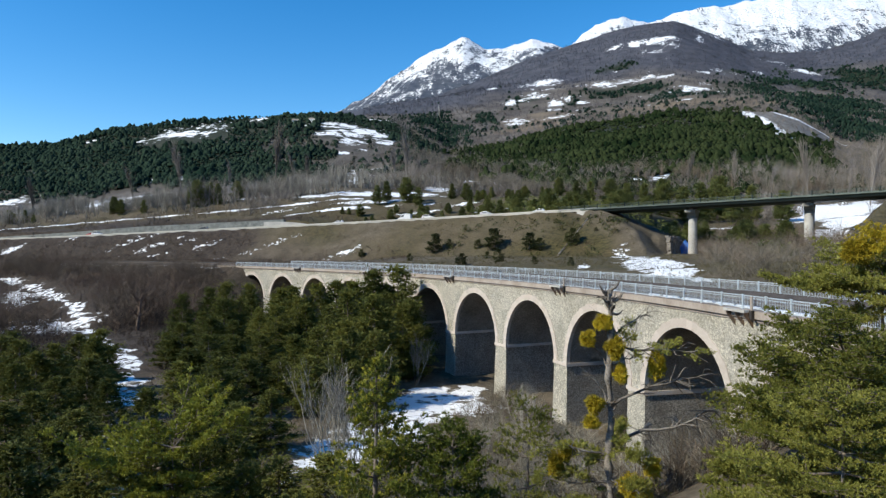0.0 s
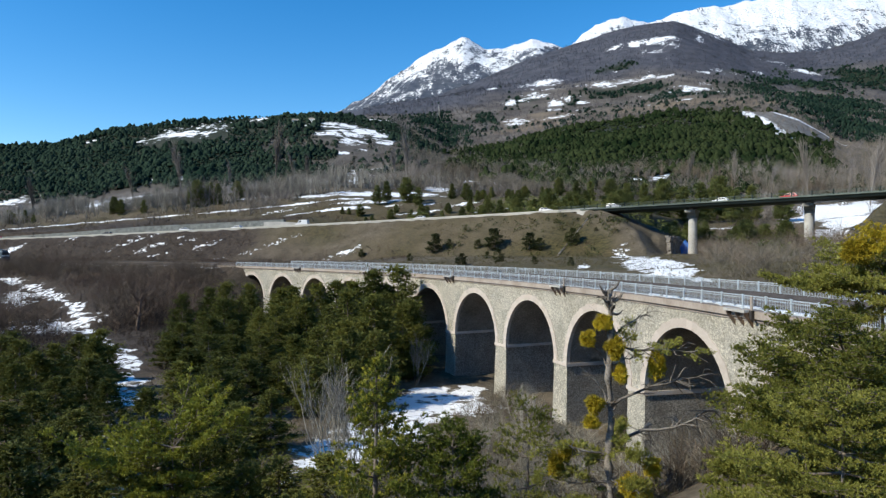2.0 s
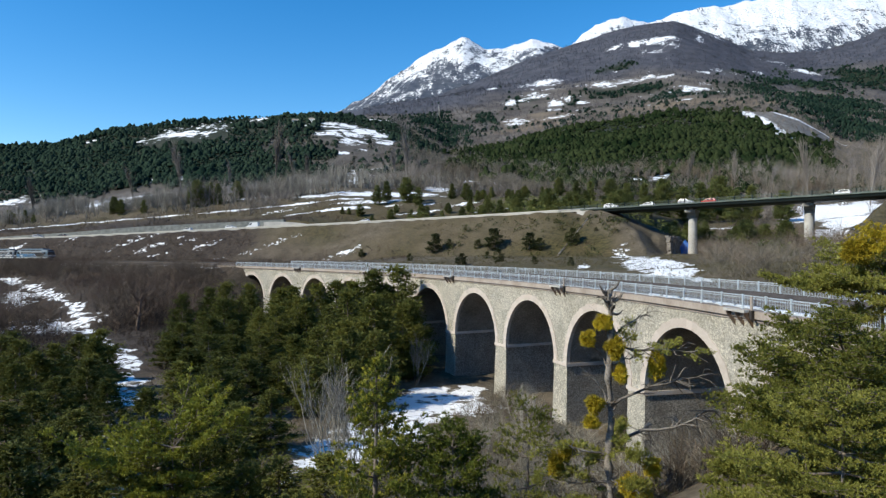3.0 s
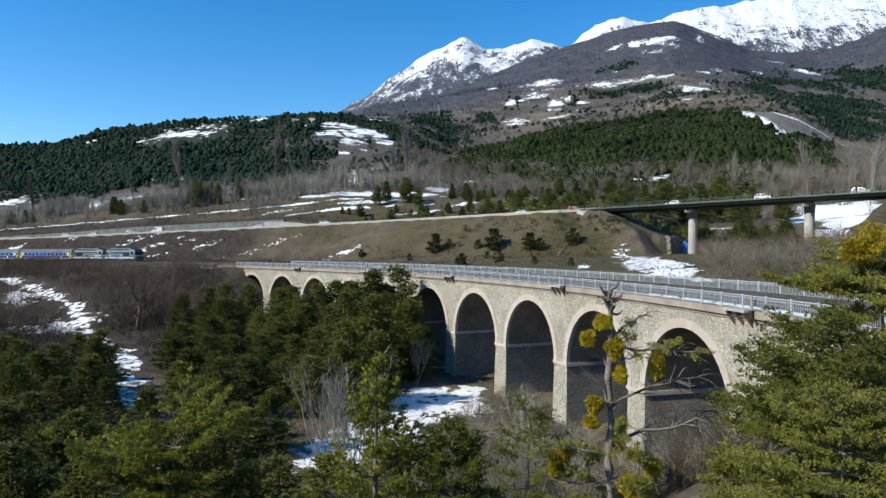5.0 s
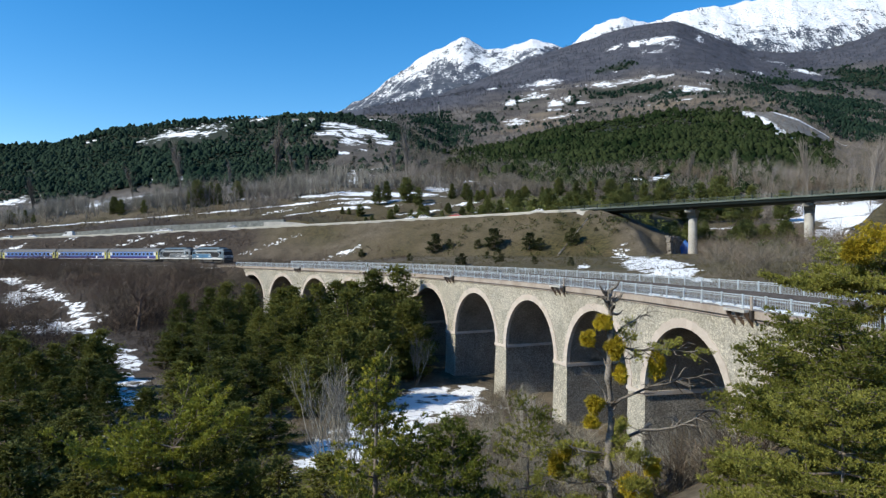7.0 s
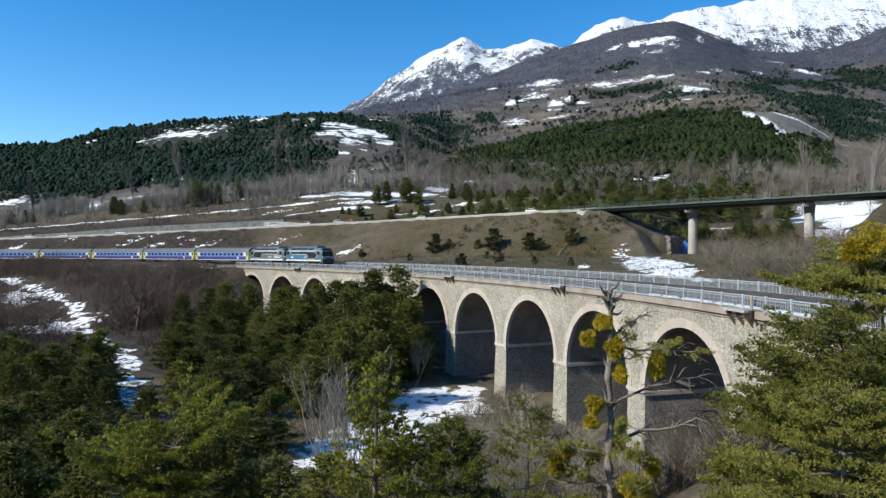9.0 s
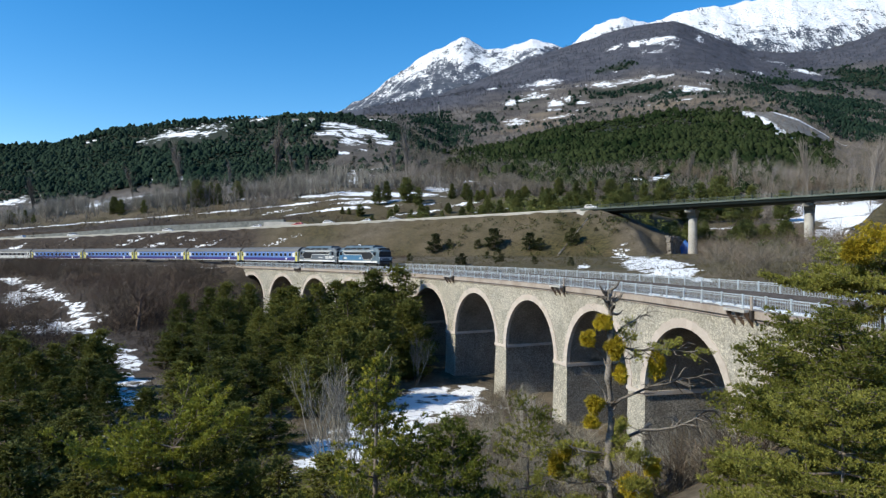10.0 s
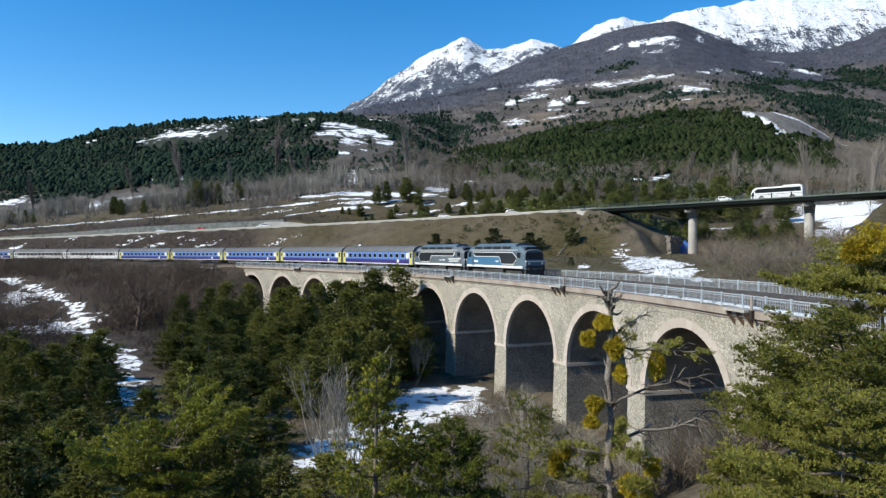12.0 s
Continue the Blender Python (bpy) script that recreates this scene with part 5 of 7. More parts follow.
def build_car(paint, label, van=False):
    """Nose towards +x."""
    c = thing("delivery_van" if van else "car", label, "van" if van else "car", group="traffic on the highway")
    if van:
        low = [(-2.5, 0.35), (-2.5, 1.25), (1.55, 1.25), (2.45, 1.0), (2.55, 0.35)]
        top = [(-2.48, 1.25, 0.90), (-2.42, 2.35, 0.82), (0.75, 2.35, 0.82), (1.65, 1.25, 0.90)]
        axles, half, r = (-1.6, 1.6), 0.95, 0.34
    else:
        low = [(-2.1, 0.3), (-2.12, 0.85), (-1.9, 0.95), (0.95, 0.95), (2.0, 0.78), (2.12, 0.35)]
        top = [(-2.0, 0.94, 0.84), (-1.5, 1.46, 0.66), (0.15, 1.48, 0.66), (1.05, 0.94, 0.82)]
        axles, half, r = (-1.3, 1.32), 0.88, 0.31
    part("body", Soup().sweep([[(x, y * (0.94 if abs(y) > 0.9 * half else 1), z) for x, z in low] for y in (-half, -half * 0.8, half * 0.8, half)]), paint, c)
    cab = Soup()
    cab.sweep([[(x, sy * w, z) for x, z, w in top] for sy in (-1, 1)])
    part("cabin", cab, paint, c)
    gl = []
    for sy in (-1, 1):
        if van:
            q = [(0.15, 1.42, 0.89), (0.05, 2.08, 0.845), (0.72, 2.08, 0.845), (1.25, 1.42, 0.89)]
            gl.append(q)
            part("side_window", Soup().sweep([[(x, sy * (w + e), z) for x, z, w in q] for e in (0.0, 0.015)]), M_T_GLASS, c)
        else:
            for q in ([(-1.72, 0.99, 0.83), (-1.38, 1.38, 0.69), (-0.55, 1.40, 0.69), (-0.55, 0.99, 0.83)], [(-0.45, 0.99, 0.83), (-0.45, 1.40, 0.69), (0.12, 1.40, 0.69), (0.85, 0.99, 0.83)]):
                part("side_window", Soup().sweep([[(x, sy * (w + e), z) for x, z, w in q] for e in (0.0, 0.015)]), M_T_GLASS, c)
        part("headlight", Soup().box((2.38 if van else 1.98, sy * 0.66, 0.72), (0.16, 0.3, 0.14)), M_LAMP, c)
        part("tail_light", Soup().box((-2.5 if van else -2.08, sy * 0.7, 0.85), (0.08, 0.2, 0.22)), M_TAIL, c)
    (xa, za, wa), (xb, zb, wb) = top[2], top[3]
    part("windscreen", Soup().sweep([[(xa + 0.03, -wa * 0.9, za - 0.06), (xa + 0.03, wa * 0.9, za - 0.06), (xb - 0.02, wb * 0.9, zb + 0.06), (xb - 0.02, -wb * 0.9, zb + 0.06)],
                                     [(xa + 0.06, -wa * 0.9, za - 0.04), (xa + 0.06, wa * 0.9, za - 0.04), (xb + 0.03, wb * 0.9, zb + 0.08), (xb + 0.03, -wb * 0.9, zb + 0.08)]]), M_T_GLASS, c)
    wheels(c, axles, half - 0.08, r)
    return c


def build_bus():
    b = thing("coach_bus", "white long-distance coach bus with dark windows", "bus", group="traffic on the highway")
    L = 6.4
    low = [(-L, 0.4), (-L, 1.75), (L - 0.05, 1.75), (L, 0.9), (L - 0.1, 0.4)]
    part("body", Soup().sweep([[(x, y, z) for x, z in low] for y in (-1.26, 1.26)]), M_C_WHITE, b)
    up = [(-L, 1.75), (-L + 0.1, 3.45), (L - 1.5, 3.45), (L - 0.6, 3.0), (L - 0.05, 1.75)]
    part("upper_body", Soup().sweep([[(x, y * (0.95 if z > 3.2 else 1.0), z) for x, z in up] for y in (-1.26, 1.26)]), M_C_WHITE, b)
    part("roof_unit", Soup().box((-3.6, 0, 3.58), (4.4, 1.9, 0.3), taper=0.85), M_C_WHITE, b)
    for sy in (-1, 1):
        q = [(-L + 0.35, 1.95), (-L + 0.45, 3.05), (L - 1.7, 3.05), (L - 1.0, 2.5), (L - 1.2, 1.95)]
        part("side_glazing", Soup().sweep([[(x, sy * (1.262 + e), z) for x, z in q] for e in (0.0, 0.02)]), M_T_GLASS, b, "dark tinted side windows")
        part("front_quarter", Soup().sweep([[(x, sy * (1.262 + e), z) for x, z in ((L - 0.95, 1.2), (L - 0.85, 2.3), (L - 0.3, 1.9), (L - 0.12, 1.2))] for e in (0.0, 0.02)]), M_T_GLASS, b)
        for k in range(4):
            part("luggage_hatch", Soup().box((-2.4 + 1.6 * k, sy * 1.265, 1.0), (1.5, 0.02, 0.8)), M_C_WHITE, b)
        part("lettering_bar", Soup().box((1.4, sy * 1.272, 1.5), (1.6, 0.02, 0.35)), M_C_SILVER, b)
        part("mirror", Soup().box((L + 0.1, sy * 1.35, 2.3), (0.15, 0.15, 0.5)), M_L_BLACK, b)
    part("windscreen", Soup().sweep([[(L - 0.02, y, 1.5) for y in (-1.15, 1.15)] + [(L - 0.58, y, 3.0) for y in (1.15, -1.15)], [(L + 0.03, y, 1.5) for y in (-1.15, 1.15)] + [(L - 0.53, y, 3.0) for y in (1.15, -1.15)]]), M_T_GLASS, b)
    for x in (-3.9, 3.6):
        for sy in (-1, 1):
            part("wheel_arch", Soup().tube([(x, sy * 1.262, 0.55), (x, sy * 1.268, 0.55)], 0.64, 20), M_L_BLACK, b)
    wheels(b, (-3.9, 3.6), 1.19, 0.5)
    return b

_car = {"white": build_car(M_C_WHITE, "small white car on the highway"), "dark": build_car(M_C_DARK, "dark car on the highway"),
        "silver": build_car(M_C_SILVER, "silver car on the highway"), "red": build_car(M_C_RED, "bright red car on the highway"),
        "van": build_car(M_C_WHITE, "white delivery van on the highway", van=True)}
TRAFFIC_ROWS = [
    ('white', 0, 406.8, 12, 642.9),
    ('white', 1.5, 577.9, 5.5, 663.5),
    ('silver', 0, 567.6, 5, 675.4),
    ('white', 1.5, 551.8, 7, 431.4),
    ('white', 0.5, 497.9, 3, 444.5),
    ('van', 0, 535.2, 6, 410.8),
    ('dark', 0, 451.6, 2.5, 397.3),
    ('white', 0.5, 671.8, 10.5, 463.9),
    ('red', 1.5, 668.6, 10.5, 481.4),
    ('white', 3, 670.3, 10.5, 508.8),
    ('white', 5.5, 404.2, 12, 552.1),
    ('silver', 5.5, 433.6, 12, 576.9),
    ('white', 9, 417.9, 12, 480.4),
    ('white', 11, 415.9, 12, 436.3),
    ('red', 0.5, 389.0, 1, 377.0),
]
TRAFFIC, _used = [], set()
for kind_of, t1, u1, t2, u2 in TRAFFIC_ROWS:
    ob = copy_thing(_car[kind_of], Matrix()) if kind_of in _used else _car[kind_of]
    _used.add(kind_of)
    TRAFFIC.append((ob, t1, u1, t2, u2))
TRAFFIC.append((build_bus(), 10.7, 684.1, 12.0, 655.3))

# ---------------------------------------------------------------- plants
rng = np.random.default_rng(7)


def unit(v):
    return v / np.maximum(np.linalg.norm(v, axis=-1, keepdims=True), 1e-9)


def blades(pos, dirs, count, length, width, spread, gen):
    """Thin pointed leaves: count of them fan out from each place around its direction."""
    n = len(pos)
    p, d = np.repeat(pos, count, axis=0), np.repeat(dirs, count, axis=0)
    d = unit(d + gen.normal(0, spread, (n * count, 3)))
    ln = length * gen.uniform(0.7, 1.25, (n * count, 1))
    side = unit(np.cross(d, gen.normal(0, 1, (n * count, 3)))) * width * 0.5
    v = np.stack([p - side, p + side, p + d * ln], axis=1).reshape(-1, 3)
    k = np.arange(n * count) * 3
    return v, np.stack([k, k + 1, k + 2], axis=1)


def pine_shape(seed, h, r, start=0.1, flat=0.55, gap=0.5, blade=0.35, width=0.10, count=5, pad=0.5, tufts=9, step=0.6, lean=0.0, keep=1.0, lift=0.1, segs=3, upturn=0.16, fork=0.42, bald=2.0, girth=1.0, thin=0.26, core=0, inner=(1.0, 0.38), ball=0.55, deep=0.80):
    """Trunk with whorled limbs that carry flat pads of needle tufts."""
    gen = np.random.default_rng(seed)
    wood = Soup()
    k = 8
    wob = gen.normal(0, 0.012 * h, (k + 1, 2)).cumsum(0) * 0.5
    axis = [(wob[i, 0] * i / k + lean * h * (i / k) ** 2, wob[i, 1] * i / k, h * i / k) for i in range(k + 1)]
    wood.tube(axis, [girth * max(0.012 * h * (1 - 0.93 * i / k) * (1.35 if i == 0 else 1), 0.012) + 0.01 for i in range(k + 1)], 8)
    ax = np.array(axis)
    pads, heads, tips = [], [], []
    z = start * h
    while z < h * 0.985:
        t = (z - start * h) / (h * (1 - start))
        prof = (1 - t) ** flat * min(1.0, 0.6 + 2.2 * t)
        c = np.array([np.interp(z, ax[:, 2], ax[:, 0]), np.interp(z, ax[:, 2], ax[:, 1]), z])
        a0 = gen.uniform(0, 2 * math.pi)
        nb = int(gen.integers(4, 6))
        for b in range(nb):
            if gen.random() > keep:
                continue
            az = a0 + 2 * math.pi * b / nb + gen.normal(0, 0.25)
            ln = max(r * prof * gen.uniform(0.62, 1.15), 0.2)
            el = lift - 0.2 + 0.9 * t ** 1.5 + gen.normal(0, 0.12)
            out = np.array([math.cos(az), math.sin(az), 0.0])
            q = np.linspace(0, 1, segs + 1)[:, None]
            line = c + out * ln * q * math.cos(el) + np.array([0, 0, 1.0]) * (ln * q * math.sin(el) + upturn * ln * q ** 2 - 0.2 * ln * q * (1 - q))
            line = line + gen.normal(0, 0.03 * ln, line.shape) * q
            rad = 0.014 * ln + 0.008
            wood.tube([tuple(p) for p in line], [rad * (1 - 0.8 * i / segs) for i in range(segs + 1)], 4 if segs > 3 else 3, cap=False)
            tips += [line[-1], line[-1] * 0.35 + line[-2] * 0.65]
            side = np.array([-out[1], out[0], 0.0])
            m = max(2, int(ln / step))
            for w in range(m if t < bald else 0):
                f = 0.25 + 0.75 * (w + gen.uniform(0.3, 1.0)) / m
                base = np.array([np.interp(f * segs, np.arange(segs + 1), line[:, i]) for i in range(3)])
                pads.append(base)
                heads.append(out)
                reach = fork * ln * (1.15 - f)
                if reach > 0.6 * step:
                    for sg in (-1, 1):
                        o = side * sg * reach * gen.uniform(0.6, 1.1) + out * reach * gen.uniform(0.2, 0.7) + np.array([0, 0, reach * gen.uniform(0.0, 0.3)])
                        if segs > 3:
                            wood.tube([tuple(base), tuple(base + o)], [0.006 + rad * 0.3, 0.005], 3, cap=False)
                        for g in np.arange(1.0, 0.2, -step / max(reach, step)):
                            pads.append(base + o * g)
                            heads.append(unit(o))
                        tips.append(base + o)
        z += gap * gen.uniform(0.7, 1.3) * (0.65 + 0.5 * (1 - t))
    pads.append(ax[-1])
    heads.append(np.array([0, 0, 1.0]))
    pads, heads = np.array(pads), np.array(heads)
    n = len(pads)
    pos = np.repeat(pads, tufts, axis=0) + gen.normal(0, 1, (n * tufts, 3)) * np.array([pad * 0.5, pad * 0.5, pad * thin])
    dirs = unit(np.repeat(heads, tufts, axis=0) * 0.7 + np.array([0, 0, 0.75]))
    v, f = blades(pos, dirs, count, blade, width, ball, gen)
    if core:
        # older, denser growth inside the crown
        pick = pads[gen.integers(0, n, core)] * np.array([deep, deep, 0.98])
        v2, f2 = blades(pick, unit(pick * np.array([1, 1, 0]) + np.array([0, 0, 0.3])), 1, *inner, 0.8, gen)
        v, f = np.concatenate([v, v2]), np.concatenate([f, f2 + len(v)])
    return wood, (v, f), np.array(tips)


def make_pine(label, material, bark=None, group="", name="pine_tree", shoots=None, **shape):
    wood, (v, f), tips = pine_shape(**shape)
    tree = thing(name, label, "tree", group)
    part("trunk", wood.mesh("trunk", bark or M_BARK, True, fix=False), None, tree)
    part("crown", array_mesh("crown", v, f, material), None, tree)
    if shoots:
        gen = np.random.default_rng(shape["seed"])
        v, f = blades(tips + np.array([0, 0, 0.04]), np.tile((0.0, 0.0, 1.0), (len(tips), 1)), 22, 0.17, 0.034, 0.7, gen)
        part("fresh_growth", array_mesh("fresh_growth", v, f, shoots), None, tree, "bright yellow-green shoots at the bough tips")
    return tree


def gz(x, y):
    return float(ground_height(np.array([float(x)]), np.array([float(y)]))[0])


def stand(x, y, scale=1.0, turn=0.0, sink=0.15):
    return pose(x, y, gz(x, y) - sink, 0, 0, turn) @ Matrix.Diagonal((scale, scale, scale, 1))


def pine_to(label, x, y, top, turn, needles, **shape):
    """A pine whose tip reaches the height top."""
    make_pine(label, needles, h=top - gz(x, y), **shape).matrix_basis = stand(x, y, turn=turn)


def plant(sources, rows, base_h, slim=1.0, least=0.0):
    """Sets copies of the source trees at (x, y, height)."""
    for k, (x, y, h) in enumerate(rows):
        src = sources[k % len(sources)]
        sc = h / base_h
        wide = max(sc * slim, least)
        m = pose(x, y, gz(x, y) - 0.15, 0, 0, float(rng.uniform(0, 360))) @ Matrix.Diagonal((wide, wide, sc, 1))
        if k < len(sources) and not sources[k].get("placed"):
            src["placed"] = 1
            src.matrix_basis = m
        else:
            copy_thing(src, m)


# pines on the near slope, in front of the viaduct
pine_to("tall sunlit olive-green pine with dense layered boughs", 14.9, 22.5, 4.1, 30, M_NEEDLE_OLIVE, seed=21, r=4.4, start=0.70, flat=0.80, gap=0.31, lift=-0.05, blade=0.095, width=0.034, count=8, pad=0.20, tufts=8, step=0.235, segs=4, fork=0.55, thin=0.26, ball=0.85, core=5000, inner=(0.16, 0.08), deep=0.72)
pine_to("broad sunlit olive-green pine with dense layered boughs", 11.4, 18.8, 1.3, 200, M_NEEDLE_OLIVE, seed=22, r=4.35, start=0.08, flat=0.30, gap=0.56, lift=-0.15, blade=0.085, width=0.03, count=8, pad=0.19, tufts=8, step=0.225, segs=4, fork=0.55, thin=0.26, ball=0.85, core=5000, inner=(0.16, 0.08), deep=0.72)
pine_to("low sunlit olive-green pine with bushy boughs", 9.1, 15.2, 0.55, 60, M_NEEDLE_OLIVE, seed=26, r=3.05, start=0.04, flat=0.40, gap=0.50, lift=-0.1, blade=0.075, width=0.026, count=8, pad=0.17, tufts=8, step=0.20, segs=4, fork=0.55, thin=0.26, ball=0.85, core=5000, inner=(0.10, 0.045), deep=0.72)
pine_to("sparse olive-green pine above the scrub", 3.3, 26.0, -1.9, 140, M_NEEDLE_OLIVE, seed=29, r=2.0, start=0.30, flat=0.35, gap=0.55, blade=0.12, width=0.036, count=8, pad=0.24, tufts=7, step=0.40, segs=4, keep=0.75, lift=0.3, thin=0.25, ball=0.8)
pine_to("young pine with upright yellow-green shoots and open limbs", -2.9, 28.0, -0.6, 80, M_NEEDLE_SUN, shoots=M_SHOOT, seed=23, r=3.1, start=0.10, flat=0.85, gap=0.74, keep=0.82, blade=0.16, width=0.044, count=8, pad=0.24, tufts=8, step=0.36, segs=4, lift=0.55, upturn=0.40, girth=1.5, ball=0.75)
pine_to("lush green pine beside the snowy stream", 0.4, 27.0, -3.4, 120, M_NEEDLE_SUN, seed=33, r=2.9, start=0.05, flat=0.40, gap=0.55, blade=0.13, width=0.042, count=8, pad=0.24, tufts=8, step=0.33, segs=4, thin=0.28, ball=0.85, core=2500, inner=(0.2, 0.09))
pine_to("spreading yellow-green pine in front of the dark grove", -12.2, 30.0, -3.9, 10, M_NEEDLE_SUN, shoots=M_SHOOT, seed=24, r=5.4, start=0.56, flat=0.36, gap=0.50, keep=0.85, blade=0.17, width=0.046, count=9, pad=0.24, tufts=9, step=0.46, segs=4, lift=0.12, upturn=0.28, core=3500, inner=(0.20, 0.08), deep=0.80)
# extra pine whose darker needles stand for the spreading pine's shaded lower boughs
pine_to("dark green pine added for the shaded lower boughs of the spreading pine", -11.4, 31.0, -6.0, 70, M_NEEDLE, seed=25, r=5.2, start=0.08, flat=0.34, gap=0.75, blade=0.17, width=0.046, count=10, pad=0.24, tufts=8, step=0.48, segs=4, lift=0.1, core=9000, inner=(0.20, 0.08), deep=0.75)
pine_to("small olive-green pine among the scrub", 8.6, 19.5, -2.0, 70, M_NEEDLE_OLIVE, seed=28, r=1.5, start=0.03, flat=0.4, gap=0.40, blade=0.12, width=0.032, count=9, pad=0.24, tufts=9, step=0.33, segs=4, thin=0.19, core=3500, inner=(0.18, 0.06))

GROVE_BACK = [
    (-41.5, 106, 7.6), (-37.6, 107.9, 8.4), (-34.3, 106.1, 8.8), (-31.1, 107.9, 8.7), (-26.9, 107.2, 9.4), (-22.8, 102, 9.9), (-19.8, 104.5, 10.1), (-17, 105.8, 10.8),
    (-13.1, 99.7, 13.0), (-10.6, 99.3, 13.4), (-6.8, 99, 13.1), (-4.6, 93, 9.6), (-3.6, 90, 7.8), (-40.1, 96.8, 4.6), (-37.6, 96.3, 5.4), (-32.9, 94.4, 6.2),
    (-28.6, 91.8, 7.0), (-26.1, 94.8, 7.5), (-23.3, 93.3, 7.7), (-19.5, 95.5, 8.4), (-29.5, 103, 8.9), (-24.8, 104, 9.4), (-21, 98, 8.8), (-33, 101, 8.0), (-36.5, 102, 7.4)]
GROVE_FRONT = [
    (-16.2, 92.6, 9.0), (-12.7, 89, 10.4), (-8.6, 84.6, 11.0), (-5.6, 90.7, 10.9), (-31, 80.4, 4.8), (-28.6, 81.5, 5.6), (-25.3, 81, 5.8), (-23.5, 86.8, 6.0),
    (-18.1, 81.7, 6.8), (-15, 80.4, 7.4), (-11, 76.7, 9.0), (-7.9, 76.2, 9.2), (-28.7, 73.3, 4.6), (-23.2, 69.2, 5.4), (-21.9, 74.9, 5.2), (-18.8, 76.3, 5.2),
    (-14.3, 71.8, 6.2), (-11.1, 73.4, 7.0), (-22.9, 63, 4.6), (-18.3, 59, 5.0), (-15.3, 59.1, 5.4)]
LEFT_GROVE = [
    (-44.0, 76, 7.2), (-40.5, 77, 7.4), (-49.5, 78, 6.4), (-53.5, 82, 6.2), (-38.5, 73, 6.6), (-26.0, 58, 6.4), (-27.5, 50, 6.2), (-29.0, 48, 5.8),
    (-24.0, 45, 6.2), (-31.0, 62, 6.0), (-40.9, 80, 7.4), (-46.8, 86, 6.0), (-46.3, 80, 6.1), (-45.3, 74, 6.1), (-58.1, 90, 5.5), (-36.4, 68, 6.2),
    (-37.3, 64, 6.2), (-42.1, 66, 6.5), (-53.0, 80, 6.3), (-36.0, 55, 5.4), (-29.6, 52, 6.0), (-35.5, 58, 5.7)]
STREAM_GROVE = [
    (-55.1, 80, 5.0), (-14.2, 46, 5.7), (-10.9, 44, 5.3), (-15.4, 42, 5.8), (-22.0, 34, 6.5), (-7.2, 40, 4.9)]
BEHIND_ROAD = [
    (-29.4, 300, 8.2), (-25.8, 305, 9.1), (-16.2, 300, 10.6), (-11.0, 295, 9.4), (4.2, 310, 10.7), (10.4, 300, 9.3), (15.0, 290, 8.2),
    (21.8, 300, 7.6), (27.9, 285, 6.6), (36.4, 295, 6.0), (43.1, 290, 6.5), (52.2, 300, 7.6), (58.9, 295, 9.2), (62.9, 285, 9.0),
    (72.6, 290, 10.5), (82.7, 300, 13.5), (87.3, 290, 13.6), (95.9, 290, 14.6), (108.0, 300, 17.4), (111.8, 290, 18.7), (123.3, 300, 18.0),
    (122.1, 280, 16.5), (138.5, 300, 17.2), (-170, 345, 8), (-164, 340, 9), (-150, 335, 7), (-123, 335, 12), (-118, 339, 13), (-113, 336, 11)]
FIELD_PINES = [(168, 330, 14), (101, 215, 7), (97, 223, 6), (92, 206, 5), (88, 213, 4), (104, 222, 6), (-105, 341, 9), (-226, 352, 6), (-219, 350, 7), (-231, 356, 6), (-212, 346, 5), (-134, 352, 9)]
BANK_BUSHES = [
    (-2.4, 207, 5.0), (1.9, 207, 2.7), (10.6, 202, 2.4), (15.3, 199, 3.8), (13.1, 158, 3.7), (11.5, 175, 2.3), (24.8, 192, 3.0),
    (27.6, 190, 4.2), (19.7, 144, 2.2), (36.4, 188, 2.8), (25.2, 132, 2.1), (43.8, 191, 1.5), (4.1, 152, 1.7), (-9.1, 182, 2.5),
    (47.5, 193, 1.2), (-26.3, 216, 1.5)]
POPLARS = [
    (-176.4, 380, 19.4), (-167.9, 430, 31.3), (-128.2, 400, 18.3), (-107.6, 430, 23.4), (-96.0, 430, 20.1), (-78.8, 390, 12.1), (-188.9, 370, 10.2),
    (-220.3, 360, 13.1), (-201.8, 365, 10.3), (-24.3, 450, 20.7), (-17.8, 430, 17.4), (-30.5, 430, 13.5), (133.1, 430, 12.1), (164.0, 450, 14.5),
    (179.2, 450, 14.1), (196.3, 450, 15.8), (206.3, 420, 18.6), (218.5, 400, 22.6), (230.0, 380, 20.4), (236.5, 370, 21.6)]

dark = [make_pine("dark green pine in the valley grove", M_NEEDLE, group="valley pines", seed=40 + k, h=12.0, r=(4.3, 3.9, 4.7, 4.1)[k], start=(0.06, 0.1, 0.05, 0.12)[k], flat=(0.54, 0.64, 0.47, 0.56)[k], keep=0.90,
                  gap=0.80, blade=0.28, width=0.10, count=6, pad=0.70, tufts=7, step=0.85, thin=0.30, ball=0.8, core=4200, inner=(0.55, 0.24), deep=0.74) for k in range(4)]
plant(dark, [(x, y, h * (1.26 if x < -22 else 1.17)) for x, y, h in GROVE_BACK + GROVE_FRONT], 12.0, 1.13, 0.92)
plant(dark, [(x, y, 1.1 * h) for x, y, h in LEFT_GROVE + STREAM_GROVE], 12.0, 1.13, 0.82)
roadside = [make_pine("green pine on the slope behind the highway", M_NEEDLE_ROAD, group="roadside pines", seed=60 + k, h=10.0, r=(3.9, 3.4, 4.3)[k], start=0.04, flat=(0.42, 0.55, 0.36)[k], gap=0.9, blade=0.45, width=0.20, count=5, pad=0.8, tufts=6, step=0.8, thin=0.34, ball=0.8, core=900, inner=(0.8, 0.35)) for k in range(3)]
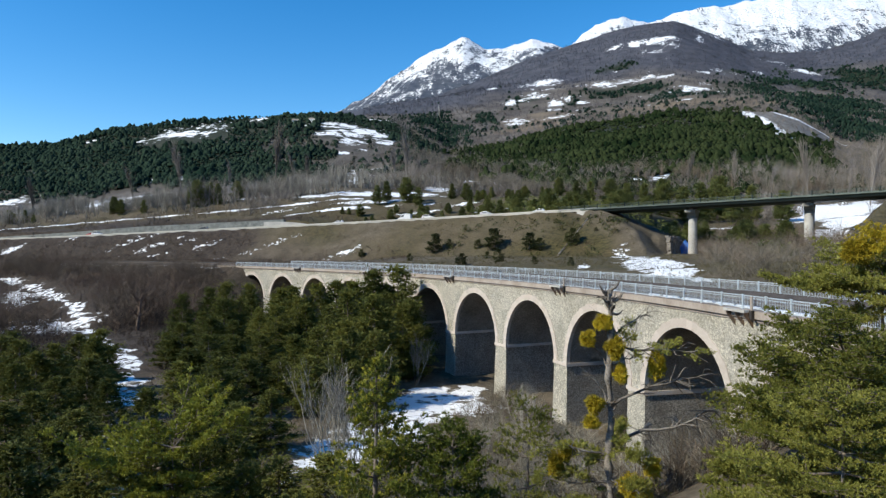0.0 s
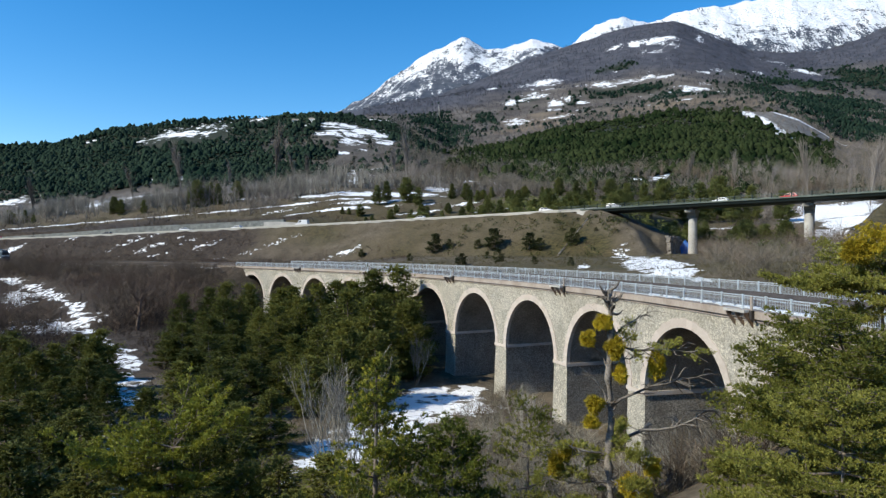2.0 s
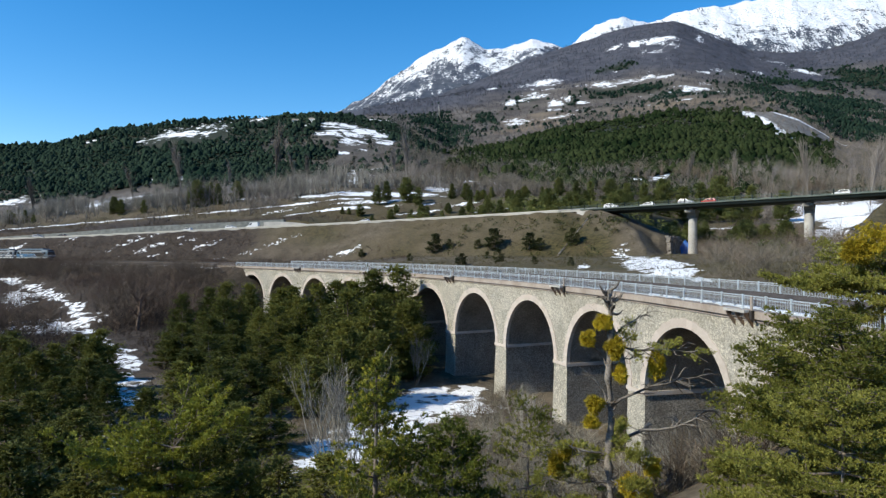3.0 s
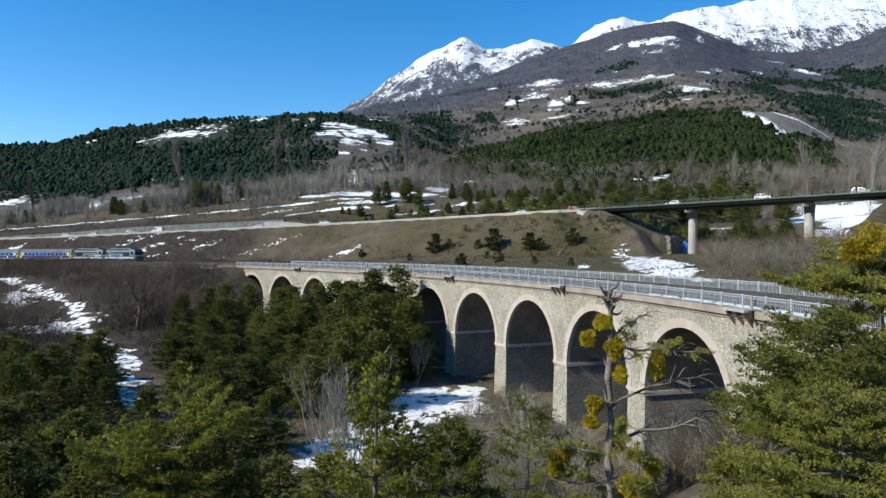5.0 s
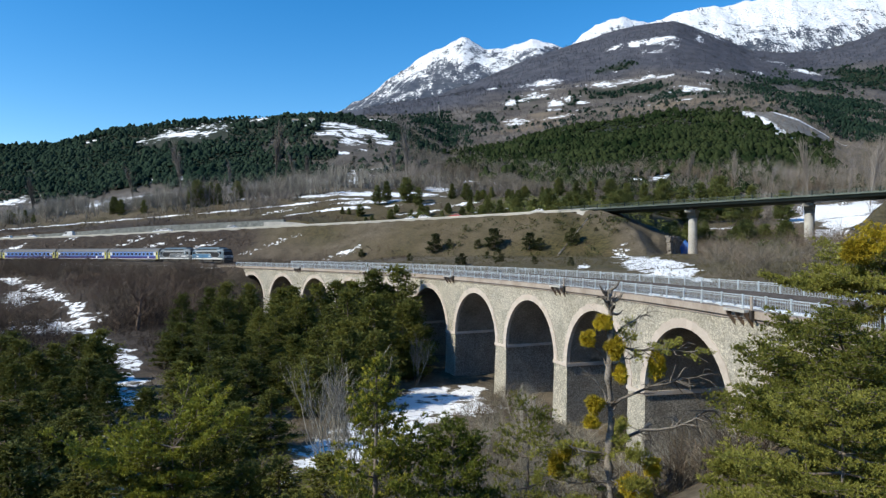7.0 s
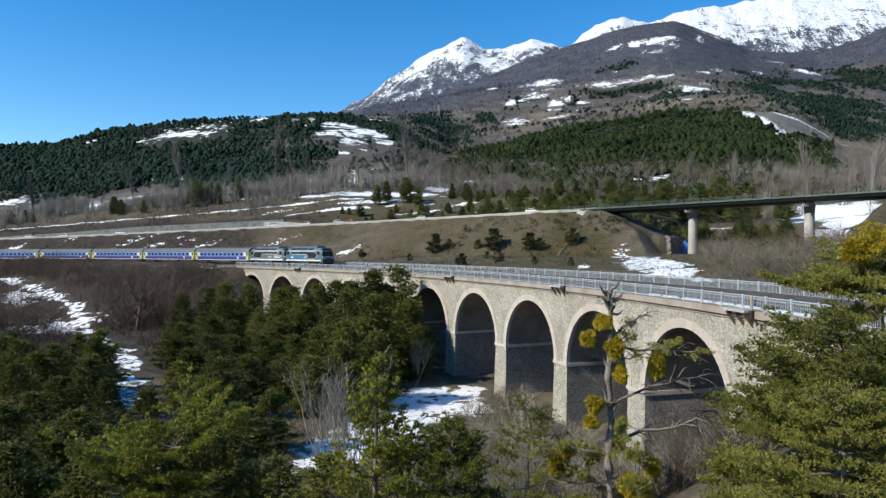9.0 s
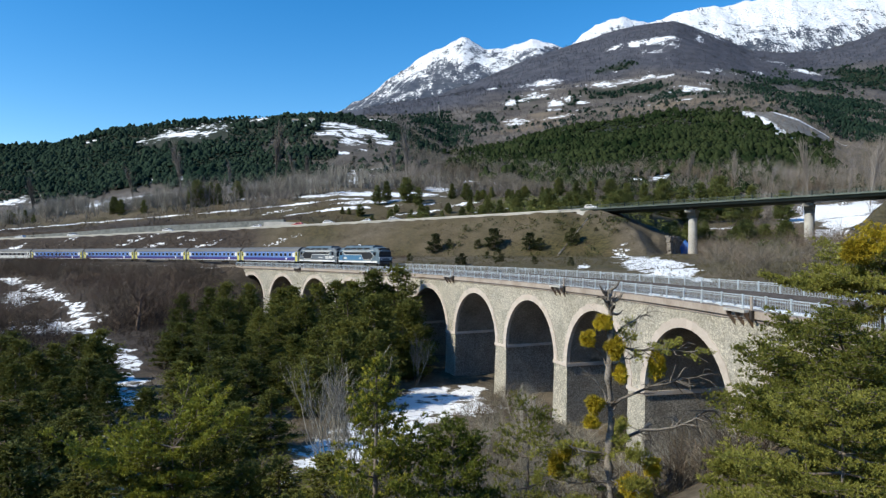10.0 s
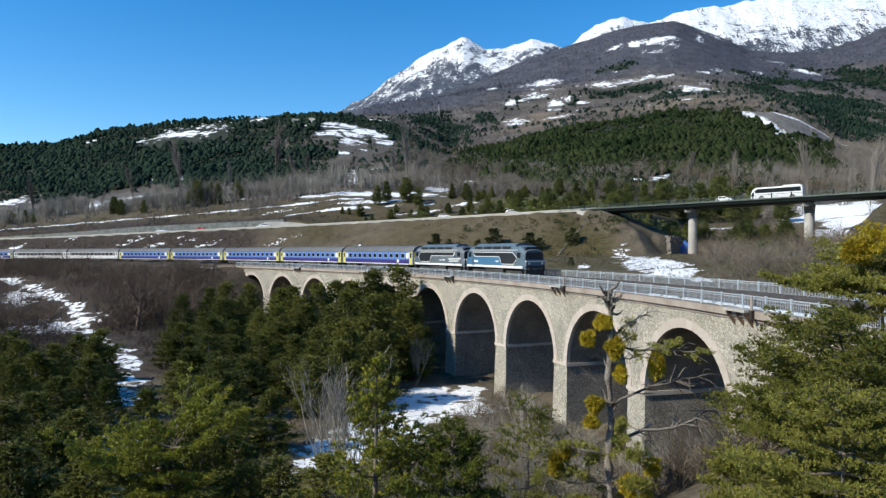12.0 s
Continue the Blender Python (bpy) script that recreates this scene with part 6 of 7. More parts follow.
plant(roadside, [(x, y, (0.72 if 0 < x < 46 else 1.0) * h) for x, y, h in BEHIND_ROAD + FIELD_PINES], 10.0, 1.0)
VERGE = []
for k in range(26):
    vx = -44 + 4.2 * k + float(rng.uniform(-2, 2))
    VERGE.append((vx, float(road_y(vx)) + 13 + float(rng.uniform(0, 30)), float(rng.uniform(3.2, 6.0)) * (1.0 + 0.45 * (vx > 8))))
for k in range(44):
    vx = 8 + 122 * float(rng.random())
    VERGE.append((vx, float(road_y(min(vx, 140))) + 22 + 70 * float(rng.random()), float(rng.uniform(2.5, 5.0)) * (1.0 if vx < 55 else 1.7)))
plant(roadside, [q for q in VERGE if q[0] < 0.54 * q[1]], 10.0, 1.15)
THICK = []
for k in range(64):
    vx = 24 + 126 * float(rng.random())
    THICK.append((vx, float(road_y(min(vx, 140))) + 20 + 60 * float(rng.random()) ** 1.5, (2.4 + 5.2 * float(rng.random()) ** 1.6) * (1.0 if vx < 55 else 1.35)))
plant(roadside, [q for q in THICK if q[0] < 0.54 * q[1]], 10.0, 1.5)
bushy = [make_pine("small dark ragged bush on the grass bank", M_BUSH, group="bank pines", name="bush", seed=70 + k, h=4.0, r=2.0, start=0.02, flat=(0.5, 0.62, 0.42)[k], gap=0.6, blade=0.36, width=0.12, count=6, pad=0.5, tufts=7, step=0.6, keep=0.85, lift=0.3, lean=(0.05, -0.04, 0.08)[k]) for k in range(3)]
plant(bushy, [(x, y, 1.15 * h) for x, y, h in BANK_BUSHES], 4.2, 1.15)


def bare_shape(seed, h, spread, trunk, limbs, levels=3, upright=0.6, stems=1):
    """A leafless tree: forked limbs down to fine twigs."""
    gen = np.random.default_rng(seed)
    wood = Soup()

    def grow(p, d, ln, rad, level):
        k = 4 if level < 2 else 2
        pts, q = [p], p.copy()
        for i in range(k):
            d = unit(d + gen.normal(0, 0.10 + 0.03 * level, 3) + np.array([0, 0, 0.05 * upright]))
            q = q + d * ln / k
            pts.append(q.copy())
        wood.tube([tuple(v) for v in pts], [rad * (1 - 0.7 * i / k) for i in range(k + 1)], 6 if level == 0 else (4 if level == 1 else 3), cap=False)
        if level >= levels:
            return
        n = int(limbs * gen.uniform(0.8, 1.2)) if level == 0 else int(gen.integers(4, 7))
        for c in range(n):
            f = gen.uniform(0.25 if level == 0 else 0.15, 1.0)
            i = min(int(f * k), k - 1)
            base = pts[i] + (pts[i + 1] - pts[i]) * (f * k - i)
            a = gen.uniform(0, 2 * math.pi)
            e = np.array([math.cos(a), math.sin(a), 0.0])
            nd = unit(d * upright + e * spread + np.array([0, 0, 0.35 * upright]))
            grow(base, nd, ln * gen.uniform(0.32, 0.55) * (1.15 - 0.5 * f if level == 0 else 1), max(rad * 0.42, 0.008), level + 1)

    for s in range(stems):
        a = 2 * math.pi * s / stems + gen.uniform(0, 1)
        tilt = np.array([math.cos(a), math.sin(a), 0]) * (0.28 if stems > 1 else 0.03)
        grow(np.array([tilt[0] * 0.5, tilt[1] * 0.5, 0.0]), unit(np.array([0, 0, 1.0]) + tilt), h * 0.9, trunk, 0)
    return wood


def make_bare(label, group="", name="bare_tree", material=None, **shape):
    tree = thing(name, label, "tree", group)
    part("trunk", bare_shape(**shape).mesh("trunk", material or M_DEADWOOD, False, fix=False), None, tree)
    return tree


poplar = [make_bare("tall slender leafless poplar behind the highway", "poplars", seed=80 + k, h=20.0, spread=0.20, trunk=0.22, limbs=54, levels=2, upright=1.5, material=M_TWIG_FIELD) for k in range(2)]
plant(poplar, POPLARS, 20.0)
multi = [make_bare("grey leafless multi-stemmed tree in the valley", "valley bare trees", seed=90 + k, h=9.0, spread=0.42, trunk=0.055, limbs=9, levels=3, upright=1.6, stems=5, material=M_TWIG_ASH) for k in range(2)]
plant(multi, [(-7.0, 45, 9.8), (-7.6, 47, 8.6), (-6.4, 49, 7.4), (-3.4, 86, 6.0), (7.4, 62, 4.4), (8.9, 60, 4.0)], 9.0)
plant(multi, [(9.5, 46, 4.2), (6.0, 50, 3.6), (13.0, 44, 4.6), (3.4, 54, 3.8), (16.0, 50, 4.4), (11.5, 38, 3.4), (8.0, 36, 3.2), (14.5, 36, 3.6), (5.0, 42, 3.0)], 9.0)
old = make_bare("old leafless tree with spreading limbs on the brown bank", seed=95, h=9.5, spread=0.9, trunk=0.42, limbs=12, levels=3, upright=0.7, material=M_TWIG_RED)
old.matrix_basis = stand(-62.3, 136)

# pine with a dead top, hung with mistletoe
# its limbs: height above the foot, bearing, length, rise at the tip, tufts of needles
BARE_LIMBS = [
    (2.3, 0, 2.1, 0.0), (3.5, 6, 4.2, 1.3), (5.0, -8, 3.3, 1.3), (6.4, 12, 1.4, 0.5), (7.5, 20, 1.7, 0.8), (6.3, 178, 0.9, 1.3), (5.1, 185, 1.0, 1.3), (8.5, 150, 0.5, 0.5),
    (8.7, 20, 0.5, 0.3), (7.9, 190, 0.4, 0.5)]
GREEN_LIMBS = [
    (7.2, -4, 2.9, -0.25, 9), (7.4, 30, 1.2, 0.1, 2), (2.3, 175, 2.4, 0.0, 8), (3.2, 190, 2.4, 0.6, 6), (2.1, 170, 2.8, 1.1, 8), (3.8, -30, 1.0, -0.4, 16), (3.6, 60, 1.4, 0.2, 14), (3.0, 120, 1.5, -0.1, 14),
    (2.4, -60, 1.8, -0.2, 14), (1.5, 30, 2.2, 0.1, 16), (1.4, 200, 2.2, 0.2, 16)]


def dead_pine(x, y):
    gen = np.random.default_rng(31)
    wood, knots, heads = Soup(), [], []
    foot = gz(x, y) - 0.2
    h = 2.35 - foot
    drop = h - 9.2
    k = 30
    mid = np.stack([0.035 * np.sin(np.arange(k + 1) * 0.55) + 0.02 * np.sin(np.arange(k + 1) * 1.9), 0.06 * np.cos(np.arange(k + 1) * 0.7), np.arange(k + 1) * h / k], axis=1)
    wood.tube([tuple(p) for p in mid], [0.15 * (1 - 0.42 * i / k) * gen.uniform(0.7, 1.35) for i in range(k + 1)], 9)
    for z in np.concatenate([gen.uniform(0.15, 1.0, 26), gen.uniform(0.86, 1.0, 16)]) * h:      # broken stubs, thickest at the top
        d = unit(gen.normal(0, 1, 3) * np.array([1, 1, 0.4]))
        at = np.array([np.interp(z, mid[:, 2], mid[:, 0]), np.interp(z, mid[:, 2], mid[:, 1]), z])
        ln = gen.uniform(0.12, 0.34) * (1.5 if z > 0.86 * h else 1.0)
        wood.tube([tuple(at), tuple(at + d * ln * 0.5 + np.array([0, 0, 0.04])), tuple(at + d * ln * 0.8 + np.array([0, 0, 0.16])), tuple(at + d * ln + np.array([0, 0, 0.30]))], [0.06, 0.045, 0.03, 0.010], 5)
    for z, turn, ln, rise, needles in [(*q, 0) for q in BARE_LIMBS] + GREEN_LIMBS:
        z += drop
        q = np.linspace(0, 1, 8)[:, None]
        out = np.array([math.cos(radians(turn)), math.sin(radians(turn)), 0.0])
        at = np.array([np.interp(z, mid[:, 2], mid[:, 0]), np.interp(z, mid[:, 2], mid[:, 1]), z])
        line = at + out * ln * q + np.array([0, 0, 1.0]) * (rise * q * (1.6 - 0.6 * q)) + gen.normal(0, 0.035 * ln + 0.01, (8, 3)) * q ** 0.5 * np.array([0.6, 1, 0.8])
        rad = 0.018 + 0.013 * ln
        wood.tube([tuple(p) for p in line], [rad * (1 - 0.75 * i / 7) for i in range(8)], 6, cap=False)
        for t in range(int(8 + 6 * ln)):
            f = gen.uniform(0.2, 1.0)
            base = np.array([np.interp(f * 7, np.arange(8), line[:, i]) for i in range(3)])
            d = unit(out * 0.7 + gen.normal(0, 0.6, 3) + np.array([0, 0, 0.2]))
            m = base + d * gen.uniform(0.12, 0.4) * (0.6 + 0.3 * ln)
            tip = m + unit(d + gen.normal(0, 0.5, 3)) * gen.uniform(0.1, 0.35)
            wood.tube([tuple(base), tuple(m), tuple(tip)], [rad * 0.4, rad * 0.25, 0.005], 3, cap=False)
            if t < needles:
                knots += [m, tip, (m + tip) / 2]
                heads += [d, d, d]
    tree = thing("pine_tree", "half-dead pine with bare grey limbs and few needles", "tree")
    tree.matrix_basis = pose(x, y, foot)
    part("trunk", wood.mesh("trunk", M_DEADWOOD, True, fix=False), None, tree)
    knots, heads = np.array(knots), np.array(heads)
    pos = np.repeat(knots, 13, axis=0) + gen.normal(0, 1, (len(knots) * 13, 3)) * np.array([0.10, 0.10, 0.05])
    v, f = blades(pos, unit(np.repeat(heads, 13, axis=0) + np.array([0, 0, 0.5])), 8, 0.12, 0.024, 0.6, gen)
    part("crown", array_mesh("crown", v, f, M_NEEDLE_OLIVE), None, tree)


dead_pine(6.0, 24.0)


def mistletoe(x, y, z, r, seed):
    gen = np.random.default_rng(seed)
    n = 520
    d = unit(gen.normal(0, 1, (n, 3)))
    p = d * (r * gen.uniform(0.25, 0.85, (n, 1))) * np.array([1, 1, 1.15]) * (1 + 0.22 * np.sin(3.1 * d[:, :1] + seed) + 0.18 * np.sin(4.3 * d[:, 2:] + 2 * seed))
    v, f = blades(p, d, 6, 0.13, 0.034, 0.9, gen)
    tagged(part("mistletoe", array_mesh("mistletoe", v, f, M_MISTLETOE), None, at=pose(x, y, z)), "yellow mistletoe ball growing on a pine limb", "mistletoe", "mistletoe balls")


for k, (px, dep, pz, r) in enumerate(((5.75, 23.9, 1.2, 0.30), (5.17, 23.9, 0.62, 0.26), (6.08, 23.75, 0.33, 0.42), (6.33, 23.8, -0.63, 0.30), (7.71, 24.0, -0.34, 0.42), (5.46, 23.8, -1.72, 0.34), (5.3, 23.8, -2.35, 0.26),
                                       (7.46, 23.8, -3.97, 0.32), (6.55, 23.5, -4.55, 0.50), (6.95, 23.5, -4.80, 0.48), (4.12, 24.2, -3.97, 0.38), (4.5, 24.1, -3.45, 0.30), (13.9, 21.5, 4.1, 0.75), (13.3, 21.6, 3.75, 0.42), (14.6, 21.3, 4.25, 0.55))):
    mistletoe(px, dep, pz, r, 300 + k)

# ---------------------------------------------------------------- woods and thickets beyond counting


def scatter(n, a0, a1, r0, r1, gen):
    a = gen.uniform(a0, a1, n)
    r = np.exp(gen.uniform(math.log(r0), math.log(r1), n))
    return a * r, r, a


def clumps(x, y, z, h, w, tris, gen, conic=1.0, size=0.34):
    """Small crowns: each a cloud of broad pointed leaves, narrowing upwards."""
    n = len(x)
    t = gen.uniform(0.05, 1.0, (n, tris)) ** 0.9
    ang = gen.uniform(0, 2 * math.pi, (n, tris))
    rad = w[:, None] * (1 - t) ** (0.6 * conic) * np.minimum(1, 0.5 + 3 * t) * gen.uniform(0.4, 1.05, (n, tris))
    c = np.stack([x[:, None] + rad * np.cos(ang), y[:, None] + rad * np.sin(ang), z[:, None] + h[:, None] * t], axis=2).reshape(-1, 3)
    d = np.stack([np.cos(ang), np.sin(ang), gen.uniform(0.1, 0.9, (n, tris))], axis=2).reshape(-1, 3)
    d = unit(d + gen.normal(0, 0.3, d.shape))
    s = np.repeat(np.maximum(h * size * 0.5, w * size), tris)[:, None] * gen.uniform(0.6, 1.3, (n * tris, 1))
    e = unit(np.cross(d, gen.normal(0, 1, d.shape))) * s * 0.55
    v = np.stack([c - d * s * 0.5 + e * 0.6, c - d * s * 0.5 - e * 0.6, c + d * s * 0.8 - e * 0.4, c + d * s * 0.8 + e * 0.4], axis=1).reshape(-1, 3)
    k = np.arange(n * tris) * 4
    return v, np.stack([k, k + 1, k + 2, k + 3], axis=1)


def lumps(x, y, z, h, w, gen, n=6, rows=(0.2, 0.5, 0.8)):
    """Far crowns as closed ragged cones: rings of uneven reach under an uneven tip."""
    m, t = len(x), np.array(rows)
    k = len(t)
    prof = (1 - t ** 2.0) ** 0.8
    ang = gen.uniform(0, 2 * math.pi, (m, 1, 1)) + (2 * math.pi * np.arange(n)[None, None] + gen.uniform(-1.8, 1.8, (m, k, n))) / n
    rad = w[:, None, None] * prof[None, :, None] * gen.uniform(0.55, 1.35, (m, k, n))
    zz = z[:, None, None] + h[:, None, None] * (t[None, :, None] + gen.normal(0, 0.055, (m, k, n)))
    ring = np.stack([x[:, None, None] + rad * np.cos(ang), y[:, None, None] + rad * np.sin(ang), zz], axis=3).reshape(m, k * n, 3)
    tip = np.stack([x + gen.normal(0, 0.06, m) * h, y + gen.normal(0, 0.06, m) * h, z + h * gen.uniform(0.94, 1.06, m)], axis=1)[:, None]
    v = np.concatenate([ring, tip], axis=1).reshape(-1, 3)
    tri = []
    for i in range(k - 1):
        for j in range(n):
            a, b = i * n + j, i * n + (j + 1) % n
            tri += [(a, b, b + n), (a, b + n, a + n)]
    tri += [((k - 1) * n + j, (k - 1) * n + (j + 1) % n, k * n) for j in range(n)]
    f = (np.arange(m) * (k * n + 1))[:, None, None] + np.array(tri)[None]
    return v, f.reshape(-1, 3)


def twigs(x, y, z, h, w, count, thick, gen, axis=False):
    """Leafless growth: thin stems fanning out of each foot, with a side shoot each."""
    n = len(x)
    ang = gen.uniform(0, 2 * math.pi, (n, count))
    lean = gen.uniform(0.0, 1.0, (n, count)) * (w / h)[:, None] * (1.6 if axis else 1.0)
    up = gen.uniform(0.0, 0.62, (n, count)) * h[:, None] if axis else np.zeros((n, count))
    hh = h[:, None] * gen.uniform(0.55, 1.1, (n, count)) - up * 0.8
    if axis:
        up[:, 0], lean[:, 0] = 0, 0
    near = 0.02 if axis else 0.15
    base = np.stack([np.repeat(x[:, None], count, 1) + near * w[:, None] * np.cos(ang), np.repeat(y[:, None], count, 1) + near * w[:, None] * np.sin(ang), np.repeat(z[:, None], count, 1) - 0.2 + up], axis=2).reshape(-1, 3)
    d = np.stack([np.cos(ang) * lean, np.sin(ang) * lean, np.ones_like(ang)], axis=2).reshape(-1, 3)
    tip = base + d * hh.reshape(-1, 1) + gen.normal(0, 0.06, base.shape) * hh.reshape(-1, 1)
    th = np.repeat(thick, count)[:, None] if hasattr(thick, "__len__") else thick
    e = unit(np.cross(d, gen.normal(0, 1, d.shape))) * th * 0.5
    v = np.stack([base - e, base + e, tip], axis=1)
    f = gen.uniform(0.3, 0.75, (len(base), 1))
    sb = base + (tip - base) * f
    st = sb + (d + gen.normal(0, 0.55, d.shape)) * hh.reshape(-1, 1) * 0.35
    v2 = np.stack([sb - e * 0.6, sb + e * 0.6, st], axis=1)
    v = np.concatenate([v, v2]).reshape(-1, 3)
    k = np.arange(len(v) // 3) * 3
    return v, np.stack([k, k + 1, k + 2], axis=1)


def stuff(name, vf, material, label, category, smooth_shade=False):
    tagged(new(name, array_mesh(name, *vf, material, smooth_shade)), label, category, kind="stuff")


def bare_of_snow(x, y):
    """False on the snow fields and just below them, where growth would hide them."""
    m = np.zeros(x.shape)
    for k in (0.0, 22.0, 45.0):
        f = 1 + k / np.maximum(y, 100.0) * smooth(330, 600, y)
        m = np.maximum(m, np.maximum(patches(x * f, y * f, SNOW_FAR, 0.3), np.maximum(patches(x * f, y * f, SNOW_HIGH, 0.3), patches(x, y, SNOW_DALE, 0.3))))
    return m < np.random.default_rng(5).uniform(0.3, 0.95, x.shape)


def far_woods():
    gen = np.random.default_rng(11)
    x, y, a = scatter(74000, -0.74, 0.74, 300, 1080, gen)
    ok = (y > road_y(np.clip(x, -300, 140)) + 26) & (x < 120) | (y > 330)
    x, y, a = x[ok], y[ok], a[ok]
    p = forest_cover(x, y)
    left = smooth(0.0, -0.10, a) * smooth(470, 580, y)
    ridge = smooth(-0.02, 0.10, a) * smooth(560, 700, y) * smooth(0.68, 0.55, a) * smooth(1060, 1010, y)
    open_land = smooth(-0.32, -0.2, a) * smooth(0.06, -0.02, a) * smooth(900, 780, y)
    m = (gen.random(len(x)) < p) & bare_of_snow(x, y) & (y > np.where(a > 0.12, 385, 470))
    dark = m & (a < 0.0)
    green = m & (a >= 0.0)
    for name, q, material, label in (("pine_forest", dark, M_NEEDLE_FAR, "dark pine forest covering the hillside"), ("ridge_pine_forest", green, M_NEEDLE_RIDGE, "green pine forest on the rounded ridge")):
        h = np.clip(gen.lognormal(1.44, 0.32, q.sum()), 2.2, 8.0) * (1 + 0.5 * noise2(x[q], y[q], 0.022, 9.0) + 0.25 * noise2(x[q], y[q], 0.07, 4.0)) * np.where(y[q] > 900, 0.9, 1.0)
        w = 1.0 + h * gen.uniform(0.26, 0.62, q.sum())
        z = ground_height(x[q], y[q])
        stuff(name, lumps(x[q], y[q], z, h, w, gen, 5), material, label, "forest", True)
        e = y[q] < 800      # loose boughs on the nearer crowns
        stuff("loose_boughs", clumps(x[q][e], y[q][e], z[e], h[e] * 1.05, w[e], 4, gen, size=0.18), material, "loose boughs of the nearer forest pines", "forest")
    # leafless woodland between the fields and on the slopes
    rest = (~m) & bare_of_snow(x, y) & (gen.random(len(x)) < 0.62 * smooth(-0.1, 0.5, noise2(x, y, 0.03, 3.0) + 0.12 * smooth(350, 400, y) * smooth(600, 540, y) * smooth(0.1, 0.0, a) + 0.5 * smooth(560, 700, y) + 0.8 * smooth(0.36, 0.48, a) + 0.4 * smooth(0.0, 0.06, a) * smooth(0.44, 0.38, a) * smooth(600, 540, y) - 0.35 * open_land * (y < 420)) * np.maximum(np.maximum(smooth(1.0, 0.2, left), 0.04), open_land * 0.7) * (1 - 0.8 * ridge) * (1 - 0.9 * smooth(-0.26, -0.32, a) * smooth(600, 560, y)) * (1 - 0.9 * smooth(-0.22, -0.19, a) * smooth(-0.06, -0.10, a) * smooth(640, 600, y)))
    grove = noise2(x[rest], y[rest], 0.05, 7.0)
    h = gen.uniform(4.0, 9, rest.sum()) * (1.0 + 0.45 * grove)
    for name, q, material in (("leafless_woodland", grove > 0.0, M_TWIG), ("russet_woodland", grove <= 0.0, M_TWIG_FIELD)):
        xq, yq, hq = x[rest][q], y[rest][q], h[q]
        stuff(name, twigs(xq, yq, ground_height(xq, yq), hq, hq * 0.95, 12, 0.08 + yq * 0.00020, gen, True), material, "grey-brown leafless woodland on the lower slopes" if q[0] else "mixed brown leafless woodland between the fields", "woodland")
    x, y, a = scatter(26000, -0.12, 0.74, 1030, 2500, gen)
    ok = bare_of_snow(x, y)
    con = ok & (gen.random(len(x)) < forest_cover(x, y) * 1.25 + 0.03 * (y < 1600)) & (y > 1120)
    h = gen.uniform(4.5, 8.5, con.sum())
    stuff("upland_pine_wood", lumps(x[con], y[con], ground_height(x[con], y[con]), h, h * 0.6, gen, 6, (0.0, 0.35, 0.7)), M_NEEDLE_FAR, "scattered dark pine woods on the upper slopes", "forest", True)
    bare = ok & ~con & (gen.random(len(x)) < 0.75 - 0.45 * patches(x, y, MEADOWS, 0.6))
    h = gen.uniform(5, 9, bare.sum())
    # beyond 1750 m the twigs use the haze-tinted colour
    for name, q, material in (("upland_leafless_wood", y[bare] < 1750, M_TWIG_UP), ("larch_wood", y[bare] >= 1750, M_TWIG_HAZY)):
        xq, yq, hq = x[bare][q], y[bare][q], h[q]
        stuff(name, twigs(xq, yq, ground_height(xq, yq), hq, hq * 0.5, 7, 0.18 + yq * 0.00030, gen, True), material, "russet leafless woods on the upper slopes" if name[0] == "u" else "bare woods below the snow line, tinted purplish for distance haze", "woodland")


BARE_WOODS = [       # leafless stands: x, y, half width, half depth, height
    (-222, 378, 26, 12, 8), (-173, 357, 18, 10, 7), (-127, 334, 12, 10, 13), (-99, 350, 18, 14, 9), (-76, 348, 20, 14, 12), (-15, 470, 10, 40, 12), (6, 500, 16, 40, 12), (78, 600, 27, 50, 10),
    (139, 531, 22, 30, 9), (189, 480, 29, 36, 13), (248, 490, 27, 44, 14), (327, 520, 44, 70, 17), (236, 420, 20, 20, 12), (290, 440, 26, 26, 14),
    (-236, 352, 18, 8, 8), (-206, 360, 16, 8, 10), (-152, 350, 14, 8, 11), (-62, 402, 24, 14, 13), (-32, 384, 20, 12, 10)]


def bare_woods():
    gen = np.random.default_rng(44)
    for k, (cx, cy, hx, hy, tall) in enumerate(BARE_WOODS):
        n = int((26 + hx * 2.2) * (0.55 if cx > 100 else 0.8))
        x, y = cx + hx * gen.normal(0, 0.6, n), cy + hy * gen.normal(0, 0.6, n)
        h = tall * gen.uniform(0.55, 1.15, n)
        stuff("leafless_wood", twigs(x, y, ground_height(x, y), h, h * 0.34, 46, 0.05 + 0.00016 * y, gen, True), M_TWIG_ASH if cx < 0 and cy < 410 else M_TWIG_FIELD if k % 3 else M_TWIG_BROWN, "tall leafless trees between the snowy fields" if cx < 60 else "tall leafless trees below the green ridge", "woodland")


